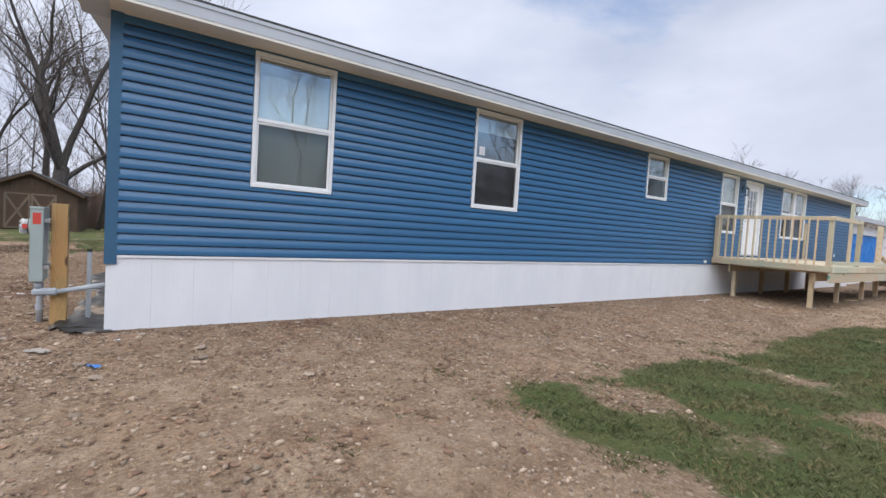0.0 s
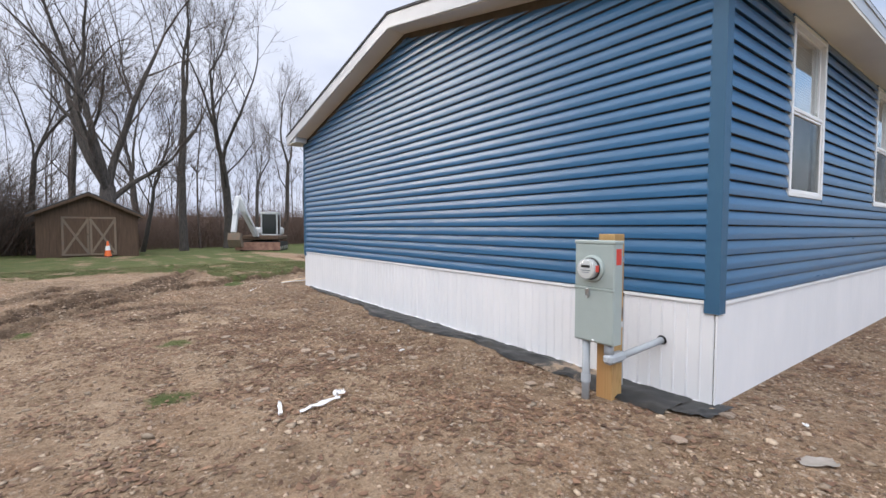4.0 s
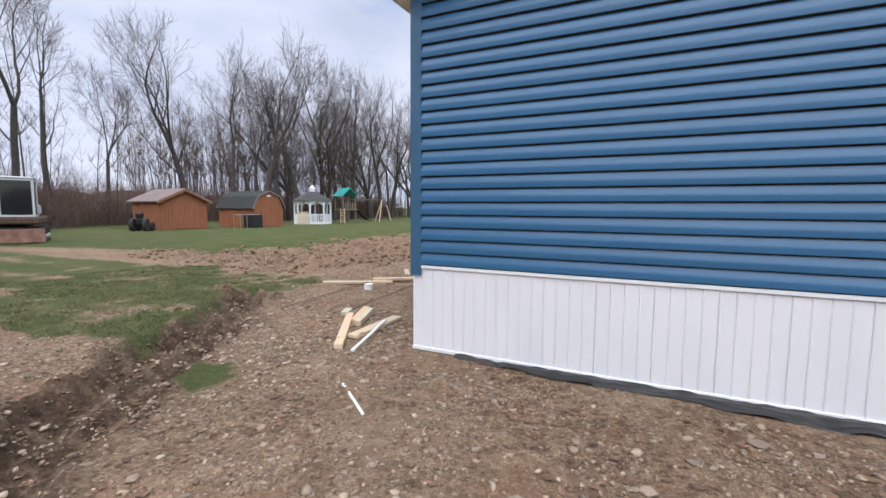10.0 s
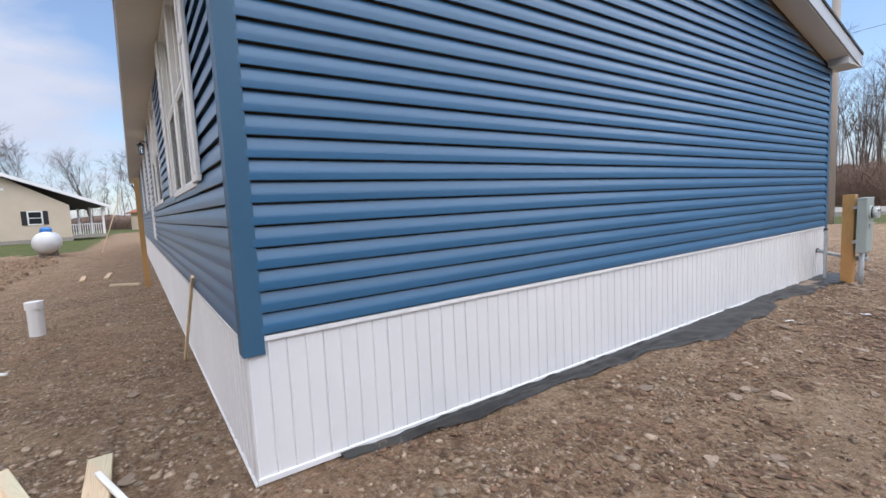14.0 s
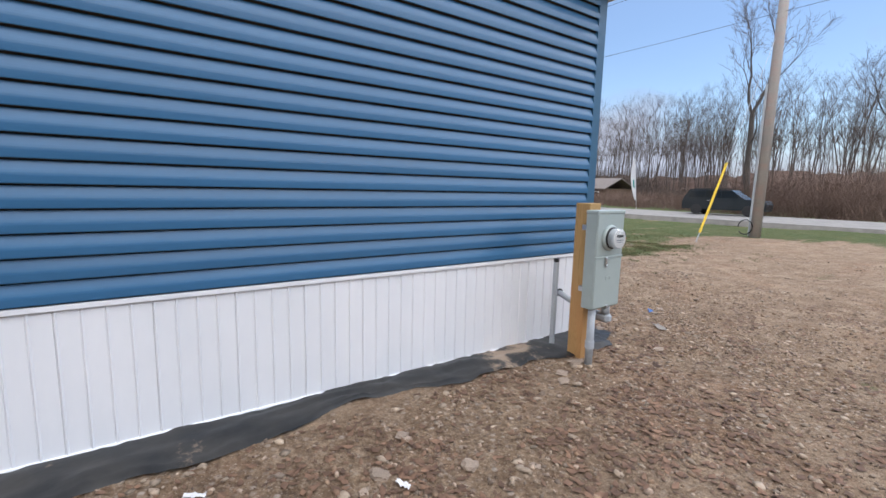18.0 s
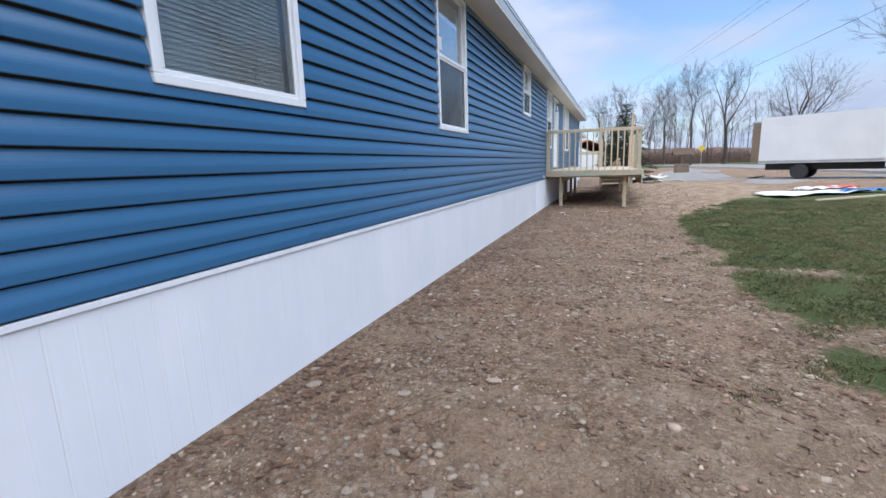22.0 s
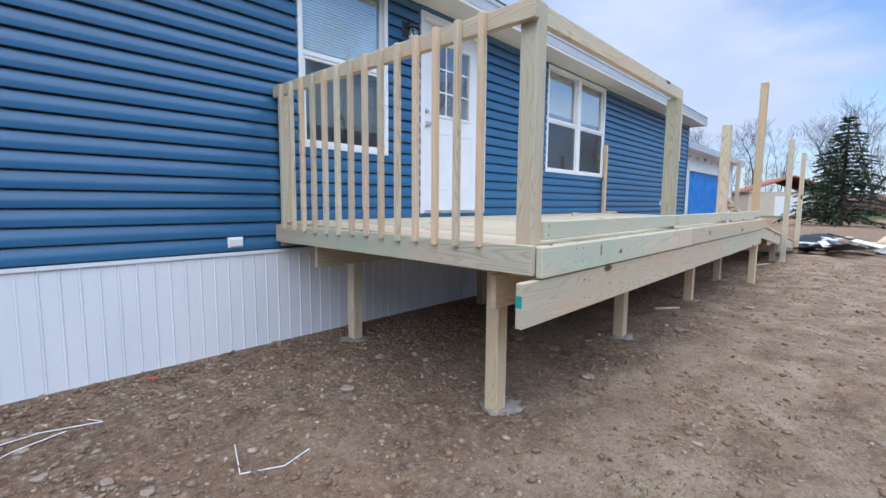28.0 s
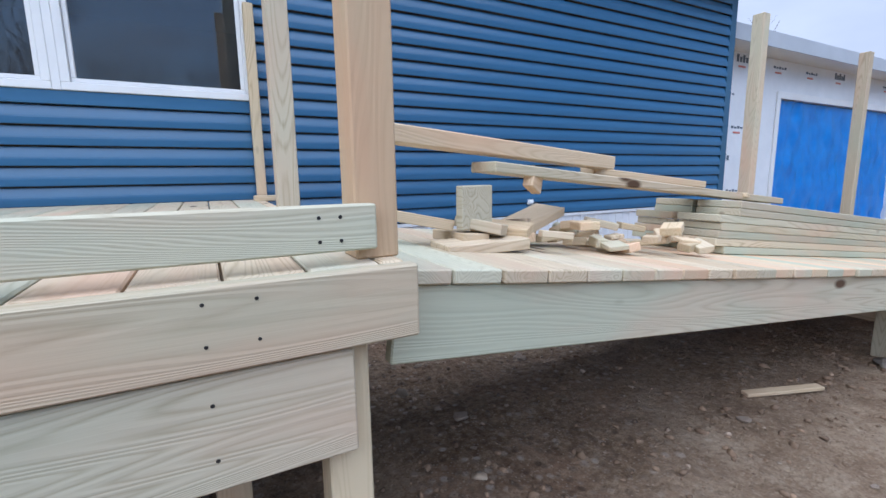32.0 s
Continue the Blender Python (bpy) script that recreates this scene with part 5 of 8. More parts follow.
def grass_mesh(name, spots, seed, tall, label):
    """Bent blades, two triangles each, standing in tufts."""
    rng = np.random.RandomState(seed)
    k = 5
    n = len(spots) * k
    base = np.repeat(spots, k, 0) + rng.randn(n, 2) * 0.018
    a = rng.uniform(0, math.tau, n)
    w, h = rng.uniform(0.0022, 0.0045, n), tall * rng.uniform(0.4, 1.1, n)
    lean = h * rng.uniform(0.2, 1.3, n)
    ux, uy, lx = np.cos(a), np.sin(a), rng.uniform(0, math.tau, n)
    z = height(base[:, 0], base[:, 1]) - 0.004
    p0 = np.stack([base[:, 0] - ux * w, base[:, 1] - uy * w, z], -1)
    p1 = np.stack([base[:, 0] + ux * w, base[:, 1] + uy * w, z], -1)
    mx, my = base[:, 0] + np.cos(lx) * lean * 0.4, base[:, 1] + np.sin(lx) * lean * 0.4
    p2 = np.stack([mx + ux * w * 0.7, my + uy * w * 0.7, z + h * 0.65], -1)
    p3 = np.stack([base[:, 0] + np.cos(lx) * lean, base[:, 1] + np.sin(lx) * lean, z + h * 0.9], -1)
    co = np.stack([p0, p1, p2, p3], 1).reshape(-1, 3)
    tri = (np.array([[0, 1, 2], [0, 2, 3]])[None] + (np.arange(n) * 4)[:, None, None]).reshape(-1, 3)
    me = bpy.data.meshes.new(name)
    quick_mesh(me, co, tri)
    me.materials.append(BLADE)
    return tagged(new(name, me), label, "grass", kind="stuff")


def green_spots(n, x0, x1, y0, y1, seed):
    rng = np.random.RandomState(seed)
    p = np.stack([rng.uniform(x0, x1, n), rng.uniform(y0, y1, n)], -1)
    g = lawn(p[:, 0], p[:, 1]) + 0.3 * wave(p[:, 0], p[:, 1], seed + 1, 0.7)
    return p[outside_house(p, 0.2) & (g > 0.35 + 0.6 * rng.rand(n))]


_p = np.concatenate([green_spots(52000, 1.0, 15.0, -8.5, -2.3, 71), green_spots(30000, 0.0, 16.0, -15.0, -6.5, 75)])
_p = _p[np.random.RandomState(76).rand(len(_p)) > 0.97 * soft(-_p[:, 1], 5.0, 14.5)]
grass_mesh("grass", _p, 72, 0.040, "short worn winter lawn of green and straw blades")
grass_mesh("grass", green_spots(34000, -7.0, 3.0, 10.3, 17.0, 73), 74, 0.030, "patchy trampled grass beside the ruts")

# ---------------------------------------------------------------- the unfinished deck
DX0, DX1, DY, DZ = 12.93, 19.265, -2.50, 1.035
deck = thing("deck", "unfinished treated-pine deck with one baluster rail, posts and no steps", "deck")
rnd = random.Random(7)
# floor boards run out from the house
x, i = DX0 + 0.005, 0
while x < DX1 - 0.02:
    w = min(0.138, DX1 - x)
    board("deck_board", (x + w / 2, -0.03, DZ - 0.012), (x + w / 2, DY - 0.018 + rnd.uniform(-0.003, 0.003), DZ - 0.046 + rnd.uniform(-0.001, 0.001)), w - 0.004, 0.036, rnd.choice((PINE, PINE_G, PINE)), deck)
    x += 0.1395
    i += 1
BT = DZ - 0.022
for a, b, m in ((DX0 - 0.005, 15.39, PINE_G), (15.393, DX1 + 0.01, PINE)):
    board("rim_board", (a, DY - 0.041, DZ - 0.102), (b, DY - 0.041, DZ - 0.102), 0.145, 0.038, m, deck, up=(0, -1, 0))
board("rim_board", (DX0 - 0.021, DY - 0.02, BT - 0.07), (DX0 - 0.021, -0.03, BT - 0.07), 0.142, 0.038, PINE_G, deck, up=(-1, 0, 0))
board("rim_board", (DX1 - 0.02, DY + 0.16, BT - 0.09), (DX1 - 0.02, -0.03, BT - 0.09), 0.142, 0.038, PINE, deck, up=(1, 0, 0))
board("ledger", (DX0, -0.045, BT - 0.11), (DX1, -0.045, BT - 0.11), 0.142, 0.038, PINE, deck, up=(0, -1, 0))
for k in range(13):
    xx = DX0 + 0.25 + k * 0.46
    board("joist", (xx, -0.07, BT - 0.100), (xx, DY - 0.02, BT - 0.134), 0.142, 0.038, PINE, deck, up=(1, 0, 0))
for a, b, m in ((DX0 - 0.14, 16.6, PINE), (16.603, DX1 - 0.12, PINE_G)):
    board("beam", (a, DY - 0.024, 0.747), (b, DY - 0.024, 0.747), 0.210, 0.038, m, deck, up=(0, -1, 0))
board("beam", (DX0 + 0.1, DY + 0.30, 0.735), (DX1 - 0.09, DY + 0.30, 0.735), 0.188, 0.038, PINE, deck, up=(0, -1, 0))
board("beam", (DX0 + 0.1, -0.42, 0.772), (DX1 - 0.09, -0.42, 0.772), 0.188, 0.038, PINE, deck, up=(0, -1, 0))


def upright(name, x, y, z0, z1, mat, parent, s=0.089, label=""):
    return board(name, (x, y, z0), (x, y, z1), s, s, mat, parent, up=(0, 1, 0), label=label)


LEGS = [(13.18, -2.12), (15.02, -2.12), (16.98, -2.16), (18.92, -2.05), (13.42, -0.40), (15.3, -0.34), (17.2, -0.34), (18.95, -0.34)]
for x, y in LEGS:
    upright("leg", x, y, gh(x, y) - 0.05, 0.83 if y < -1 else 0.68, rnd.choice((PINE, PINE_A)), deck)
PY = DY + 0.075
PT = 2.12
upright("rail_post", DX0 + 0.055, DY + 0.06, DZ - 0.027, PT, PINE, deck, 0.089)
upright("rail_post", 15.13, PY, DZ - 0.027, PT - 0.06, PINE_O, deck, 0.089, "dull green weathered post")
board("cleat", (15.195, PY, 1.56), (15.195, PY, PT - 0.065), 0.089, 0.038, PINE, deck, up=(1, 0, 0))
upright("rail_post", 17.06, PY, DZ - 0.027, 2.10, PINE, deck, 0.089)
upright("rail_post", 19.225, PY, DZ - 0.027, 2.98, PINE_B, deck, 0.092, "tall brown corner post")
upright("leg", 19.14, DY + 0.042, gh(19.14, PY) - 0.05, BT - 0.16, PINE_A, deck)
upright("rail_post", 19.24, -1.27, DZ - 0.012, 2.95, PINE_G, deck, 0.089)
upright("rail_post", DX0 + 0.055, -0.075, DZ, PT - 0.02, PINE, deck, 0.089)
upright("stud", 19.26, -0.072, DZ - 0.03, 2.28, PINE_A, deck, 0.06)
board("foot_block", (19.2, -0.16, DZ + 0.019), (19.48, -0.2, DZ + 0.019), 0.089, 0.036, PINE_W, deck)
# side rail with balusters nailed to its outer face
board("top_rail", (DX0 - 0.011, DY, PT - 0.05), (DX0 - 0.011, -0.03, PT - 0.03), 0.089, 0.038, PINE, deck, up=(-1, 0, 0))
for k in range(14):
    y = -0.2 - k * 0.155
    zb = BT - 0.03 + rnd.uniform(-0.008, 0.008)
    board("baluster", (DX0 - 0.047, y, zb), (DX0 - 0.047, y, PT - 0.005 + rnd.uniform(-0.006, 0.006)), 0.034, 0.034, rnd.choice((PINE, PINE, PINE_W)), deck, up=(-1, 0, 0))
# front cap rail as far as the second post
board("top_rail", (DX0 + 0.1, PY - 0.012, PT - 0.03), (15.25, PY - 0.012, PT - 0.016), 0.089, 0.038, PINE, deck, up=(0, -1, 0))
# the loose kick boards along the posts
for a, b, m in ((DX0 + 0.1, 15.12, PINE_G), (15.125, 19.212, PINE_G)):
    board("kick_board", (a, PY - 0.0645, DZ + 0.043), (b, PY - 0.0645, DZ + 0.043), 0.089, 0.036, m, deck, up=(0, -1, 0))
board("shim", (17.2, DY + 0.005, DZ - 0.012), (18.6, DY + 0.003, DZ - 0.012), 0.036, 0.026, PINE, deck)
board("foot_block", (17.3, -0.45, DZ + 0.019), (17.42, -0.5, DZ + 0.019), 0.06, 0.034, PINE_W, deck)
# mill stamps and nail heads
bm = bmesh.new()
for x in (13.25, 13.33, 15.0, 15.42, 15.36, 16.98, 17.05, 18.9, 18.98, 14.2, 17.9):
    for z in (BT - 0.035, BT - 0.105):
        lathe([(0.0035, 0), (0.003, 0.0012)], 7, bm, (0, 0, 0))
        bmesh.ops.transform(bm, matrix=pose(x, DY - 0.060, z, 90), verts=bm.verts[-14:])
for x in (13.4, 14.9, 16.2, 16.4, 18.0, 18.9):
    for z in (0.70, 0.80):
        lathe([(0.004, 0), (0.0035, 0.0015)], 7, bm, (0, 0, 0))
        bmesh.ops.transform(bm, matrix=pose(x, DY - 0.043, z, 90), verts=bm.verts[-14:])
for x in (13.06, 15.09, 15.16, 17.05, 19.1, 19.14):
    for z in (DZ + 0.0, DZ + 0.045):
        lathe([(0.004, 0), (0.0035, 0.0015)], 7, bm, (0, 0, 0))
        bmesh.ops.transform(bm, matrix=pose(x, PY - 0.0825, z + 0.02, 90), verts=bm.verts[-14:])
part("nail_heads", bm, BLACKM, deck, "dark nail heads")["kind"] = "stuff"


def blot(name, x, z, rx, rz_, mat, y, label, lobes=0.25):
    """A thin uneven mark on the front of a board."""
    bm = bmesh.new()
    rim = []
    for k in range(18):
        a = k * math.tau / 18
        q = 1 + lobes * noise.noise((math.cos(a) * 1.3 + x, math.sin(a) * 1.3 + z, 0.3)) * 2
        rim.append(bm.verts.new((x + rx * q * math.cos(a), y - 0.0012, z + rz_ * q * math.sin(a))))
    mid = bm.verts.new((x, y - 0.002, z))
    for k in range(18):
        bm.faces.new((rim[k], rim[(k + 1) % 18], mid))
    part(name, bm, mat, deck, label)


RF, BF = DY - 0.060, DY - 0.043
blot("knot", 13.83, 0.925, 0.022, 0.016, KNOT, RF, "dark brown knot")
blot("knot", 17.01, 0.945, 0.008, 0.007, KNOT, RF, "dark brown knot")
blot("knot", 17.36, 0.945, 0.010, 0.008, KNOT, RF, "dark brown knot")
blot("resin_stain", 15.98, 0.945, 0.038, 0.020, RESIN, RF, "dark red-brown resin stain", 0.7)
blot("knot", 16.45, 0.69, 0.014, 0.010, KNOT, BF, "dark brown knot")
blot("knot", 17.29, 0.73, 0.014, 0.010, KNOT, BF, "dark brown knot")
blot("knot", 13.46, 0.69, 0.008, 0.006, KNOT, BF, "dark brown knot")
blot("knot", 13.9, 0.72, 0.008, 0.007, KNOT, BF, "dark brown knot")
blot("knot", 13.39, 0.80, 0.016, 0.010, AMBER, BF, "amber knot")
for k in range(7):
    part("mill_stamp", box(13.54, 13.56, RF - 0.0015, RF - 0.0004, 0.925 + 0.009 * k, 0.929 + 0.009 * k), RESIN, deck, "faint brown mill stamp")
part("grade_tag", box(DX0 - 0.1415, DX0 - 0.1402, DY - 0.040, DY - 0.008, 0.74, 0.795), TEAL, deck, "teal stapled grade tag")

# ---------------------------------------------------------------- the ramp with stacked lumber
ramp = thing("ramp", "half-built treated-pine ramp sloping down from the deck", "ramp")
RS = -0.110


def rz(x):
    return 0.975 + RS * (x - DX1)


RX1 = 25.2
board("stringer", (DX1 + 0.0, -2.42, rz(DX1) - 0.13), (RX1, -2.42, rz(RX1) - 0.13), 0.185, 0.038, PINE_G, ramp, up=(0, -1, 0))
board("stringer", (DX1 + 0.0, -1.26, rz(DX1) - 0.13), (RX1, -1.26, rz(RX1) - 0.13), 0.185, 0.038, PINE, ramp, up=(0, -1, 0))
board("stringer", (DX1 + 0.0, -1.84, rz(DX1) - 0.13), (RX1, -1.84, rz(RX1) - 0.13), 0.185, 0.038, PINE, ramp, up=(0, -1, 0))
x = DX1 + 0.075
while x < RX1:
    board("ramp_board", (x, -2.46 + rnd.uniform(-0.006, 0.006), rz(x) - 0.017), (x, -1.22, rz(x) - 0.017), 0.136, 0.036, rnd.choice((PINE, PINE_W, PINE_G)), ramp, up=(0.11, 0, 1))
    x += 0.141
for x, top in ((22.33, 2.49), (24.75, 2.44)):
    upright("post", x, -2.49, gh(x, -2.4) - 0.05, top, rnd.choice((PINE, PINE_G)), ramp)
for x, top in ((22.98, 2.42), (24.90, 2.34)):
    upright("post", x, -1.17, gh(x, -1.2) - 0.05, top, PINE, ramp)
for x in (22.5,):
    upright("leg", x, -2.3, gh(x, -2.3) - 0.05, rz(x) - 0.2, PINE_G, ramp)
    board("cross_bearer", (x + 0.06, -2.4, rz(x) - 0.31), (x + 0.06, -1.25, rz(x) - 0.31), 0.14, 0.038, PINE, ramp, up=(1, 0, 0))


def loose_board(label, a, b, w, t, mat, up=(0, 0, 1), category="lumber", group="", name="plank"):
    ob = board(name, a, b, w, t, mat, None, up)
    return tagged(ob, label, category, group)


# stack of planks on the ramp: each lies on the one below, along the slope
up = (0.11, 0, 1)
for k in range(7):
    x0 = 21.12 + rnd.uniform(-0.05, 0.12) + 0.02 * k
    zo = 0.019 + 0.04 * k + 0.004
    for y in (-1.92, -1.66):
        loose_board("pale green treated plank in a stack on the ramp", (x0, y, rz(x0) + zo), (x0 + 3.3, y + 0.01, rz(x0 + 3.3) + zo), 0.235, 0.038, rnd.choice((PINE_G, PINE, PINE_G)), up, group="stacked planks on the ramp")
zt = 0.019 + 0.28 + 0.006
loose_board("long pine plank lying across the stack, cantilevered", (19.80, -1.98, 1.205), (22.3, -1.70, rz(22.3) + zt + 0.035), 0.14, 0.038, PINE, (0.15, 0, 1), group="loose boards on the stack")
loose_board("pink-tinged pine board on top of the stack", (19.42, -1.98, 1.312), (20.55, -1.86, 1.222), 0.09, 0.058, PINE_W, (0.1, 0, 1), group="loose boards on the stack")
loose_board("pink-tinged pine board on top of the stack", (20.50, -1.79, 1.188), (21.38, -1.77, 1.108), 0.09, 0.036, PINE_W, (0.15, 0, 1), group="loose boards on the stack")
tagged(part("wood_scrap", box(-0.05, 0.05, -0.02, 0.02, -0.04, 0.04, bevel=0.004), PINE_W, at=pose(20.02, -1.99, 1.155, 0, 20, 30)), "small pine wedge under the boards", "wood scrap")
tagged(part("wood_scrap", box(-0.06, 0.06, -0.06, 0.06, -0.012, 0.012, bevel=0.003), PINE_W, at=pose(21.75, -1.78, rz(21.75) + zt + 0.03, 0, 6, 20)), "small pine offcut on the stack", "wood scrap")
# pile of offcuts
for k in range(46):
    u = k / 46
    if k < 10:
        px, py = 19.66 + 0.34 * rnd.random(), -2.12 + 0.28 * rnd.random()
        l, w, t = rnd.uniform(0.12, 0.34), rnd.uniform(0.09, 0.14), 0.037
    else:
        px, py = 20.02 + 1.05 * rnd.random() ** 1.2, -2.18 + 0.3 * rnd.random()
        l, w, t = rnd.uniform(0.05, 0.15), rnd.uniform(0.03, 0.085), rnd.uniform(0.018, 0.037)
    layer = 0.02 + rnd.choice((0, 0, 0.036, 0.07)) * (1 if px < 20.7 else 0.5)
    me = board_mesh(round(l, 2), round(w, 2), round(t, 3), rnd.choice((PINE, PINE_W, PINE_W, PINE_A)), 0.003)
    tagged(part("wood_scrap", me, None, at=pose(px, py, rz(px) + layer + t / 2, rnd.uniform(-10, 10), rnd.uniform(-14, 16), rnd.uniform(0, 180))), "short pine offcut in a heap on the ramp", "wood scrap", "heap of offcuts")
tagged(part("wood_scrap", box(-0.018, 0.018, -0.07, 0.07, -0.075, 0.075, bevel=0.004), PINE_G, at=pose(19.74, -2.02, rz(19.7) + 0.14, 0, 0, 100)), "square offcut standing on edge on the ramp", "wood scrap", "heap of offcuts")
for x, y in ((13.42, -0.40), (13.25, -2.12), (15.02, -2.12), (16.98, -2.16), (18.92, -2.05), (22.72, -1.2), (22.33, -2.45)):
    bm = bmesh.new()
    bmesh.ops.create_icosphere(bm, subdivisions=3, radius=1.0)
    for v in bm.verts:
        n = noise.noise(v.co * 1.7 + Vector((x, y, 0))) * 0.35
        n2 = noise.noise(v.co * 5.0 + Vector((x, y, 3.0)))
        v.co = Vector((v.co.x * (0.13 + 0.16 * n + 0.04 * n2), v.co.y * (0.12 + 0.14 * n + 0.04 * n2), v.co.z * 0.010 + 0.010 * n2))
    tagged(part("concrete_footing", bm, DUSTCON, at=pose(x, y, gh(x, y) + 0.001), smooth=True), "grey dry concrete poured round a post foot", "concrete", "post footings")

# ---------------------------------------------------------------- the garage beyond the house
garage = thing("garage", "unfinished garage in white house wrap with a tarp over its doorway", "garage")
GY0, GX0, GX1, GZ = 0.5, HL + 0.03, 33.1, 2.95
part("wall", wall_with_holes(GX0, GX1, GY0, GY0 + 0.14, -0.05, GZ, [(26.8, 31.2, -0.06, 2.28)]), WRAP, garage, "front wall in white house wrap")
part("wall", box(GX1 - 0.14, GX1, GY0 + 0.141, 8.0, -0.05, GZ), WRAP, garage, "side wall in white house wrap")
part("wall", box(GX0, GX1, 7.9, 8.04, -0.05, GZ), WRAP, garage, "back wall in white house wrap")
part("roof", prism([(GY0 - 0.35, GZ - 0.02), (4.3, GZ + 0.9), (8.4, GZ - 0.02), (8.4, GZ + 0.05), (4.3, GZ + 0.97), (GY0 - 0.35, GZ + 0.05)], GX0, GX1 + 0.3), SHINGLE, garage, "shingle garage roof")
part("fascia", box(GX0, GX1 + 0.3, GY0 - 0.372, GY0 - 0.352, GZ - 0.13, GZ + 0.06), FASCIA, garage, "white eave fascia")
part("soffit", box(GX0, GX1 + 0.3, GY0 - 0.35, GY0 - 0.002, GZ - 0.12, GZ - 0.105), SOFFIT, garage)
bm = bmesh.new()
nxg, nzg = 52, 26
vs = [[bm.verts.new((26.8 + 4.4 * i / nxg, GY0 + 0.05 + 0.035 * math.sin(i * 0.9 + 0.35 * k) * noise.noise((i * 0.31, k * 0.23, 2.0)) * 2 + 0.02 * noise.noise((i * 0.7, k * 0.7, 5.0)), 2.27 * k / nzg)) for k in range(nzg + 1)] for i in range(nxg + 1)]
for i in range(nxg):
    for k in range(nzg):
        bm.faces.new((vs[i][k], vs[i + 1][k], vs[i + 1][k + 1], vs[i][k + 1]))
part("tarp", bm, TARP, garage, "creased blue tarp over the doorway", smooth=True)
part("door_trim", ring(26.7, 31.3, -0.04, 2.38, GY0 - 0.025, GY0 - 0.002, 0.10, bevel=0.004), WHITE, garage, "white trim round the doorway")
# print on the wrap, as plain bars
bm, bmr = bmesh.new(), bmesh.new()
for r in range(6):
    for c in range(9):
        x, z = 24.3 + c * 0.95 + (r % 2) * 0.35, 0.45 + r * 0.45
        if 26.1 < x + 0.4 and x < 31.4 and z < 2.3:
            continue
        hgt = 0.10 if (r + c) % 3 == 0 else 0.035
        for k in range(5):
            box(x + k * 0.075, x + k * 0.075 + 0.05, GY0 - 0.005, GY0 - 0.0015, z, z + hgt * (0.7 + 0.3 * ((k * 7 + r) % 2)), bm)
        box(x + 0.05, x + 0.22, GY0 - 0.005, GY0 - 0.0015, z - 0.07, z - 0.045, bmr)
for b_, m_, l_ in ((bm, INK, "rows of grey printed bars"), (bmr, INKRED, "rows of red printed bars")):
    part("wrap_print", b_, m_, garage, l_)["kind"] = "stuff"

# ---------------------------------------------------------------- electric meter on its post
meter = thing("electric_meter", "grey meter cabinet with round glass meter on a timber post", "electric meter", pose(-0.46, 0.61, 0))
board("post", (0.018, 0, -0.1), (0.018, 0, 1.31), 0.14, 0.14, POSTWOOD, meter, up=(1, 0, 0), label="amber timber post")
FX = -0.100
for z in (0.60, 1.10):
    part("strut", box(FX - 0.002, -0.053, -0.16, 0.16, z, z + 0.041, bevel=0.003), STEEL, meter, "galvanised mounting strut")
cab = part("cabinet", box(FX - 0.105, FX, -0.175, 0.175, 0.47, 1.245, bevel=0.006), GREY, meter, "grey enamelled steel cabinet")
part("cabinet_cap", box(FX - 0.113, FX + 0.002, -0.18, 0.18, 1.235, 1.262, bevel=0.005), GREY, cab)
part("cover_seam", box(FX - 0.116, FX - 0.104, -0.177, 0.177, 0.880, 0.898, bevel=0.003), GREY, cab)
part("lower_cover", box(FX - 0.112, FX - 0.1045, -0.170, 0.170, 0.480, 0.878, bevel=0.004), GREY, cab)
part("upper_cover", box(FX - 0.111, FX - 0.1045, -0.170, 0.170, 0.900, 1.232, bevel=0.004), GREY, cab)
part("latch", box(FX - 0.128, FX - 0.1125, 0.035, 0.062, 0.840, 0.890, bevel=0.004), STEEL, cab, "small steel latch")
part("latch_hasp", tube([(FX - 0.122, 0.03, 0.842), (FX - 0.126, 0.05, 0.815), (FX - 0.122, 0.066, 0.842)], 0.005, 6), STEEL, cab)
part("embossed_mark", ring(-0.03, 0.03, 0, 0.03, -0.002, 0.001, 0.004, bevel=0.0), GREY, cab, at=pose(FX - 0.112, 0, 0.70, 0, 0, -90))
part("bottom_screw", lathe([(0.012, 0), (0.012, 0.012), (0.006, 0.016)], 10), STEEL, cab, at=pose(FX - 0.11, -0.005, 0.485, 0, -90))
part("warning_label", box(FX - 0.088, FX - 0.022, -0.1765, -0.1745, 1.08, 1.20), REDTAG, cab, "red warning label")
mt = part("meter_socket", lathe([(0.104, 0), (0.104, 0.010), (0.098, 0.020), (0.088, 0.024)], 32), GREY, meter, "round enamelled socket ring", at=pose(FX - 0.111, 0.012, 1.045, 0, -90), smooth=True)
# black ring painted in for the shade of the gap round the meter
part("seal_ring", lathe([(0.086, 0.022), (0.086, 0.034), (0.080, 0.036)], 28), BLACKM, mt, "black ring for the shaded gap round the meter")
part("meter_body", lathe([(0.072, 0.02), (0.072, 0.070), (0.066, 0.078)], 28), PVC, mt, "grey meter body", smooth=True)
g = part("meter_glass", lathe([(0.080, 0.030), (0.079, 0.086), (0.070, 0.102), (0.03, 0.108)], 28), METERGLASS, mt, "clear meter dome", smooth=True)
g.visible_shadow = False
part("meter_face", lathe([(0.064, 0.079), (0.064, 0.082)], 28), STEELFACE, mt, "pale grey meter face")
part("display", box(0.012, 0.030, -0.035, 0.035, 0.0825, 0.0845), BLACKM, mt, "black display")
part("face_text", box(-0.012, -0.006, -0.04, 0.04, 0.0825, 0.0835), INK, mt)
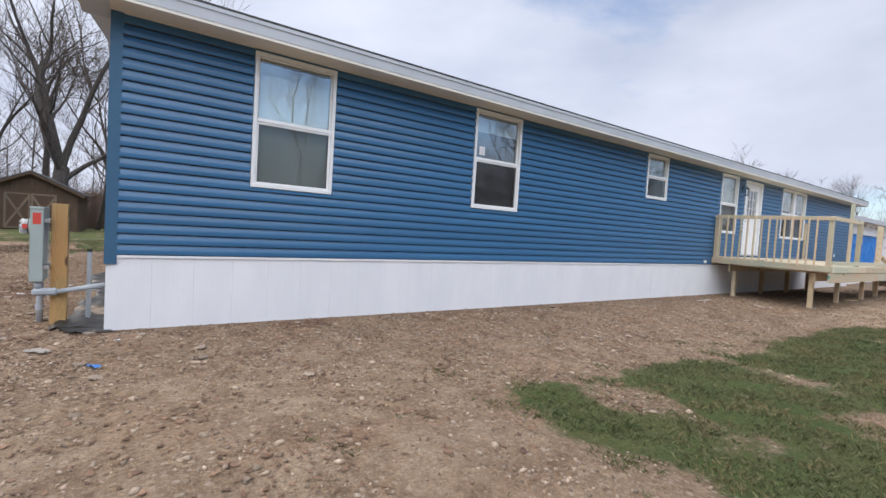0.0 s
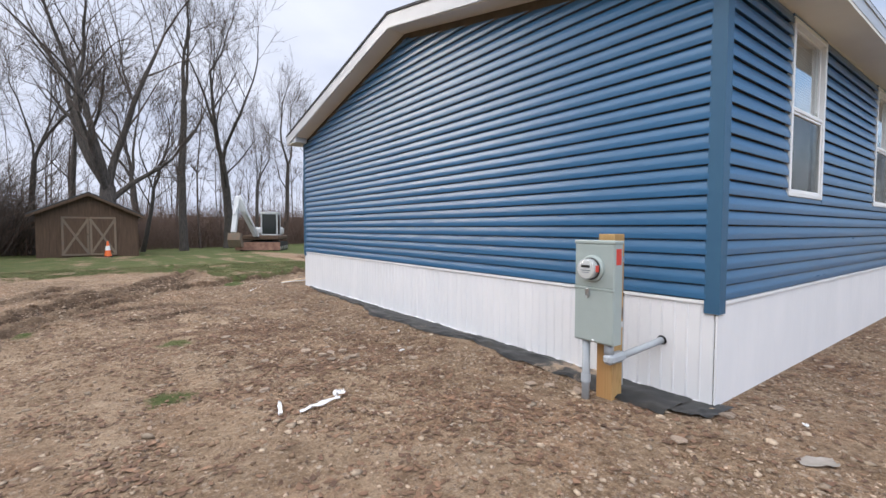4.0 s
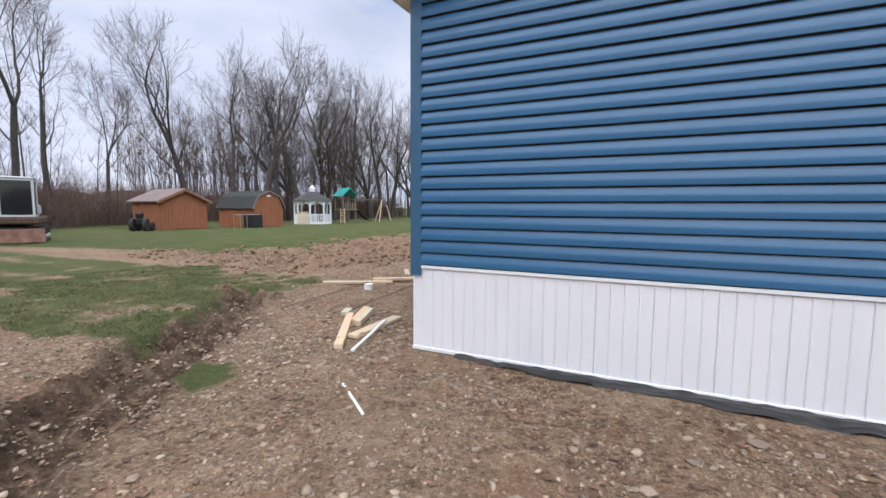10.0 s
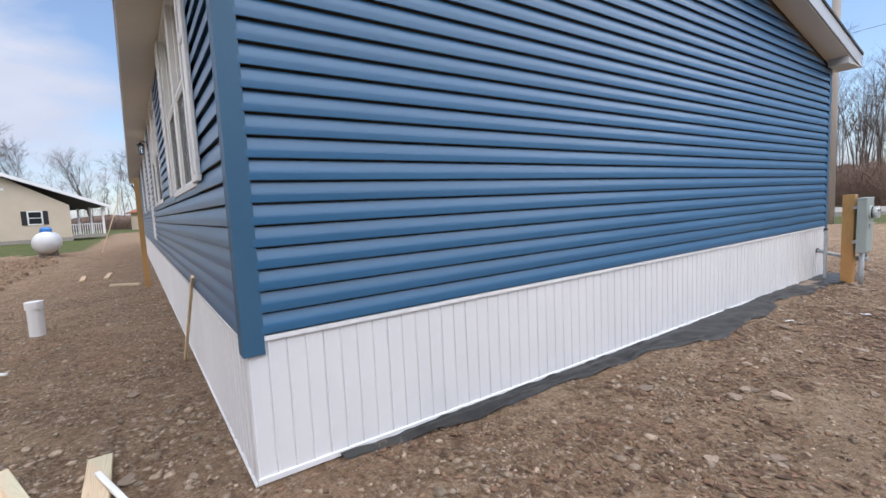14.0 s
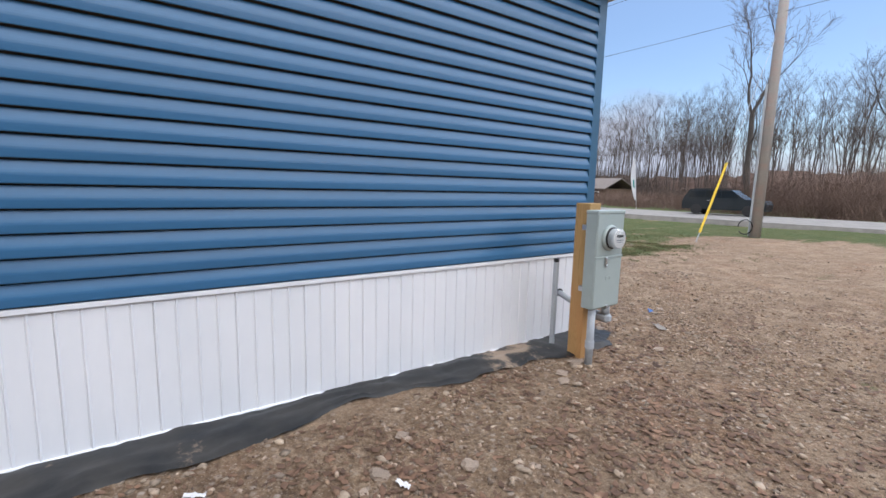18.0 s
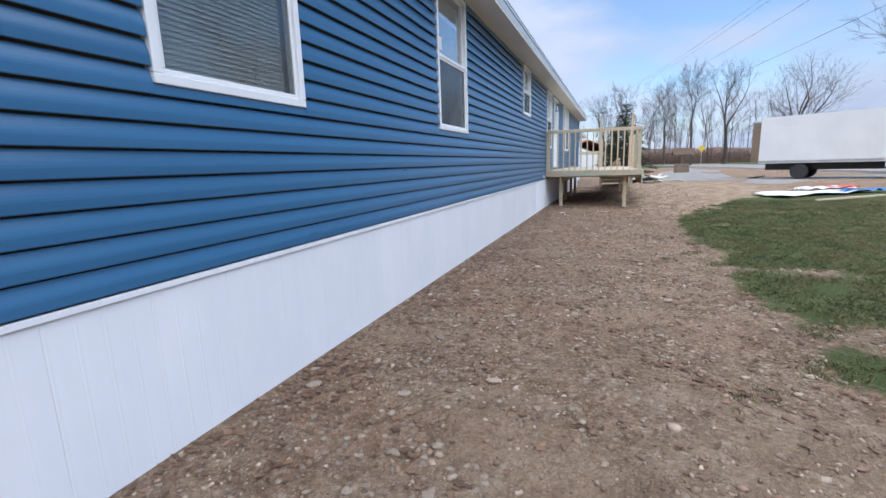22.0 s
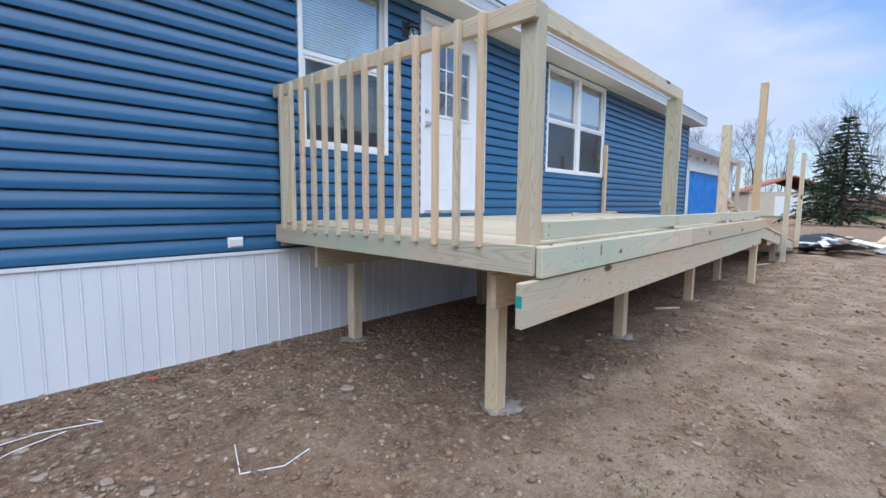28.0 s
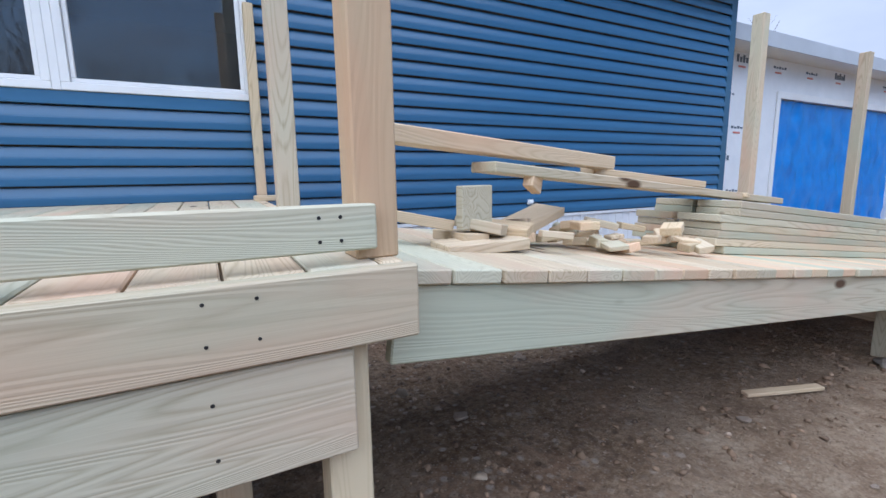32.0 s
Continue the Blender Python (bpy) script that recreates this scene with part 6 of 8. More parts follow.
part("face_text", box(-0.026, -0.021, -0.03, 0.03, 0.0825, 0.0835), INK, mt)
part("meter_tag", box(-0.02, 0.03, -0.0805, -0.0785, 0.03, 0.075), REDTAG, mt, "red seal tag")
part("riser_conduit", tube([(FX - 0.055, 0.095, -0.05), (FX - 0.055, 0.095, 0.475)], 0.031, 14), PVC, meter, "grey upright conduit", smooth=True)
part("coupling", tube([(FX - 0.055, 0.095, 0.13), (FX - 0.055, 0.095, 0.19)], 0.038, 14), PVC, meter)
part("stub_conduit", tube([(FX - 0.045, -0.10, 0.475), (FX - 0.045, -0.10, 0.39)], 0.036, 14), PVC, meter, "short grey conduit stub", smooth=True)
part("conduit_body", box(FX - 0.092, FX + 0.125, -0.150, -0.068, 0.315, 0.395, bevel=0.022), PVC, meter, "grey conduit access fitting")
part("cross_conduit", tube([(FX + 0.12, -0.115, 0.355), (0.49, -0.215, 0.445)], 0.028, 14), PVC, meter, "grey conduit into the skirting", smooth=True)
# panel is not cut; a black disc stands in for the hole's dark gap
part("conduit_collar", tube([(0.438, -0.206, 0.436), (0.446, -0.207, 0.438)], 0.04, 14), BLACKM, meter, "black disc for the dark hole round the conduit")
part("upright_pipe", tube([(0.27, 0.06, -0.05), (0.27, 0.06, 0.78)], 0.024, 10), PVC, meter, "grey upright pipe behind the post")
part("pipe_mouth", tube([(0.27, 0.06, 0.781), (0.272, 0.062, 0.81)], 0.024, 10), BLACKM, meter, "black taped pipe mouth")

# ---------------------------------------------------------------- black plastic sheet along the skirting
bm = bmesh.new()
NP = 150
rows = []
for i in range(NP + 1):
    y = 0.15 + 8.35 * i / NP
    # the free edge wanders; the sheet thins out towards the far corner
    reach = 0.50 + 0.12 * math.sin(y * 1.7 + 0.6) + 0.07 * math.sin(y * 4.3) + 0.03 * math.sin(y * 11)
    reach *= 0.70
    reach *= 1 - 0.80 * max(0.0, (y - 4.8) / 3.7)
    row = []
    for k in range(13):
        u = k / 12
        x = -0.005 - u * reach
        z = gh(x, y) + 0.030 - 0.012 * (1 - u) ** 2 + 0.014 * noise.noise((y * 2.1, u * 3.0, 1.0)) + 0.030 * noise.noise((y * 6.0, u * 2.2, 4.0)) * (0.1 + u) + 0.012 * noise.noise((y * 13.0, u * 5.0, 7.0)) - 0.02 * (u > 0.95)
        row.append(bm.verts.new((x, y, z)))
    rows.append(row)
for a, b in zip(rows, rows[1:]):
    for k in range(12):
        bm.faces.new((a[k], b[k], b[k + 1], a[k + 1]))
tagged(part("plastic_sheet", bm, BLACKP, smooth=True), "crumpled black plastic sheet along the skirting foot", "plastic sheet")
# a tongue of it round the corner by the meter
bm = bmesh.new()
rows = [[bm.verts.new((-0.02 - 0.38 * (k / 8) + 0.12 * (i / 10), 0.16 - 0.26 * i / 10, gh(-0.2, 0.1) + 0.012 + 0.022 * noise.noise((i * 0.5, k * 0.5, 9.0)) * (k / 8) + 0.012 * (k / 8))) for k in range(9)] for i in range(11)]
for a, b in zip(rows, rows[1:]):
    for k in range(8):
        bm.faces.new((a[k], a[k + 1], b[k + 1], b[k]))
tagged(part("plastic_sheet", bm, BLACKP, smooth=True), "black plastic flap beside the meter post", "plastic sheet")

# ---------------------------------------------------------------- single stones, litter and boards on the ground
STONES = []
for s in range(6):
    bm = bmesh.new()
    bmesh.ops.create_icosphere(bm, subdivisions=2, radius=1.0)
    for v in bm.verts:
        v.co *= 1 + 0.55 * noise.noise(v.co * 1.3 + Vector((s * 7.0, 0, 0)))
        v.co.z = max(-0.35, min(0.34, v.co.z * 0.62)) + 0.06 * noise.noise(v.co * 2.5)
    STONES.append(mesh_of(bm, "stone", STONE, False))


def stone(x, y, r):
    ob = part("stone", STONES[rnd.randrange(6)], None, at=pose(x, y, gh(x, y) + r * 0.22, 0, 0, rnd.uniform(0, 360)) @ Matrix.Diagonal((r, r * rnd.uniform(0.6, 0.95), r * rnd.uniform(0.55, 0.9), 1)))
    tagged(ob, "rounded tan field stone lying on the soil", "stone", "field stones")


for x, y, r in ((-0.12, -0.14, 0.06), (-0.56, 0.80, 0.075), (-0.75, 1.175, 0.055), (-0.76, -0.105, 0.055), (0.02, -1.54, 0.05), (-0.635, 1.06, 0.05), (-0.09, -1.23, 0.05), (0.04, -1.56, 0.05), (-1.63, 2.84, 0.06), (-1.36, 3.19, 0.05), (-1.17, 2.4, 0.05), (-1.62, 3.16, 0.06), (-1.08, 5.97, 0.06), (-1.3, 5.8, 0.07), (-0.84, 4.26, 0.05), (0.8, -0.95, 0.055), (1.45, -2.3, 0.05), (0.8, -1.28, 0.06), (0.33, -0.3, 0.045), (6.51, -0.32, 0.06), (5.89, -0.6, 0.05), (9.47, -2.05, 0.05), (7.5, -2.4, 0.05), (15.59, -2.46, 0.06)):
    stone(x, y, r)
for k in range(240):
    if k < 90:
        x, y = rnd.uniform(-2.9, -0.55), rnd.uniform(2.0, 7.0)
    elif k < 140:
        x, y = rnd.uniform(-0.8, 2.0), rnd.uniform(9.2, 11.2)
    elif k < 200:
        x, y = rnd.uniform(0.2, 12.0), -rnd.uniform(0.12, 2.6)
    else:
        x, y = rnd.uniform(12.5, 21.0), -rnd.uniform(0.3, 4.2)
    stone(x, y, rnd.uniform(0.018, 0.048) * (1.25 if k < 60 else 1.0))


def litter(name, x, y, l, w, mat, label, category, rz_=0.0, h=0.03):
    bm = bmesh.new()
    n = 8
    vs = [[bm.verts.new((l * (i / n - 0.5), w * (k / n - 0.5) * (0.7 + 0.5 * noise.noise((i * 0.6 + x, y, 3.0))), h * (0.35 + 0.9 * abs(noise.noise((i * 0.55 + x * 3, k * 0.55 + y, 0.5)))))) for k in range(n + 1)] for i in range(n + 1)]
    for a, b in zip(vs, vs[1:]):
        for k in range(n):
            bm.faces.new((a[k], a[k + 1], b[k + 1], b[k]))
    tagged(part(name, bm, mat, at=pose(x, y, gh(x, y), 0, 0, rz_), smooth=True), label, category)


PUDDLE, _t, _b = nodes_of("standing_water", 0.03)
_b.inputs["Base Color"].default_value = (0.045, 0.034, 0.025, 1)
for x, y, a, l in ((-4.62, 8.1, 52, 0.42), (-3.95, 9.25, 55, 0.22)):
    bm = bmesh.new()
    bm.faces.new([bm.verts.new((l * math.cos(k * math.tau / 28) * (1 + 0.2 * math.sin(3 * k + x)), 0.30 * l * math.sin(k * math.tau / 28) * (1 + 0.2 * math.sin(2 * k + y)), 0.0)) for k in range(28)])
    tagged(part("puddle", bm, PUDDLE, at=pose(x, y, gh(x, y) + 0.035, 0, 0, a)), "shallow puddle of muddy water in a wheel rut", "puddle", "rut puddles")
litter("plastic_scrap", -2.42, 1.74, 0.36, 0.05, PAPER, "torn white plastic film lying on the soil", "litter", 20, 0.05)
litter("plastic_scrap", -2.70, 1.80, 0.24, 0.04, PAPER, "torn white plastic film lying on the soil", "litter", 75, 0.05)
litter("plastic_scrap", -2.22, 1.86, 0.09, 0.07, PAPER, "crumpled white plastic bag on the soil", "litter", 10, 0.08)
litter("paper_scrap", -0.65, 3.58, 0.10, 0.05, PAPER, "white paper scrap on the soil", "litter", 60)
litter("paper_scrap", -1.1, 2.75, 0.09, 0.04, PAPER, "white paper scrap on the soil", "litter", 20)
litter("paper_scrap", 0.13, -0.52, 0.06, 0.03, PAPER, "white paper scrap on the soil", "litter", 40)
litter("plastic_scrap", -0.43, -0.72, 0.21, 0.12, CARDGREY, "torn grey cardboard scrap on the soil", "litter", 140, 0.03)
litter("plastic_scrap", 0.0, -1.30, 0.13, 0.06, BLUEP, "blue and clear plastic wrapper on the soil", "litter", 125, 0.04)
litter("plastic_scrap", 11.9, -0.22, 0.05, 0.03, REDTAG, "small red plastic scrap by the skirting", "litter", 0)
for pts in ([(11.05, -0.62), (11.3, -0.60), (11.55, -0.72), (11.5, -0.60)], [(11.0, -0.85), (11.2, -0.72), (11.4, -0.70)], [(11.95, -1.45), (11.88, -1.68), (12.05, -1.76), (12.2, -1.72)]):
    tagged(part("bent_wire", tube([(x, y, gh(x, y) + 0.010) for x, y in pts], 0.0028, 5), WHITE), "bent white plastic-coated wire on the soil", "wire")


def ground_board(name, x0, y0, x1, y1, w, t, mat, label, lift=0.0, group=""):
    a, b = (x0, y0, gh(x0, y0) + t / 2 + 0.004 + lift), (x1, y1, gh(x1, y1) + t / 2 + 0.004 + lift)
    tagged(board(name, a, b, w, t, mat), label, "lumber", group)


G = "offcuts on the ground"
ground_board("plank", 0.70, 10.24, -0.36, 9.56, 0.085, 0.045, PINE_W, "short sawn pine stud on the gravel", 0.0, G)
ground_board("plank", 0.84, 9.66, -0.02, 9.66, 0.12, 0.038, PINE, "short sawn pine plank on the gravel", 0.0, G)
ground_board("plank", 0.98, 10.20, 0.45, 10.00, 0.075, 0.07, PINE_W, "two-ply pine block on the gravel", 0.0, G)
ground_board("plank", 0.95, 10.11, 0.42, 9.92, 0.07, 0.065, PINE, "two-ply pine block on the gravel", 0.0, G)
ground_board("plank", 0.83, 10.36, 0.66, 10.30, 0.09, 0.05, PINE_G, "pine block with a yellow tag", 0.0, G)
ground_board("trim_strip", 0.60, 9.66, -0.46, 9.32, 0.03, 0.02, WHITE, "narrow white vinyl trim strip", 0.042, G)
ground_board("plank", 2.34, 12.10, 3.0, 11.10, 0.11, 0.04, PINE, "long pine plank on the soil", 0.0, G)
ground_board("plank", 2.9, 11.45, 3.4, 10.75, 0.11, 0.04, PINE_W, "long pine plank on the soil", 0.03, G)
ground_board("plank", 4.38, 11.65, 3.75, 11.24, 0.09, 0.04, PINE, "pine offcut on the soil", 0.0, G)
ground_board("plank", 4.1, 11.2, 3.5, 10.85, 0.06, 0.04, PINE_W, "pine offcut on the soil", 0.0, G)
ground_board("trim_strip", 3.85, 11.05, 3.4, 10.5, 0.04, 0.02, WHITE, "white trim offcut on the soil", 0.0, G)
ground_board("plank", 11.3, 10.5, 12.6, 10.55, 0.1, 0.05, PINE_W, "short pine block on bare soil", 0.0, G)
ground_board("plank", 11.4, 10.05, 12.7, 10.0, 0.1, 0.05, PINE_W, "short pine block on bare soil", 0.0, G)
ground_board("plank", 9.6, 9.35, 9.9, 9.9, 0.1, 0.05, PINE, "short pine block by the skirting", 0.0, G)
ground_board("rod", 3.3, 10.70, 0.4, 10.38, 0.012, 0.012, OLDWOOD, "thin rusty stake on the soil", 0.0, G)
ground_board("rod", 3.4, 11.46, 0.66, 11.34, 0.012, 0.012, OLDWOOD, "thin rusty stake on the soil", 0.0, G)
ground_board("trim_strip", -1.05, 8.95, -1.35, 8.55, 0.02, 0.012, WHITE, "short white strip on the gravel", 0.0, G)
ground_board("plank", 16.3, -2.0, 16.5, -2.2, 0.03, 0.02, PINE_W, "pine splinter on the soil", 0.0, G)
ground_board("plank", 21.2, -2.2, 21.6, -2.35, 0.05, 0.02, PINE_W, "pine splinter under the ramp", 0.0, G)
tagged(board("stick", (2.75, 9.06, gh(2.75, 9.06)), (2.0, 8.985, 0.93), 0.04, 0.025, PINE_A, None, up=(0, 1, 0)), "weathered stake leaning on the skirting", "stake")
tagged(board("post", (9.13, 9.22, -0.05), (9.13, 9.22, 2.35), 0.12, 0.10, POSTWOOD, None, up=(0, 1, 0)), "upright timber post set beside the house", "post")
tagged(board("pole_stick", (24.5, 10.7, 0.0), (25.4, 9.7, 2.9), 0.06, 0.04, PINE_W, None, up=(0, 1, 0)), "long pine stake leaning at an angle", "stake")
tagged(part("drain_pipe", lathe([(0.085, -0.05), (0.085, 0.36), (0.098, 0.365), (0.098, 0.46), (0.07, 0.465)], 18, at=(5.3, 10.52, 0)), WHITE, smooth=False), "white capped drain pipe standing in the soil", "pipe")
tagged(part("tape_roll", lathe([(0.075, 0.0), (0.075, 0.09), (0.05, 0.092)], 18, at=(2.31, 11.12, gh(2.31, 11.12))), WHITE), "white plastic pipe cap on the soil", "pipe cap")
bm = bmesh.new()
vs = [[bm.verts.new((-0.9 + 1.8 * i / 6, -0.45 + 0.9 * k / 4, 0.06 + 0.16 * abs(math.sin(i * 0.9 + 0.3)) * (0.5 + 0.5 * k / 4))) for k in range(5)] for i in range(7)]
for a, b in zip(vs, vs[1:]):
    for k in range(4):
        bm.faces.new((a[k], a[k + 1], b[k + 1], b[k]))
tagged(part("cardboard", bm, CARTON, at=pose(10.95, 13.42, gh(10.95, 13.42), 0, 0, 35)), "folded sheet of brown cardboard on the dug soil", "cardboard")

# ---------------------------------------------------------------- debris by the driveway
for k in range(26):
    x, y = 25.2 + rnd.uniform(-1.2, 1.4), -3.4 + rnd.uniform(-0.7, 0.9)
    l = rnd.uniform(0.5, 2.2)
    m = rnd.choice((PINE_W, PINE_G, WHITE, WHITE, BLACKP))
    me = board_mesh(round(l, 1), 0.16 if m is not BLACKP else 0.5, 0.03, m)
    tagged(part("debris_board", me, None, at=pose(x, y, gh(x, y) + rnd.uniform(0.02, 0.3), rnd.uniform(-15, 15), rnd.uniform(-10, 10), rnd.uniform(-40, 60))), "scrap board in the heap by the drive", "debris", "heap of building scrap")
for x, y, l, w, m, lb in ((16.8, -7.6, 3.6, 1.5, PAPER, "sheet of white plastic film on the drive edge"), (18.2, -8.2, 2.0, 0.9, PAPER, "sheet of white plastic film on the drive edge"), (18.6, -8.8, 1.4, 0.5, REDTAG, "red packaging scrap on the drive edge"), (17.2, -8.9, 1.5, 0.4, BLUEP, "blue packaging scrap on the drive edge")):
    litter("plastic_scrap", x, y, l, w, m, lb, "litter", -62, 0.18)
ground_board("plank", 14.9, -7.0, 16.0, -8.9, 0.1, 0.05, PINE, "long timber at the lawn edge")
ground_board("plank", 26.0, -5.2, 30.0, -4.6, 0.12, 0.06, PINE, "long timber on the drive")

# ---------------------------------------------------------------- bare trees


def segs_mesh(segs, sides, name, mat):
    """Tapered limbs from rows of start, end and two radii, as one mesh."""
    a = np.array([s[0] for s in segs])
    b = np.array([s[1] for s in segs])
    ra, rb = np.array([s[2] for s in segs]), np.array([s[3] for s in segs])
    d = b - a
    d /= np.linalg.norm(d, axis=1, keepdims=True) + 1e-9
    ref = np.where(np.abs(d[:, 2:3]) > 0.9, np.array([[1.0, 0, 0]]), np.array([[0, 0, 1.0]]))
    u = np.cross(d, ref)
    u /= np.linalg.norm(u, axis=1, keepdims=True) + 1e-9
    v = np.cross(d, u)
    ang = np.arange(sides) * math.tau / sides
    off = np.cos(ang)[None, :, None] * u[:, None] + np.sin(ang)[None, :, None] * v[:, None]
    co = np.concatenate([a[:, None] + off * ra[:, None, None], b[:, None] + off * rb[:, None, None]], 1).reshape(-1, 3)
    k = np.arange(sides)
    quad = np.stack([k, (k + 1) % sides, sides + (k + 1) % sides, sides + k], -1)
    f = (quad[None] + (np.arange(len(segs)) * 2 * sides)[:, None, None]).reshape(-1, 4)
    me = bpy.data.meshes.new(name)
    quick_mesh(me, co, f)
    me.materials.append(mat)
    me.shade_smooth()
    return me


def limb(rng, out, p, d, length, r, r_end, n, wander, lift):
    """A crooked limb of n pieces; gives its joints as place, direction and radius."""
    joints = []
    for i in range(n):
        d = d + np.array([rng.gauss(0, wander), rng.gauss(0, wander), rng.gauss(lift, wander * 0.5)])
        d = d / np.linalg.norm(d)
        q = p + d * length / n
        r2 = r + (r_end - r) / (n - i)
        out.append((p, q, r, r2))
        joints.append((q, d, r2))
        p, r = q, r2
    return joints


def turned(rng, d, lean, up=0.0):
    """A direction that leans away from d by about lean radians."""
    side = np.cross(d, np.array([rng.gauss(0, 1), rng.gauss(0, 1), rng.gauss(0, 1)]))
    side = side / (np.linalg.norm(side) + 1e-6)
    e = d * math.cos(lean) + side * math.sin(lean) + np.array([0, 0, up])
    return e / np.linalg.norm(e)


def branch(rng, segs, twigs, p, d, length, r, depth):
    """A bough that forks into ever finer boughs and ends in sprays of twigs."""
    joints = limb(rng, segs if depth < 2 else twigs, p, d, length, r, r * 0.42, 5 if depth < 2 else 3, 0.12 if depth < 2 else 0.18, 0.05)
    if depth == 3:
        for q, e, rr in joints:
            f = turned(rng, e, rng.uniform(0.3, 0.8), 0.12)
            twigs.append((q, q + f * length * rng.uniform(0.4, 0.8), 0.0075, 0.004))
        return
    for i, (q, e, rr) in enumerate(joints):
        if i == 0 and depth < 2:
            continue
        for _ in range(2 if depth == 1 and i == 2 else 1):
            branch(rng, segs, twigs, q, turned(rng, e, rng.uniform(0.45, 0.95), 0.16), length * rng.uniform(0.42, 0.66), max(rr * rng.uniform(0.42, 0.58), 0.009), depth + 1)
    q, e, rr = joints[-1]
    branch(rng, segs, twigs, q, turned(rng, e, rng.uniform(0.1, 0.35), 0.1), length * 0.55, max(rr, 0.010), depth + 1)


def whole_tree(seed, tall, rad, bole, leaders, open_):
    """A bole up to a share of the height, then leaders that climb and spread."""
    rng, segs, twigs = random.Random(seed), [], []
    segs.append((np.array([0, 0, -0.3]), np.array([0, 0, 0.5]), rad * 1.5, rad * 1.08))
    joints = limb(rng, segs, np.array([0, 0, 0.5]), np.array([0.03, 0.02, 1.0]), tall * bole, rad * 1.08, rad * 0.78, 6, 0.045, 0.03)
    for q, e, rr in joints[3:-1]:
        if rng.random() < 0.7:
            branch(rng, segs, twigs, q, turned(rng, e, rng.uniform(0.7, 1.0), 0.2), tall * rng.uniform(0.16, 0.26), rr * rng.uniform(0.28, 0.42), 1)
    q, e, rr = joints[-1]
    turn0 = rng.uniform(0, math.tau)
    for k in range(leaders):
        a, o = turn0 + k * math.tau / leaders + rng.gauss(0, 0.3), open_ * rng.uniform(0.35, 1.15)
        d = e + np.array([math.cos(a) * o, math.sin(a) * o, 0.0])
        branch(rng, segs, twigs, q, d / np.linalg.norm(d), tall * (1 - bole) * rng.uniform(0.50, 0.66), rr * (0.74 if k == 0 else rng.uniform(0.48, 0.64)), 0 if k < 3 else 1)
    return segs_mesh(segs, 7, "trunk", BARK), segs_mesh(twigs, 3, "crown", TWIG)


PROTO = [whole_tree(40 + k, *v) for k, v in enumerate(((13.2, 0.24, 0.34, 3, 0.42), (12.0, 0.17, 0.46, 2, 0.26), (10.2, 0.14, 0.40, 3, 0.34), (14.4, 0.19, 0.52, 2, 0.22), (8.4, 0.10, 0.32, 3, 0.38), (11.2, 0.30, 0.17, 4, 0.62), (7.6, 0.16, 0.18, 5, 0.66)))]


def bare_tree(x, y, kind, size=1.0, turn=0.0, lean=0.0, label="tall leafless grey-barked tree at the wood's edge"):
    t = thing("bare_tree", label, "tree", pose(x, y, gh(x, y) - 0.05, lean, 0, turn) @ Matrix.Diagonal((size, size, size, 1)), "leafless trees")
    part("trunk", PROTO[kind][0], None, t, "grey ridged trunk and limbs")
    part("crown", PROTO[kind][1], None, t, "bare twigs")
    return t


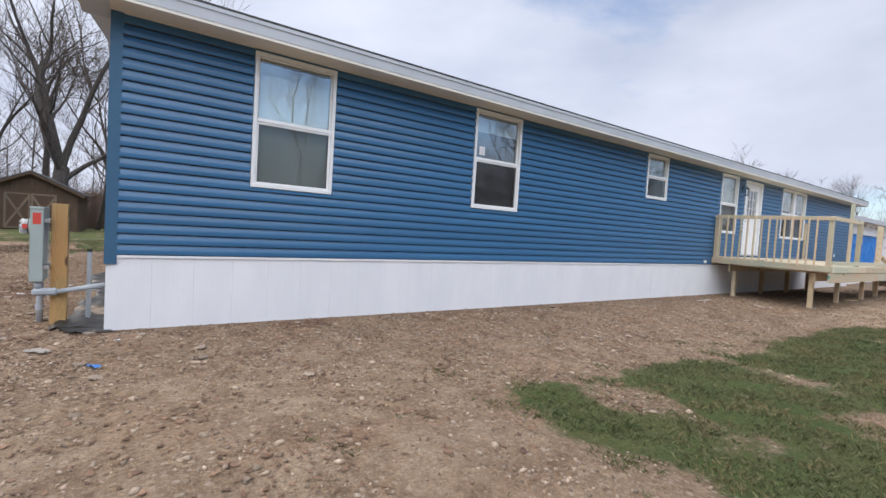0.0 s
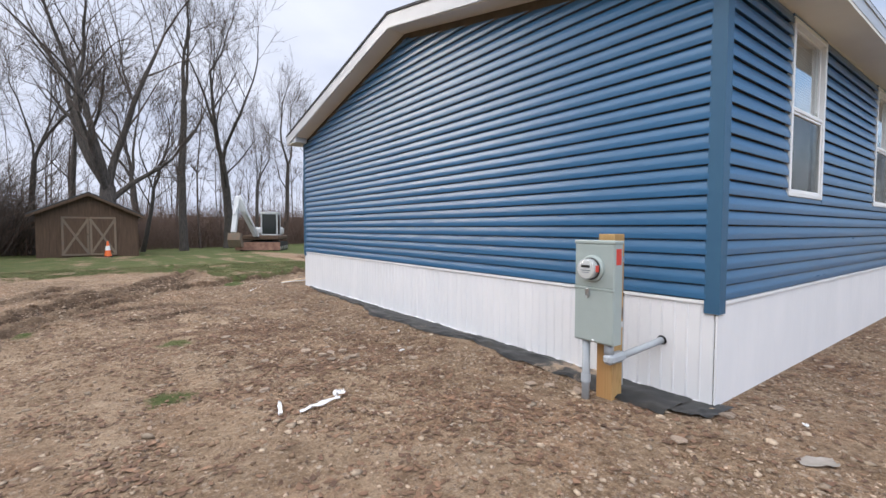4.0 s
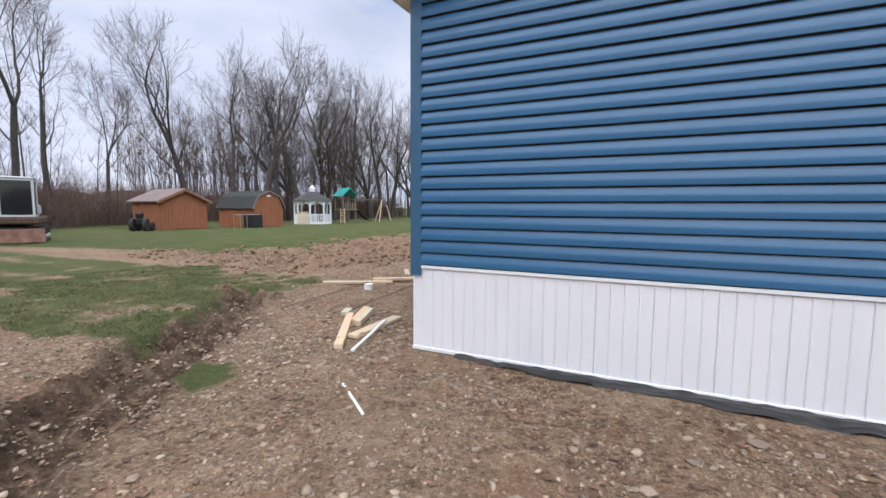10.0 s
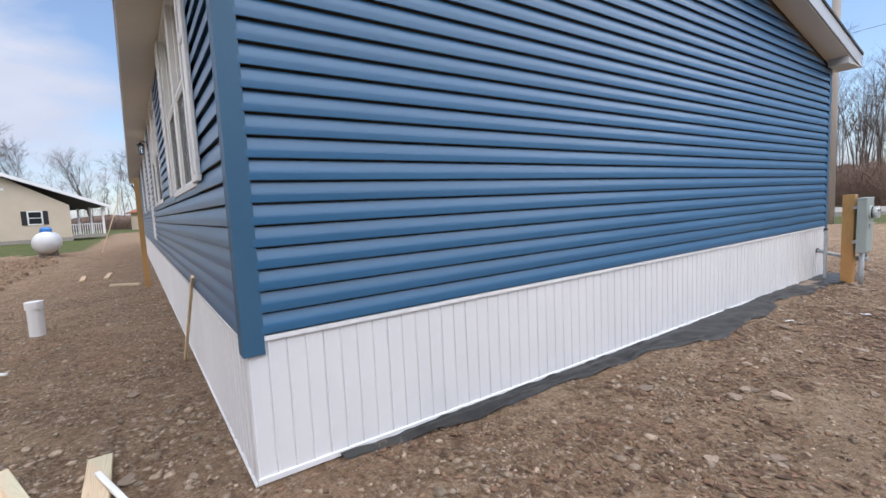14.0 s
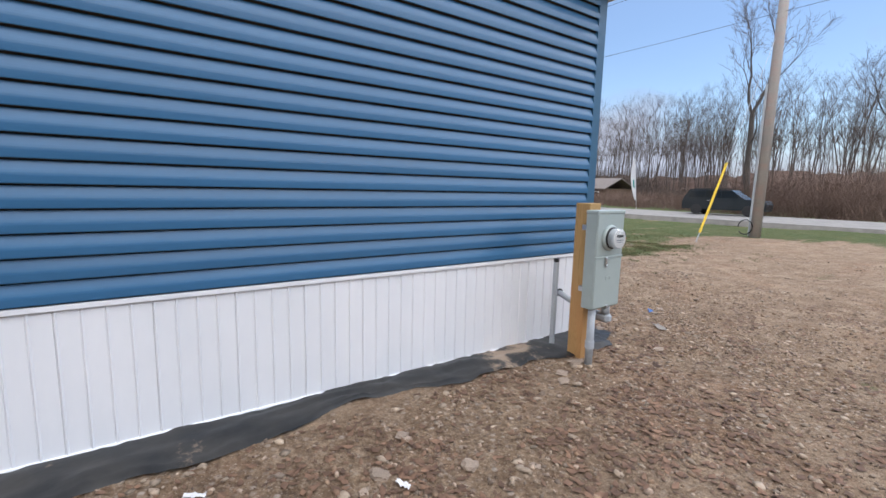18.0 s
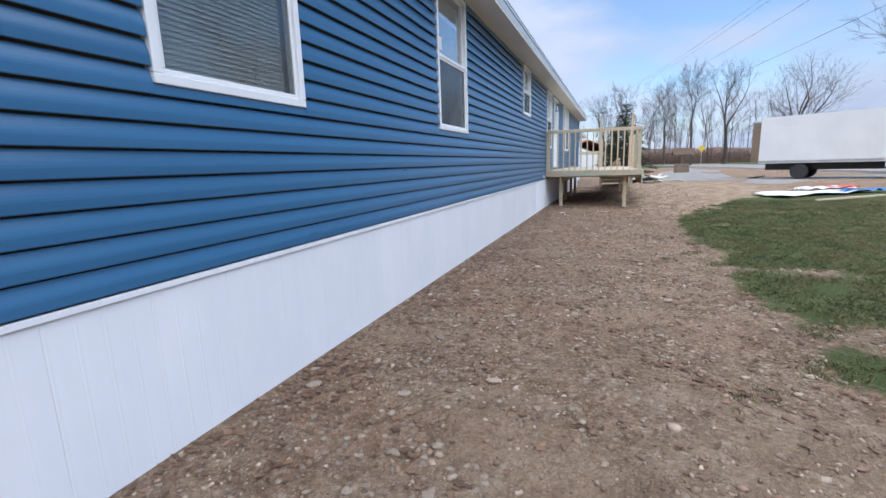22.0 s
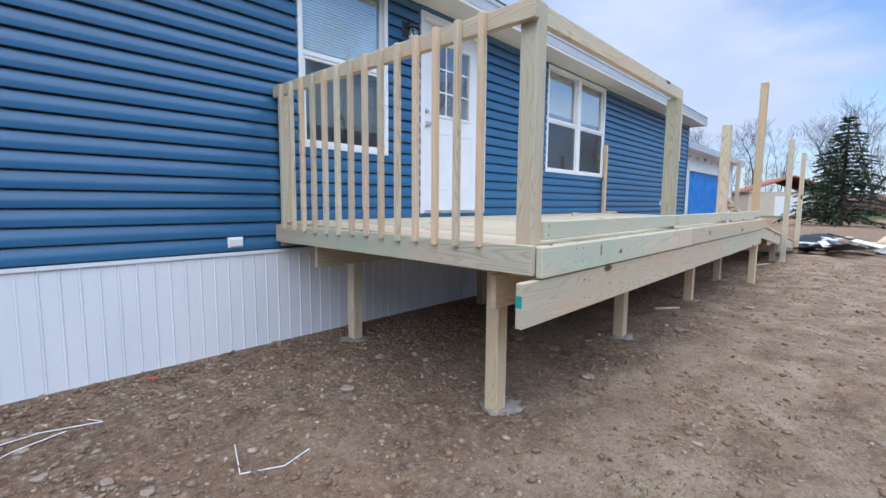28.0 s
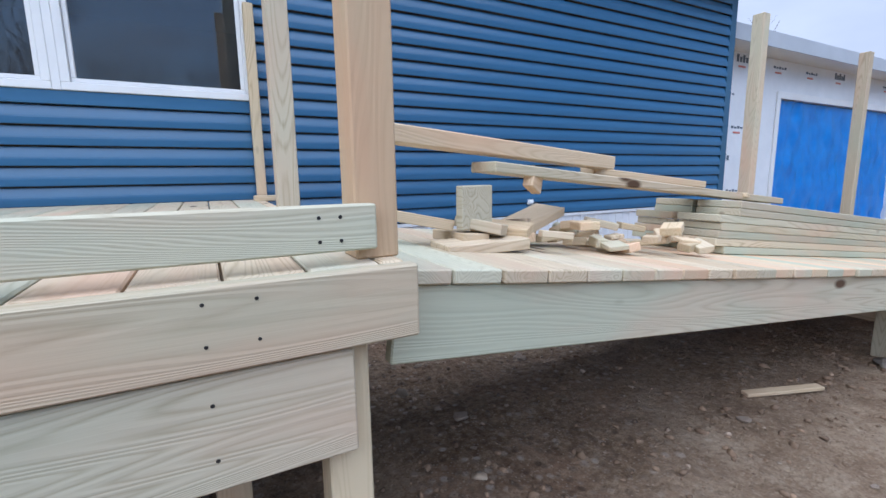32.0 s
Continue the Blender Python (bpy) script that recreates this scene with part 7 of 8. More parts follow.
TREES = [(35.5, 44.5, 0, 1.1, 35), (39.5, 43.5, 5, 1.15, 130), (44.8, 47.0, 2, 1.35, 210), (48.2, 46.5, 0, 1.2, 300), (51.0, 45.5, 5, 1.2, 75), (54.5, 44.0, 0, 1.15, 160), (31.5, 47.0, 2, 1.3, 20), (58.5, 43.5, 2, 1.3, 110), (62.0, 45.0, 0, 1.1, 250),
         (-3.95, 30.0, 5, 1.65, 20), (0.3, 34.5, 3, 1.35, 80), (4.0, 38.9, 0, 1.4, 140), (11.2, 47.0, 1, 1.4, 10), (7.5, 44.0, 2, 1.2, 60), (14.5, 50.0, 3, 1.1, 100), (18.0, 49.0, 2, 1.2, 33),
         (23.6, 47.0, 0, 1.15, 77), (27.0, 45.0, 1, 1.15, 15), (29.6, 43.5, 0, 1.2, 200), (33.5, 46.0, 2, 1.3, 10), (37.5, 47.5, 5, 1.2, 60), (41.0, 46.0, 0, 1.25, 120), (43.5, 44.0, 5, 1.15, 310), (46.5, 45.0, 3, 1.15, 45), (49.0, 42.5, 0, 1.2, 90), (52.0, 43.0, 2, 1.3, 150), (56.0, 41.0, 5, 1.1, 30),
         (-7.5, 33.0, 2, 1.2, 20), (-10.5, 30.0, 3, 1.1, 40), (-13.5, 27.0, 2, 1.25, 100), (-9.5, 22.5, 4, 1.3, 60), (-11.0, 19.5, 4, 1.2, 10), (-15.0, 22.0, 6, 1.4, 70), (-17.0, 17.0, 2, 1.2, 33), (-13.0, 15.0, 4, 1.4, 90), (-20.0, 26.0, 0, 1.2, 55), (-6.0, 40.0, 1, 1.2, 80), (-2.0, 44.0, 0, 1.2, 10),
         (72.0, 27.5, 6, 1.75, 10), (82.0, 22.0, 2, 1.2, 50), (90.0, 30.0, 0, 1.0, 90), (78.0, 36.0, 2, 1.3, 140), (95.0, 15.0, 0, 1.0, 10), (88.0, 8.0, 2, 1.2, 60),
         (11.2, -33.0, 1, 1.2, 25), (36.0, -31.0, 0, 1.2, 60), (42.0, -28.0, 5, 1.2, 100), (47.0, -33.0, 0, 1.3, 10), (52.0, -27.0, 2, 1.4, 40), (58.0, -30.0, 0, 1.2, 80), (4.0, -38.0, 2, 1.0, 50), (-6.0, -39.0, 0, 0.9, 20),
         (75.0, -12.0, 2, 1.3, 10), (84.0, -18.0, 0, 1.1, 60), (80.0, -4.0, 6, 1.5, 30), (92.0, -10.0, 2, 1.3, 20), (70.0, -22.0, 5, 1.1, 200), (98.0, 0.0, 0, 1.0, 33)]
for x, y, k, s, a in TREES:
    bare_tree(x, y, k, s * (1.1 if y > 40 and x > 20 else 1.0), a)
bare_tree(-2.2, 33.0, 4, 1.3, 30, 24)

# the woods behind: slender stems and brush as one mass each
rng = random.Random(99)


def woods(name, spots, seed, hmin, hmax, label, rise=0.0):
    rng, segs = random.Random(seed), []
    for x, y in spots:
        h = rng.uniform(hmin, hmax)
        z0 = gh(x, y) - 0.2 + rise * max(0.0, -y - 62.0)
        p = np.array([x, y, z0])
        d = np.array([rng.gauss(0, 0.05), rng.gauss(0, 0.05), 1.0])
        r = rng.uniform(0.04, 0.10) * h / 10
        n = 4
        for i in range(n):
            q = p + d * h / n
            segs.append((p, q, r, r * 0.72))
            r *= 0.72
            if i >= 1:
                for _ in range(6):
                    a = rng.uniform(0, math.tau)
                    e = np.array([math.cos(a) * 0.55, math.sin(a) * 0.55, 0.8])
                    m = q + e * h * rng.uniform(0.08, 0.16)
                    segs.append((q, m, r * 0.5, r * 0.25))
                    for _ in range(4):
                        a2 = rng.uniform(0, math.tau)
                        e2 = np.array([math.cos(a2) * 0.5, math.sin(a2) * 0.5, 0.8])
                        segs.append((m, m + e2 * h * rng.uniform(0.06, 0.14), r * 0.22, 0.005))
            d = d + np.array([rng.gauss(0, 0.08), rng.gauss(0, 0.08), 0])
            p = q
    tagged(new(name, segs_mesh(segs, 3, name, TWIG)), label, "woods", kind="stuff")


def brush(name, spots, seed, hmin, hmax, label, mat):
    """Thickets: thin upright stalks in clumps, kept low before the house across the road."""
    rng, segs = random.Random(seed), []
    for x, y in spots:
        z0 = gh(x, y) - 0.05
        size = rng.uniform(0.35, 1.0) * (0.42 if y < -20 and 12 < x < 42 else 1.0)
        for _ in range(6):
            a, l = rng.uniform(0, math.tau), rng.uniform(hmin, hmax) * size
            out = rng.uniform(0.08, 0.42)
            b = np.array([x + rng.gauss(0, 0.5), y + rng.gauss(0, 0.5), z0])
            m = b + np.array([math.cos(a) * out, math.sin(a) * out, 0.5]) * l
            segs.append((b, m, 0.020, 0.013))
            for _ in range(3):
                e = m + np.array([math.cos(a) * out + rng.gauss(0, 0.22), math.sin(a) * out + rng.gauss(0, 0.22), rng.uniform(0.15, 0.55)]) * l
                segs.append((m, e, 0.012, 0.004))
    tagged(new(name, segs_mesh(segs, 3, name, mat)), label, "brush", kind="stuff")


def band(n, pts, depth, seed):
    """Spots along a broken line, spread to its far side by depth."""
    rng, out = random.Random(seed), []
    lens = [math.dist(a, b) for a, b in zip(pts, pts[1:])]
    for _ in range(n):
        u = rng.uniform(0, sum(lens))
        for (a, b), ln in zip(zip(pts, pts[1:]), lens):
            if u <= ln:
                break
            u -= ln
        dx, dy = (b[0] - a[0]) / ln, (b[1] - a[1]) / ln
        o = rng.random() ** 1.3 * depth
        out.append((a[0] + dx * u - dy * o, a[1] + dy * u + dx * o))
    return out


# each line runs with the woods on its left
NORTH = [(62.0, 46.0), (40.0, 48.0), (22.0, 48.0), (8.0, 44.0), (-4.0, 37.0), (-12.0, 26.0), (-17.0, 14.0), (-24.0, 2.0), (-40.0, -12.0)]
SOUTH = [(-40.0, -36.0), (0.0, -33.0), (20.0, -31.0), (34.0, -30.0), (60.0, -27.0), (80.0, -24.0)]
EAST = [(100.0, -40.0), (92.0, -12.0), (96.0, 10.0), (98.0, 40.0), (90.0, 60.0)]


woods("far_woods", band(430, NORTH[::-1], 34, 1), 1, 5, 14, "dense leafless winter woodland behind the field")
woods("far_woods", band(1200, [(95.0, -52.0), (60.0, -68.0), (25.0, -70.0), (-5.0, -64.0), (-45.0, -56.0)], 30, 2), 2, 8, 15.5, "dense leafless woodland rising beyond the road", 0.12)
woods("far_woods", band(300, [(28.0, 50.0), (44.0, 50.0), (66.0, 47.0)], 20, 12), 12, 8, 14, "leafless woodland behind the lawn")
woods("far_woods", band(230, EAST[::-1], 40, 3), 3, 7, 14, "leafless woodland at the far end")
woods("far_woods", band(300, [(-40.0, -12.0), (-24.0, 3.0), (-18.0, 14.0), (-13.0, 25.0)], 16, 7), 8, 5, 10.5, "dense leafless scrub trees west of the field")
brush("thicket", band(2300, [(-40.0, -10.0), (-23.0, 5.0), (-17.0, 15.0), (-12.5, 25.0), (-7.0, 33.0)], 12, 9), 9, 3.4, 8.2, "tall grey-brown scrub along the field edge", TWIG)
brush("thicket", band(4600, NORTH[::-1], 15, 4), 4, 1.4, 5.6, "brown winter thicket under the trees", BRUSH)
brush("thicket", band(3800, SOUTH[::-1], 16, 5), 5, 1.6, 5.0, "reddish-brown winter thicket beyond the road", BRUSH)
brush("thicket", band(2400, [(95.0, -50.0), (60.0, -65.0), (25.0, -67.0), (-5.0, -61.0), (-45.0, -53.0)], 16, 15), 15, 4.0, 9.0, "grey-brown scrub at the foot of the far woods", TWIG)
brush("thicket", band(1700, EAST[::-1], 14, 6), 6, 1.6, 3.6, "brown winter thicket at the far end", BRUSH)


def wood_bank(name, line, back, h, seed, mat, label):
    """A rising bank of leaf litter and massed twigs, deep in the woods, that closes the view between the stems."""
    rng = random.Random(seed)
    bm = bmesh.new()
    prev = None
    for (ax, ay), (bx, by) in zip(line, line[1:]):
        n = max(2, int(math.dist((ax, ay), (bx, by)) / 1.6))
        ln = math.dist((ax, ay), (bx, by))
        dx, dy = (bx - ax) / ln, (by - ay) / ln
        for i in range(n):
            px, py = ax + (bx - ax) * i / n, ay + (by - ay) * i / n
            col = []
            for k in range(7):
                o = back + k * 1.3
                z = h * (k / 6) ** 0.7 * (1 + 0.15 * noise.noise((px * 0.13, py * 0.13, seed))) + rng.uniform(-0.35, 0.35) * (k > 0)
                col.append(bm.verts.new((px - dy * o, py + dx * o, gh(px, py) - 0.3 + z)))
            if prev:
                for k in range(6):
                    bm.faces.new((prev[k], col[k], col[k + 1], prev[k + 1]))
            prev = col
    tagged(part(name, bm, mat), label, "backdrop", kind="structure")


wood_bank("backdrop_north", NORTH[::-1], 14, 3.6, 1, BRUSH, "massed brown undergrowth deep in the woods")
wood_bank("backdrop_south", [(-60.0, -54.0), (-5.0, -64.0), (25.0, -70.0), (60.0, -68.0), (95.0, -52.0)][::-1], 6, 5.0, 2, BRUSH, "massed brown undergrowth on the rise beyond the road")
wood_bank("backdrop_east", EAST[::-1], 14, 3.4, 3, BRUSH, "massed brown undergrowth at the far end")


def spruce(x, y, h, w, seed):
    """A trunk with whorls of drooping boughs, each hung with many small sprays."""
    t = thing("spruce", "dark green spruce beyond the drive", "tree", pose(x, y, gh(x, y)))
    part("trunk", tube([(0, 0, -0.2), (0, 0, h)], [0.18, 0.02], 8), BARK, t)
    rng, bm = random.Random(seed), bmesh.new()
    z = 0.35
    while z < h - 0.15:
        u = z / h
        for _ in range(9):
            a, reach = rng.uniform(0, math.tau), w / 2 * (1 - u) ** 0.9 * rng.uniform(0.55, 1.1) + 0.12
            side = Vector((math.cos(a), math.sin(a), 0.0))
            n = max(2, int(reach / 0.16))
            for k in range(n):
                f = (k + 0.6) / n
                c = side * reach * f + Vector((0, 0, z + 0.22 * f * reach * (0.35 - f)))
                for _ in range(2):
                    o = (side + Vector((rng.gauss(0, 0.7), rng.gauss(0, 0.7), rng.gauss(-0.15, 0.35)))).normalized()
                    sz = rng.uniform(0.12, 0.26)
                    ac = o.cross(Vector((0, 0, 1))).normalized() * sz * 0.34
                    vs = [bm.verts.new(c - o * sz * 0.4), bm.verts.new(c + ac), bm.verts.new(c + o * sz), bm.verts.new(c - ac), bm.verts.new(c + o * sz * 0.2 + Vector((0, 0, -sz * 0.4)))]
                    bm.faces.new((vs[0], vs[1], vs[2], vs[3]))
                    bm.faces.new((vs[0], vs[2], vs[4]))
        z += rng.uniform(0.16, 0.27)
    part("crown", bm, NEEDLE, t, "dark green needle sprays")


spruce(46.7, -2.6, 6.6, 6.4, 5)
spruce(53.5, -1.6, 5.0, 5.0, 6)

# ---------------------------------------------------------------- road and drive


def strip(name, pts, w, z, mat, label, category="road"):
    bm, prev = bmesh.new(), None
    for i, (x, y) in enumerate(pts):
        a, b = pts[max(i - 1, 0)], pts[min(i + 1, len(pts) - 1)]
        d = Vector((b[0] - a[0], b[1] - a[1])).normalized()
        cur = [bm.verts.new((x - d.y * s * w / 2, y + d.x * s * w / 2, z + (0.0 if abs(s) < 1 else -0.25))) for s in (1.0, 0.98, 0.0, -0.98, -1.0)]
        if prev:
            for k in range(4):
                bm.faces.new((prev[k], cur[k], cur[k + 1], prev[k + 1]))
        prev = cur
    return tagged(part(name, bm, mat), label, category, kind="structure")


strip("road", [(-160, -49), (-60, -34), (0, -24.2), (30, -20.3), (60, -15.5), (110, -8.0), (220, 6.0)], 7.4, 0.16, ASPHALT, "pale worn asphalt country road")
strip("pavement", [(24.0, -4.5), (26.0, -10.0), (27.0, -14.0), (28.0, -19.0)], 8.5, 0.035, ASPHALT, "grey gravelled drive from the road", "driveway")
strip("pavement", [(25.0, -5.5), (34.0, -6.5), (46.0, -8.0), (60.0, -12.0)], 4.5, 0.03, ASPHALT, "grey gravelled drive along the lawn", "driveway")

# ---------------------------------------------------------------- vehicles


def wheel(parent, x, y, z, r, w, rim=STEEL):
    wh = part("wheel", lathe([(r * 0.72, -w / 2), (r * 0.97, -w / 2), (r, -w * 0.3), (r, w * 0.3), (r * 0.97, w / 2), (r * 0.72, w / 2)], 20), RUBBER, parent, "black tyre", at=pose(x, y, z, 90), smooth=False)
    part("rim", lathe([(r * 0.70, -w * 0.35), (r * 0.66, -w * 0.48), (r * 0.3, -w * 0.3), (r * 0.3, w * 0.3), (r * 0.66, w * 0.48), (r * 0.70, w * 0.35)], 16), rim, wh)
    return wh


truck = thing("box_truck", "white box truck with open rear and loading ramp", "truck", pose(28.6, -11.0, 0.03, 0, 0, math.degrees(math.atan2(-3.85, -2.1))))
vs = [(x, s * y, z) for y, z0, z1, x1 in ((1.12, 0.80, 3.15, 3.10), (1.07, 0.85, 3.10, 3.05)) for x in (-1.75, x1) for s, z in ((-1, z0), (1, z0), (1, z1), (-1, z1))]
fs = [(0, 1, 5, 4), (1, 2, 6, 5), (2, 3, 7, 6), (3, 0, 4, 7), (4, 5, 6, 7)]
part("cargo_box", solid(vs, fs + [tuple(v + 8 for v in f[::-1]) for f in fs] + [(k, (k + 1) % 4, 8 + (k + 1) % 4, 8 + k) for k in range(4)]), CARWHITE, truck, "white cargo box, open at the rear")
part("side_trim", box(-1.76, 3.06, -1.13, -1.121, 0.84, 0.94), STEEL, truck, "metal lower trim")
part("side_trim", box(-1.76, 3.06, 1.121, 1.13, 0.84, 0.94), STEEL, truck, "metal lower trim")
part("wind_fairing", prism([(3.10, 1.9), (3.75, 1.95), (3.10, 3.12)], -1.1, 1.1, "y"), CARWHITE, truck, "white sloped fairing")
part("cab", prism([(3.11, 0.55), (5.15, 0.55), (5.15, 1.12), (4.45, 1.30), (3.85, 1.95), (3.11, 1.98)], -0.98, 0.98, "y"), CARWHITE, truck, "white cab")
for s in (-1, 1):
    part("side_window", prism([(3.3, 1.30), (4.28, 1.30), (3.82, 1.82), (3.3, 1.84)], s * 0.985, s * 0.992, "y"), GLASSD, truck, "dark side window")
    part("mirror", box(4.1, 4.2, s * 1.02, s * 1.2, 1.25, 1.55, bevel=0.02), BLACKM, truck, "black wing mirror")
    wheel(truck, -0.0, s * 0.92, 0.38, 0.38, 0.3)
    wheel(truck, 4.35, s * 0.86, 0.38, 0.38, 0.24)
    part("headlight", box(5.14, 5.17, s * 0.6 - 0.16, s * 0.6 + 0.16, 0.85, 1.02), GLASS, truck)
part("windscreen", solid([(4.47, -0.85, 1.31), (4.47, 0.85, 1.31), (3.88, 0.78, 1.93), (3.88, -0.78, 1.93)], [(0, 1, 2, 3)]), GLASSD, truck, "dark windscreen", at=pose(0.02, 0, 0.012))
part("chassis", box(-1.6, 4.6, -0.4, 0.4, 0.45, 0.79), BLACKM, truck)
part("bumper", box(5.15, 5.25, -0.95, 0.95, 0.42, 0.62, bevel=0.02), BLACKM, truck, "black front bumper")
part("rear_door", box(-2.7, -1.75, 1.0, 1.06, 0.86, 3.05), OLDWOOD, truck, "rear door swung open")
part("loading_ramp", box(-4.6, -1.76, -0.5, 0.5, 0.35, 0.41), BLACKM, truck, "dark loading ramp let down", at=pose(0, 0, 0.0, 0, -9, 0))
for k in range(5):
    part("shelf", box(-1.4, 2.9, 0.6, 1.06, 1.0 + 0.4 * k, 1.03 + 0.4 * k), OLDWOOD, truck)

suv = thing("parked_car", "dark green estate car on the road", "car", pose(9.2, -25.1, 0.16, 0, 0, 188) @ Matrix.Diagonal((0.92, 0.92, 0.90, 1)))
body = [(-2.3, 0.35), (2.3, 0.35), (2.34, 0.75), (2.2, 0.98), (1.2, 1.05), (0.45, 1.62), (-1.9, 1.66), (-2.25, 1.1), (-2.34, 0.75)]
part("body", prism(body, -0.9, 0.9, "y"), CARDARK, suv, "dark green painted body")
for s in (-1, 1):
    for a, b in ((-1.95, -1.0), (-0.95, -0.1), (-0.05, 0.62)):
        part("side_window", prism([(a, 1.12), (b + (0.28 if b > 0.5 else 0), 1.12), (b, 1.52), (a + (0.12 if a < -1.9 else 0), 1.54)], s * 0.905, s * 0.912, "y"), GLASSD, suv, "dark side window")
    wheel(suv, -1.45, s * 0.8, 0.34, 0.34, 0.22)
    wheel(suv, 1.45, s * 0.8, 0.34, 0.34, 0.22)
    part("door_handle", box(-0.85, -0.68, s * 0.905, s * 0.93, 0.92, 0.95), STEEL, suv)
    part("roof_rail", box(-1.7, 0.2, s * 0.72 - 0.02, s * 0.72 + 0.02, 1.665, 1.71), BLACKM, suv)

# ---------------------------------------------------------------- excavator
ex = thing("excavator", "white tracked excavator parked on the field, arm raised", "excavator", pose(4.7, 30.4, gh(4.4, 30.4), 0, 0, 243) @ Matrix.Diagonal((1.05, -1.05, 0.98, 1)))
for s in (-1, 1):
    tr = part("track", prism([(-1.5, 0.1), (-1.3, 0.0), (1.3, 0.0), (1.5, 0.1), (1.5, 0.45), (1.3, 0.6), (-1.3, 0.6), (-1.5, 0.45)], s * 0.95 - 0.22, s * 0.95 + 0.22, "y"), RUBBER, ex, "muddy rubber track")
    for k in range(5):
        part("roller", lathe([(0.14, -0.24), (0.14, 0.24)], 10), STEEL, tr, at=pose(-1.1 + 0.55 * k, s * 0.95, 0.2, 90))
part("undercarriage", box(-0.9, 0.9, -0.7, 0.7, 0.3, 0.7, bevel=0.04), BLACKM, ex)
part("blade", prism([(1.95, 0.1), (2.05, 0.1), (2.0, 0.62), (1.9, 0.58)], -1.3, 1.3, "y"), RUST, ex, "muddy dozer blade")
part("platform", box(-1.7, 1.2, -1.1, 1.1, 0.75, 1.05, bevel=0.06), SHEDBROWN, ex, "rusty deck frame")
part("engine_hood", box(-1.45, -0.3, -0.95, 0.95, 1.06, 1.6, bevel=0.12), CARWHITE, ex, "white engine hood")
part("cab_frame", ring(0.0, 1.0, 1.06, 2.55, -0.0, 0.06, 0.07), CARWHITE, ex, "white cab frame", at=pose(0.15, -1.0, 0))
part("cab_frame", ring(0.0, 1.0, 1.06, 2.55, 0.0, 0.06, 0.07), CARWHITE, ex, "white cab frame", at=pose(0.15, -0.05, 0))
part("cab_frame", ring(-1.0, -0.0, 1.06, 2.55, 0.0, 0.06, 0.07), CARWHITE, ex, "white cab frame", at=pose(1.15, 0, 0, 0, 0, 90))
part("cab_back", box(0.14, 0.17, -0.99, 0.0, 1.06, 2.55), CARWHITE, ex)
part("cab_roof", box(0.1, 1.2, -1.02, 0.04, 2.551, 2.63, bevel=0.03), CARWHITE, ex, "white cab roof")
for a in ((0.22, 1.10, -0.975, -0.97), (0.22, 1.10, -0.03, -0.025)):
    part("cab_window", box(a[0], a[1], a[2], a[3], 1.14, 2.48), GLASSD, ex, "dark cab window")
part("cab_window", box(1.125, 1.13, -0.92, -0.08, 1.14, 2.48), GLASSD, ex, "dark cab window")
part("seat", box(0.35, 0.75, -0.75, -0.3, 1.06, 1.5, bevel=0.05), BLACKM, ex)


def swung(bm, z0, rate, off=0.0):
    """Leans a plate sideways with its height."""
    for v in bm.verts:
        v.co.y += off + rate * (v.co.z - z0)
    return bm


part("boom", swung(prism([(1.0, 1.0), (1.35, 0.95), (2.25, 2.6), (2.35, 3.35), (2.1, 3.55), (1.85, 2.75)], 0.10, 0.42, "y"), 1.0, 0.30), CARWHITE, ex, "white bent boom")
part("stick_arm", swung(prism([(2.12, 3.62), (2.45, 3.5), (2.95, 1.3), (2.72, 1.15)], 0.14, 0.40, "y"), 3.5, -0.05, 0.76), CARWHITE, ex, "white dipper arm")
part("hydraulic_ram", tube([(1.35, 0.20, 1.25), (2.3, 0.60, 2.45)], 0.055, 8), STEEL, ex, "steel boom ram")
part("hydraulic_ram", tube([(2.05, 0.95, 3.65), (2.95, 1.05, 2.4)], 0.05, 8), STEEL, ex, "steel arm ram")
part("bucket", prism([(2.6, 1.2), (3.0, 1.25), (3.1, 0.8), (2.85, 0.35), (2.4, 0.3), (2.3, 0.55), (2.6, 0.75)], 0.72, 1.42, "y"), OLDWOOD, ex, "rusty digging bucket")

# ---------------------------------------------------------------- sheds, gazebo, play set, neighbour's house


def plank_wall(w, h, at, parent, mat, gap=0.24, top=None):
    """A wall of upright boards of uneven width along local x."""
    x = 0.0
    xs = np.linspace(0, w, 27)
    wall = part("wall", prism([(0, 0), (w, 0)] + [(float(u), float(top(u)) if top else h) for u in xs[::-1]], 0.0, 0.03, "y"), mat, parent, at=at)
    while x < w - 0.01:
        bm = bmesh.new()
        b = min(gap, w - x)
        zt = [top(x), top(x + b)] if top else [h, h]
        y = 0.006 * ((int(x / gap) * 7) % 3)
        vs = [(x + 0.004, -0.02 - y, 0), (x + b - 0.004, -0.02 - y, 0), (x + b - 0.004, -0.02 - y, zt[1]), (x + 0.004, -0.02 - y, zt[0]), (x + 0.004, -0.002, 0), (x + b - 0.004, -0.002, 0), (x + b - 0.004, -0.002, zt[1]), (x + 0.004, -0.002, zt[0])]
        vv = [bm.verts.new(v) for v in vs]
        for f in ((0, 1, 2, 3), (5, 4, 7, 6), (0, 4, 5, 1), (3, 2, 6, 7), (0, 3, 7, 4), (1, 5, 6, 2)):
            bm.faces.new([vv[i] for i in f])
        part("plank", bm, mat, wall)
        x += b
    return wall


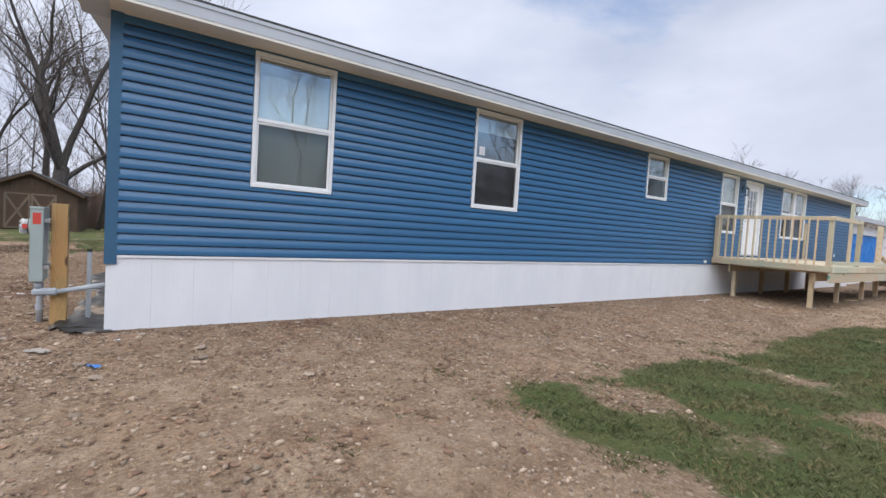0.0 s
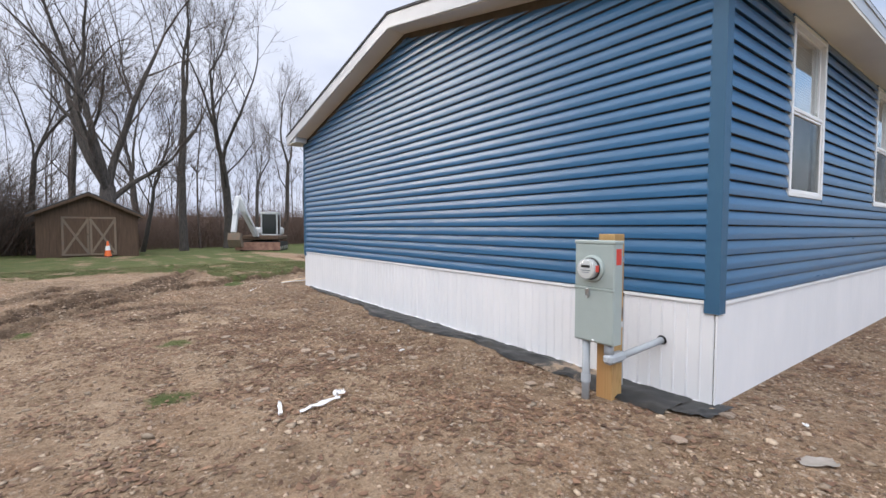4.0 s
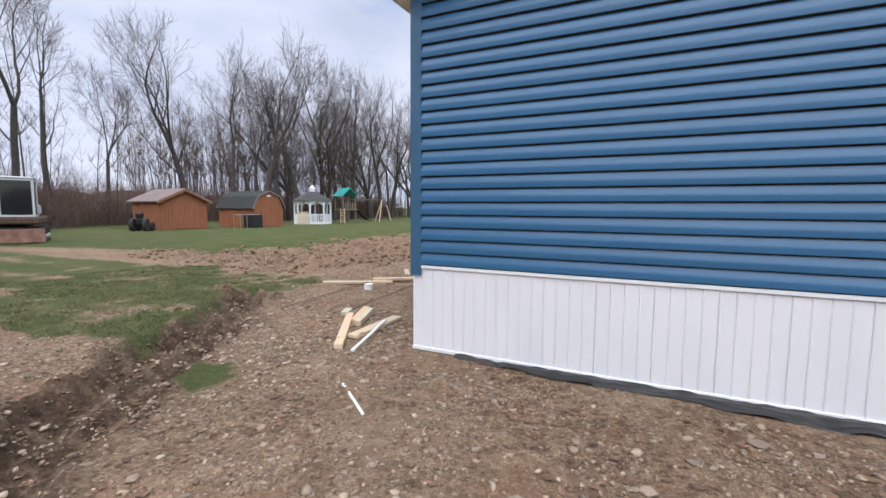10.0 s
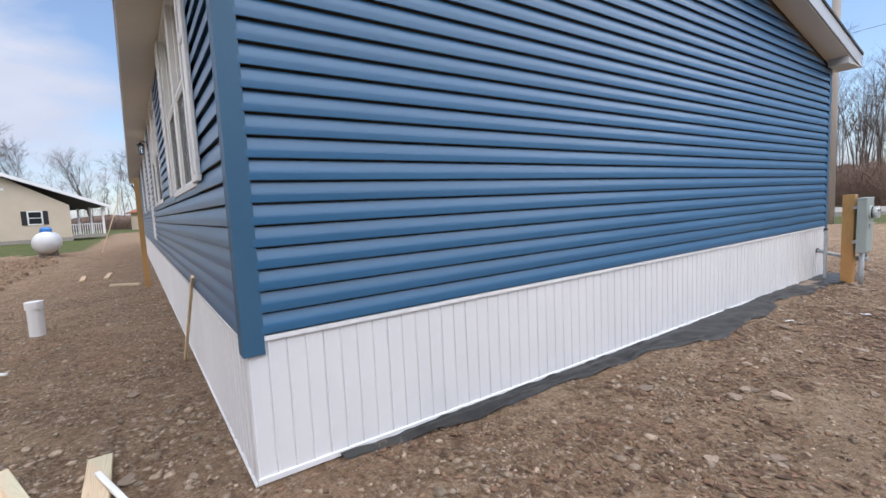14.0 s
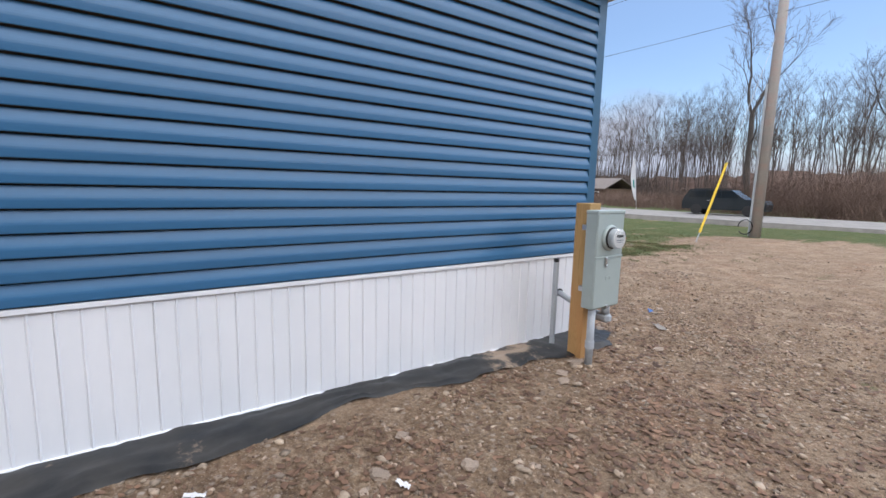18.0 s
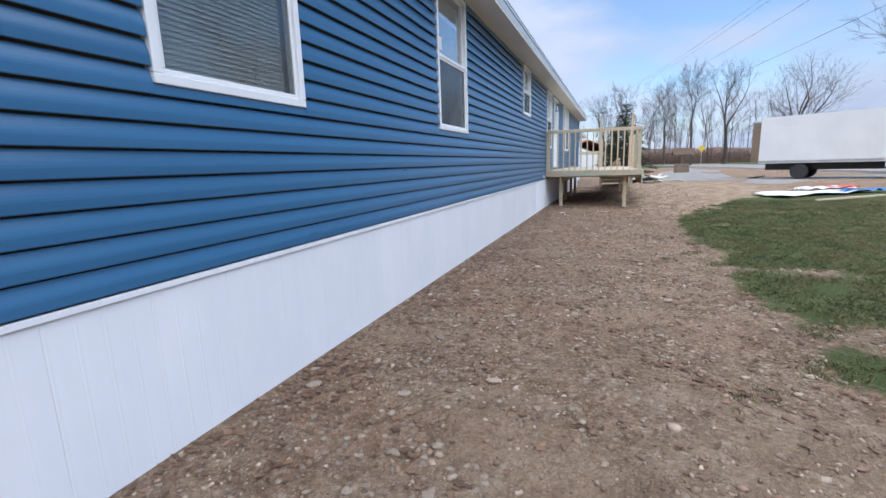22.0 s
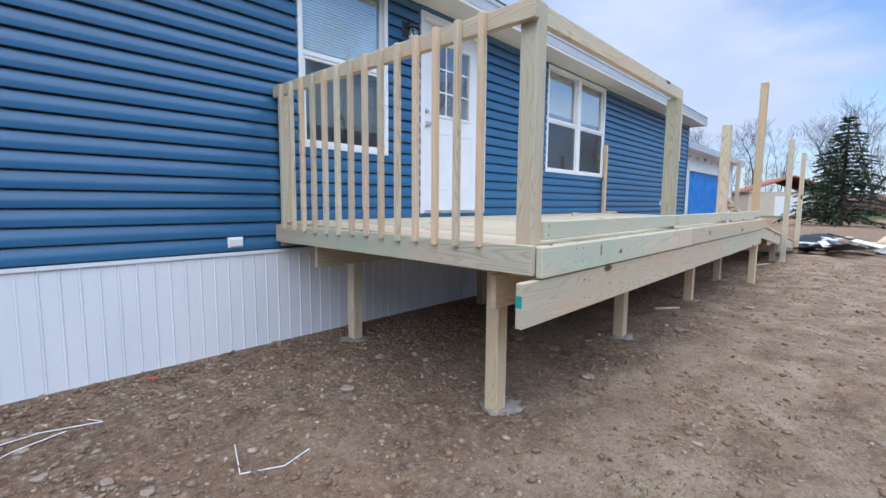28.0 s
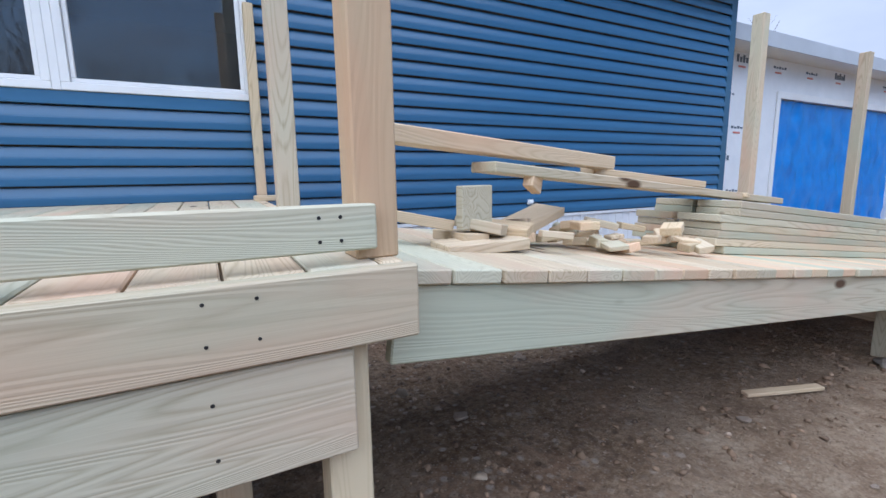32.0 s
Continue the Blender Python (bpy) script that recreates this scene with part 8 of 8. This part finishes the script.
def gable_shed(label, x, y, rz_, w, d, h, rise, wallmat, roofmat, doors=True, xbrace=False):
    s = thing("shed", label, "shed", pose(x, y, gh(x, y) - 0.05, 0, 0, rz_))
    tp = lambda u: h + rise * (1 - abs(u - w / 2) / (w / 2))
    plank_wall(w, h, pose(-w / 2, 0, 0), s, wallmat, top=tp)
    plank_wall(w, h, pose(w / 2, d, 0, 0, 0, 180), s, wallmat, top=tp)
    plank_wall(d, h, pose(-w / 2, d, 0, 0, 0, -90), s, wallmat)
    plank_wall(d, h, pose(w / 2, 0, 0, 0, 0, 90), s, wallmat)
    for sg in (-1, 1):
        part("roof", prism([(0, h + rise + 0.02), (sg * (w / 2 + 0.3), h - 0.3 * rise / (w / 2) + 0.02), (sg * (w / 2 + 0.3), h - 0.3 * rise / (w / 2) + 0.09), (0, h + rise + 0.09)], -0.3, d + 0.3, "y"), roofmat, s, "roof slope")
        part("barge_board", prism([(0, h + rise + 0.02), (sg * (w / 2 + 0.3), h - 0.3 * rise / (w / 2) + 0.02), (sg * (w / 2 + 0.3), h - 0.3 * rise / (w / 2) - 0.1), (0, h + rise - 0.1)], -0.32, -0.28, "y"), wallmat, s)
    if doors:
        for sg in (-1, 1):
            dw = w * 0.27
            dr = part("door", box(min(0.01 * sg, dw * sg), max(0.01 * sg, dw * sg), -0.075, -0.045, 0.1, h * 0.92), wallmat, s, "plank door, shut")
            if xbrace:
                for p, q in (((0.03, 0.15), (dw - 0.03, h * 0.88)), ((0.03, h * 0.88), (dw - 0.03, 0.15))):
                    board("brace", (sg * p[0], -0.09, p[1]), (sg * q[0], -0.09, q[1]), 0.1, 0.02, OLDWOOD, dr, up=(0, -1, 0))
                part("door_edge", ring(min(0.012 * sg, dw * sg), max(0.012 * sg, dw * sg), 0.1, h * 0.92, -0.095, -0.076, 0.09), OLDWOOD, dr)
    return s


gable_shed("weathered brown plank shed with cross-braced double doors", -4.6, 26.3, 0, 3.9, 4.6, 2.15, 0.95, SHEDBROWN, SHINGLE, True, True)
gable_shed("orange-brown board shed with a rusty tin roof", 16.55, 36.9, -8, 3.1, 4.2, 2.05, 0.75, SHEDRED, TIN)
b2 = thing("barn_shed", "red-stained gambrel barn shed with dark green roof", "shed", pose(22.0, 34.7, gh(22, 35) - 0.05, 0, 0, -6))
gam = lambda u: 1.55 + (0.85 if 0.35 < u < 2.25 else 0.85 * min(u, 2.6 - u) / 0.35) + 0.42 * max(0.0, 1 - abs(u - 1.3) / 0.95)
plank_wall(2.6, 1.5, pose(-1.3, 0, 0), b2, SHEDRED, 0.13, gam)
plank_wall(2.6, 1.5, pose(1.3, 4.6, 0, 0, 0, 180), b2, SHEDRED, 0.13, gam)
plank_wall(4.6, 1.6, pose(-1.3, 4.6, 0, 0, 0, -90), b2, SHEDRED)
plank_wall(4.6, 1.6, pose(1.3, 0, 0, 0, 0, 90), b2, SHEDRED)
for sg in (-1, 1):
    part("roof", prism([(sg * 1.45, 1.5), (sg * 0.97, 2.43), (0, 2.86), (0, 2.93), (sg * 1.02, 2.49), (sg * 1.52, 1.52)], -0.12, 4.72, "y"), GREENROOF, b2, "dark green shingle slope")
    part("barge_board", prism([(sg * 1.45, 1.48), (sg * 0.97, 2.41), (0, 2.84), (0, 2.95), (sg * 1.03, 2.5), (sg * 1.54, 1.5)], -0.15, -0.121, "y"), TIN, b2)
part("door", box(-0.7, 0.7, -0.06, -0.035, 0.12, 1.95), SHEDRED, b2, "double barn door, shut")
part("gable_vent", box(-0.16, 0.16, -0.06, -0.03, 2.45, 2.58), WHITE, b2, "white gable vent")
part("foundation", box(-1.25, 1.25, 0.05, 4.5, -0.3, 0.0), CONCRETE, b2)
# wire pen between the sheds
pen = thing("wire_pen", "low grey wire pen with a dark cover between the sheds", "pen", pose(18.9, 33.5, gh(18.9, 33.5)))
for k in range(5):
    part("post", tube([(k * 0.55 - 1.1, 0, 0), (k * 0.55 - 1.1, 0, 1.0)], 0.025, 6), STEEL, pen)
part("rail", tube([(-1.1, 0, 1.0), (1.1, 0, 1.0)], 0.025, 6), STEEL, pen)
part("cover", box(0.5, 1.35, -0.1, 1.0, 0.05, 1.0, bevel=0.05), BLACKP, pen, "black cover")
tr2 = thing("garden_tractor", "dark machine parked beside the shed", "tractor", pose(13.9, 37.3, gh(13.9, 37.3), 0, 0, 40))
part("body", box(-0.5, 0.5, -0.25, 0.25, 0.4, 0.85, bevel=0.08), BLACKM, tr2)
part("seat", box(-0.5, -0.15, -0.2, 0.2, 0.86, 1.2, bevel=0.06), BLACKM, tr2)
for xx, rr in ((-0.4, 0.42), (0.5, 0.28)):
    for s in (-1, 1):
        wheel(tr2, xx, s * 0.38, rr, rr, 0.2, BLACKM)

gz = thing("gazebo", "white eight-sided wooden gazebo with dark roof", "gazebo", pose(30.1, 37.6, gh(30, 37.6), 0, 0, 12))
R8 = [(1.7 * math.cos(k * math.tau / 8 + 0.39), 1.7 * math.sin(k * math.tau / 8 + 0.39)) for k in range(8)]
for k, (x, y) in enumerate(R8):
    x2, y2 = R8[(k + 1) % 8]
    upright("post", x, y, 0, 2.25, WHITE, gz, 0.13)
    board("top_rail", (x, y, 2.2), (x2, y2, 2.2), 0.2, 0.05, WHITE, gz, up=(x, y, 0))
    board("arch", (x * 0.98 + x2 * 0.02, y * 0.98 + y2 * 0.02, 1.85), (x * 0.6 + x2 * 0.4, y * 0.6 + y2 * 0.4, 2.1), 0.14, 0.04, WHITE, gz, up=(x, y, 0))
    board("arch", (x * 0.4 + x2 * 0.6, y * 0.4 + y2 * 0.6, 2.1), (x * 0.02 + x2 * 0.98, y * 0.02 + y2 * 0.98, 1.85), 0.14, 0.04, WHITE, gz, up=(x, y, 0))
    if k != 6:
        board("hand_rail", (x, y, 0.9), (x2, y2, 0.9), 0.08, 0.06, WHITE, gz, up=(x, y, 0))
        for j in range(1, 7):
            u = j / 7
            upright("baluster", x + (x2 - x) * u, y + (y2 - y) * u, 0.1, 0.88, WHITE, gz, 0.06)
part("floor", prism([(x * 1.05, y * 1.05) for x, y in R8], -0.1, 0.12, "z"), WHITE, gz)
part("roof", lathe([(2.0, 2.25), (0.35, 3.1), (0.3, 3.12)], 8), SHINGLE, gz, "dark shingle roof", at=pose(0, 0, 0, 0, 0, 22))
part("cupola", lathe([(0.26, 3.1), (0.26, 3.4), (0.34, 3.42), (0.05, 3.75)], 8), WHITE, gz, "white cupola")
for k in range(9):
    tagged(board("pallet_slat", (27.2, 36.8, gh(27, 36.8) + 0.1 + 0.13 * k), (28.3, 36.5, gh(27, 36.8) + 0.1 + 0.13 * k), 0.09, 0.02, PINE_W, None, up=(0, -1, 0)), "pale slat of an upright pallet", "pallet", "upright pallet")

pl = thing("play_set", "wooden play tower with teal canopy, ladder and slide", "playground", pose(33.4, 36.2, gh(33.4, 36.2), 0, 0, -20))
for sx in (-0.75, 0.75):
    for sy in (-0.75, 0.75):
        upright("post", sx, sy, -0.1, 2.9, OLDWOOD, pl, 0.1)
part("platform", box(-0.85, 0.85, -0.85, 0.85, 1.35, 1.45), OLDWOOD, pl)
part("canopy", prism([(-1.0, 2.75), (0, 3.6), (1.0, 2.75), (0.9, 2.75), (0, 3.5), (-0.9, 2.75)], -0.95, 0.95, "y"), TEAL, pl, "teal canvas canopy")
for k in range(6):
    board("wall_slat", (-0.75 + 0.27 * k, -0.8, 1.45), (-0.75 + 0.27 * k, -0.8, 2.1), 0.12, 0.02, OLDWOOD, pl, up=(0, -1, 0))
for sx in (-0.35, 0.1):
    board("ladder_side", (-1.0 + sx, -1.3, 0), (-0.75 + sx, -0.85, 1.5), 0.09, 0.04, PINE_W, pl, up=(1, 0, 0))
for k in range(5):
    board("rung", (-1.32 + 0.05 * k, -1.22 + 0.09 * k, 0.25 + 0.27 * k), (-0.86 + 0.05 * k, -1.22 + 0.09 * k, 0.25 + 0.27 * k), 0.06, 0.04, PINE_W, pl)
part("slide", prism([(0.9, 1.4), (1.4, 1.25), (2.6, 0.25), (3.1, 0.2), (3.1, 0.26), (2.62, 0.32), (1.42, 1.33), (0.9, 1.47)], -0.3, 0.3, "y"), GREENROOF, pl, "dark green slide")
for p in (((4.0, -0.3, 0), (4.6, 0, 2.4)), ((4.2, 0.8, 0), (4.6, 0, 2.4)), ((6.0, 0.2, 0), (5.4, 0.2, 1.9))):
    board("swing_leg", p[0], p[1], 0.09, 0.09, PINE_W, pl, up=(0, 1, 0))
board("swing_beam", (0.7, 0, 2.45), (4.7, 0, 2.45), 0.1, 0.1, OLDWOOD, pl, up=(0, 1, 0))

ar = thing("garden_arbor", "white lattice garden arbour on the lawn", "arbour", pose(39.3, 27.1, gh(39.3, 27.1), 0, 0, 60))
for sx in (-0.6, 0.6):
    for sy in (-0.3, 0.3):
        upright("post", sx, sy, 0, 1.9, WHITE, ar, 0.07)
    for k in range(6):
        board("lattice", (sx, -0.3, 0.25 + 0.3 * k), (sx, 0.3, 0.25 + 0.3 * k), 0.04, 0.02, WHITE, ar, up=(1, 0, 0))
for sy in (-0.3, 0.0, 0.3):
    part("arch", tube([(0.6 * math.cos(a), sy, 1.9 + 0.4 * math.sin(a)) for a in np.linspace(0, math.pi, 9)], 0.035, 6), WHITE, ar)

tk = thing("propane_tank", "white horizontal propane tank with blue dome on feet", "gas tank", pose(24.4, 12.6, gh(24.4, 12.6), 0, 0, 4))
bm = bmesh.new()
pr = [(0.02, -1.45), (0.25, -1.40), (0.42, -1.27), (0.49, -1.08), (0.49, 1.08), (0.42, 1.27), (0.25, 1.40), (0.02, 1.45)]
part("tank", lathe(pr, 24), CARWHITE, tk, "white steel tank", at=pose(0, 0, 0.66, 0, 90), smooth=True)
part("dome", lathe([(0.22, 0.0), (0.22, 0.16), (0.15, 0.24), (0.02, 0.26)], 16, at=(-0.3, 0, 1.10)), BLUEP, tk, "blue valve dome")
for s in (-0.8, 0.8):
    part("foot", box(s - 0.1, s + 0.1, -0.3, 0.3, 0, 0.22), CONCRETE, tk, "concrete block foot")

nh = thing("neighbour_house", "beige single-storey house with white gable trim and porch", "house", pose(44.6, 23.6, gh(46, 18) - 0.05, 0, 0, 22))
# local: gable end faces -x, runs along -y
W2 = 13.6
E2, A2 = 3.15, 5.6


part("wall", prism([(0.0, 0.0), (-10.6, 0.0), (-10.6, E2), (-6.4, A2 - 0.1), (0.0, E2)], 0.0, 0.2), BEIGE, nh, "beige vinyl gable wall")
part("wall", box(0.21, 16.0, -0.2, 0.0, 0, E2), BEIGE, nh)
part("wall", box(0.21, 16.0, -10.6, -10.4, 0, E2), BEIGE, nh)
part("foundation", box(-0.02, 16, -10.62, 0.02, -0.4, 0.35), CONCRETE, nh, "pale block foundation")
for a, b in (((0.5, E2 - 0.2), (-6.4, A2 + 0.05)), ((-6.4, A2 + 0.05), (-13.6, E2 - 0.25))):
    part("roof", prism([a, b, (b[0], b[1] + 0.12), (a[0], a[1] + 0.12)], -0.45, 16.4), SHINGLE, nh, "dark shingle slope")
    part("rake_board", prism([(a[0], a[1] - 0.16), (b[0], b[1] - 0.16), (b[0], b[1] + 0.13), (a[0], a[1] + 0.13)], -0.5, -0.451), WHITE, nh, "white rake board")


def shuttered_window(y):
    w = part("window", ring(-0.5, 0.5, 0, 1.15, -0.06, 0.0, 0.09), WHITE, nh, "white window with black shutters", at=pose(-0.005, y, 1.55, 0, 0, -90))
    part("pane", box(-0.42, 0.42, -0.02, -0.01, 0.08, 1.07), GLASSD, w)
    part("sash_bar", box(-0.42, 0.42, -0.05, -0.02, 0.55, 0.6), WHITE, w)
    for s in (-1, 1):
        part("shutter", box(s * 0.7 - 0.17, s * 0.7 + 0.17, -0.05, 0.0, 0, 1.15, bevel=0.01), BLACKM, w, "black shutter")


shuttered_window(-2.4)
shuttered_window(-8.2)
part("utility_box", box(-0.3, -0.01, -5.2, -4.7, 0.5, 1.4, bevel=0.02), PVC, nh, "grey utility box")
part("gable_vent", box(-0.05, 0.0, -6.5, -6.3, 4.4, 4.6), WHITE, nh)
part("porch_floor", box(0.1, 9.0, -13.2, -10.65, 0.2, 0.45), CONCRETE, nh)
for x in (0.2, 3.0, 6.0):
    part("porch_post", box(x - 0.07, x + 0.07, -13.15, -13.0, 0.45, E2 - 0.2), WHITE, nh, "white porch post")
for k in range(14):
    part("baluster", box(0.15, 0.19, -13.0 + 0.17 * k, -12.95 + 0.17 * k, 0.5, 1.4), WHITE, nh)
part("porch_rail", box(0.13, 0.21, -13.1, -10.65, 1.4, 1.46), WHITE, nh)
part("lean_to", prism([(0.05, 2.9), (2.6, 2.5), (2.6, 2.6), (0.05, 3.0)], 2.0, 6.0), SHINGLE, nh, "dark lean-to roof")
for x in (2.1, 5.9):
    part("porch_post", box(x, x + 0.12, 2.4, 2.52, 0, 2.5), OLDWOOD, nh)

# ---------------------------------------------------------------- roadside: pole, guy wire, flag, far house
up_ = thing("utility_pole", "tall weathered wooden utility pole by the road", "utility pole", pose(3.45, -13.7, 0, 0, 0, 0))
part("pole", tube([(0, 0, -0.3), (0.02, -0.15, 11.5)], [0.17, 0.125], 12), POLEWOOD, up_, smooth=True)
part("conduit", tube([(0.15, 0.09, 0), (0.15, 0.06, 5.0)], 0.04, 8), PVC, up_, "grey cable conduit")
part("cross_arm", box(-1.1, 1.1, -0.2, -0.1, 10.6, 10.72), OLDWOOD, up_)
part("cable_coil", tube([(0.25 + 0.22 * math.cos(a), 0.2, 0.3 + 0.25 * math.sin(a)) for a in np.linspace(0, 5.6, 14)], 0.02, 5), BLACKM, up_, "black looped cable")
gw = thing("guy_wire", "steel guy wire with yellow plastic guard", "guy wire")
gA, gB = Vector((3.75, -10.3, 0.0)), Vector((3.5, -13.6, 6.4))
part("wire", tube([gA, gB], 0.008, 5), STEEL, gw)
gd = (gB - gA).normalized()
part("guard", tube([gA + gd * 0.25, gA + gd * 2.65], 0.035, 8), YELLOW, gw, "yellow plastic guard")
part("anchor", tube([gA - gd * 0.3, gA + gd * 0.3], 0.015, 6), STEEL, gw)
for k, (h1, h2) in enumerate(((10.7, 11.0), (10.7, 11.0), (9.2, 9.4), (7.2, 7.6))):
    o = (-0.9, 0.9, 0, 0)[k]
    pts = [(3.45 + (60.0) * u, -13.7 + o * 0.3 + 8.8 * u, h1 + (h2 - h1) * u - 4 * 0.9 * u * (1 - u)) for u in np.linspace(-0.8, 1.0, 22)]
    tagged(part("power_line", tube(pts, 0.008, 4), BLACKM), "thin black overhead cable", "cable", "overhead cables")
tagged(part("service_drop", tube([(3.45 - 5.0 * u, -13.7 + 24 * u, 9.0 - 1.5 * u - 4 * 0.3 * u * (1 - u)) for u in np.linspace(0, 1, 8)], 0.012, 4), BLACKM), "thin black overhead cable", "cable", "overhead cables")
fl = thing("feather_flag", "white feather flag on a pole by the road", "flag", pose(16.2, -27.3, 0, 0, 6, 0))
part("flag_pole", tube([(0, 0, -0.2), (0, 0, 3.0)], 0.02, 6), STEEL, fl)
part("cloth", prism([(0.02, 0.75), (0.14, 0.85), (0.32, 1.5), (0.40, 2.4), (0.36, 3.1), (0.22, 3.6), (0.08, 3.85), (0.02, 3.9)], -0.004, 0.004, "y"), PAPER, fl, "white cloth")
part("flag_print", prism([(0.10, 1.7), (0.22, 1.75), (0.25, 2.3), (0.13, 2.3)], -0.007, 0.007, "y"), TEAL, fl, "teal print")
rh = thing("far_house", "low dark house with grey-brown roof and white trim beyond the road", "house", pose(42.0, -54.0, -0.5) @ Matrix.Diagonal((0.85, 0.85, 0.88, 1)))
part("wall", box(-7.6, 7.6, -4, 4, 0, 2.5), SHEDBROWN, rh, "dark brown walls")
for sg in (-1, 1):
    part("roof", prism([(0, 4.1), (sg * 4.6, 2.35), (sg * 4.6, 2.5), (0, 4.25)], -8.1, 8.1), GREYROOF, rh, "grey-brown roof slope")
    part("barge_board", prism([(0, 4.12), (sg * 2.3, 2.5), (sg * 2.3, 2.68), (0, 4.3)], 5.0, 5.06, "y"), WHITE, rh, "white gable trim", at=pose(0.4, 0, -0.15))
part("gable", prism([(-2.1, 2.4), (2.1, 2.4), (0, 3.95)], 4.0, 5.0, "y"), SHEDBROWN, rh, "front gable", at=pose(0.4, 0, -0.1))
for k, x in enumerate((-6.2, -3.9, -1.6, 0.4, 2.4, 5.2)):
    w = part("window", ring(x - 0.55, x + 0.55, 0.95, 2.1, 4.0, 4.08, 0.14), WHITE, rh, "white window frame")
    part("pane", box(x - 0.41, x + 0.41, 4.02, 4.04, 1.09, 1.96), GLASSD, w)
ys = thing("yard_sign", "small white yard sign on wire legs", "sign", pose(14.0, -17.1, gh(14.0, -17.1), 0, 0, 25))
part("panel", box(-0.3, 0.3, -0.005, 0.005, 0.3, 0.75), PAPER, ys)
for sx in (-0.2, 0.2):
    part("leg", tube([(sx, 0, -0.05), (sx, 0, 0.35)], 0.008, 5), STEEL, ys)
    part("print_bar", box(-0.22, 0.22, 0.006, 0.008, 0.5 + sx * 0.4, 0.56 + sx * 0.4), INKRED, ys)
mb = thing("mailbox", "small mailbox on a post by the road", "mailbox", pose(24.2, -26.3, 0.05))
part("post", box(-0.05, 0.05, -0.05, 0.05, -0.1, 1.0), OLDWOOD, mb)
part("box", prism([(-0.12, 1.0), (0.12, 1.0), (0.12, 1.15), (0.07, 1.24), (-0.07, 1.24), (-0.12, 1.15)], -0.25, 0.25, "y"), WHITE, mb)
wl2 = thing("wishing_well", "small roofed wooden well on the lawn", "well", pose(44.0, -7.2, 0))
part("base", lathe([(0.6, 0), (0.6, 0.7), (0.5, 0.72)], 12), OLDWOOD, wl2)
for s in (-0.5, 0.5):
    part("post", box(s - 0.05, s + 0.05, -0.05, 0.05, 0.7, 1.7), OLDWOOD, wl2)
part("roof", prism([(-0.8, 1.55), (0, 2.1), (0.8, 1.55), (0, 1.98)], -0.8, 0.8, "y"), SHEDBROWN, wl2)
sg_ = thing("road_sign", "yellow diamond road sign on a post", "road sign", pose(66.0, -12.0, 0))
part("post", tube([(0, 0, 0), (0, 0, 2.6)], 0.04, 6), STEEL, sg_)
part("plate", prism([(0, 1.9), (0.45, 2.35), (0, 2.8), (-0.45, 2.35)], -0.01, 0.01), YELLOW, sg_)
cn = thing("traffic_cone", "orange traffic cone with a white band by the shed", "cone", pose(-3.9, 25.2, gh(-3.9, 25.2)))
part("base", box(-0.19, 0.19, -0.19, 0.19, 0, 0.04), BLACKM, cn)
part("cone", lathe([(0.15, 0.04), (0.035, 0.75), (0.03, 0.76)], 16), ORANGE, cn, "orange cone")
part("band", lathe([(0.112, 0.32), (0.077, 0.53), (0.07, 0.53)], 16), WHITE, cn, "white reflective band")
br = thing("brick_house", "red-brown house with white garage behind the parked car", "house", pose(78.0, 4.0, 0, 0, 0, 20))
part("wall", box(-5, 5, -4, 4, 0, 2.7), BEIGE, br)
for sg in (-1, 1):
    part("roof", prism([(0, 4.3), (sg * 4.5, 2.6), (sg * 4.5, 2.75), (0, 4.45)], -5.4, 5.4), SHEDRED, br, "red-brown roof slope")
part("garage_door", box(-5.03, -5.0, -1.5, 1.5, 0, 2.2), WHITE, br)
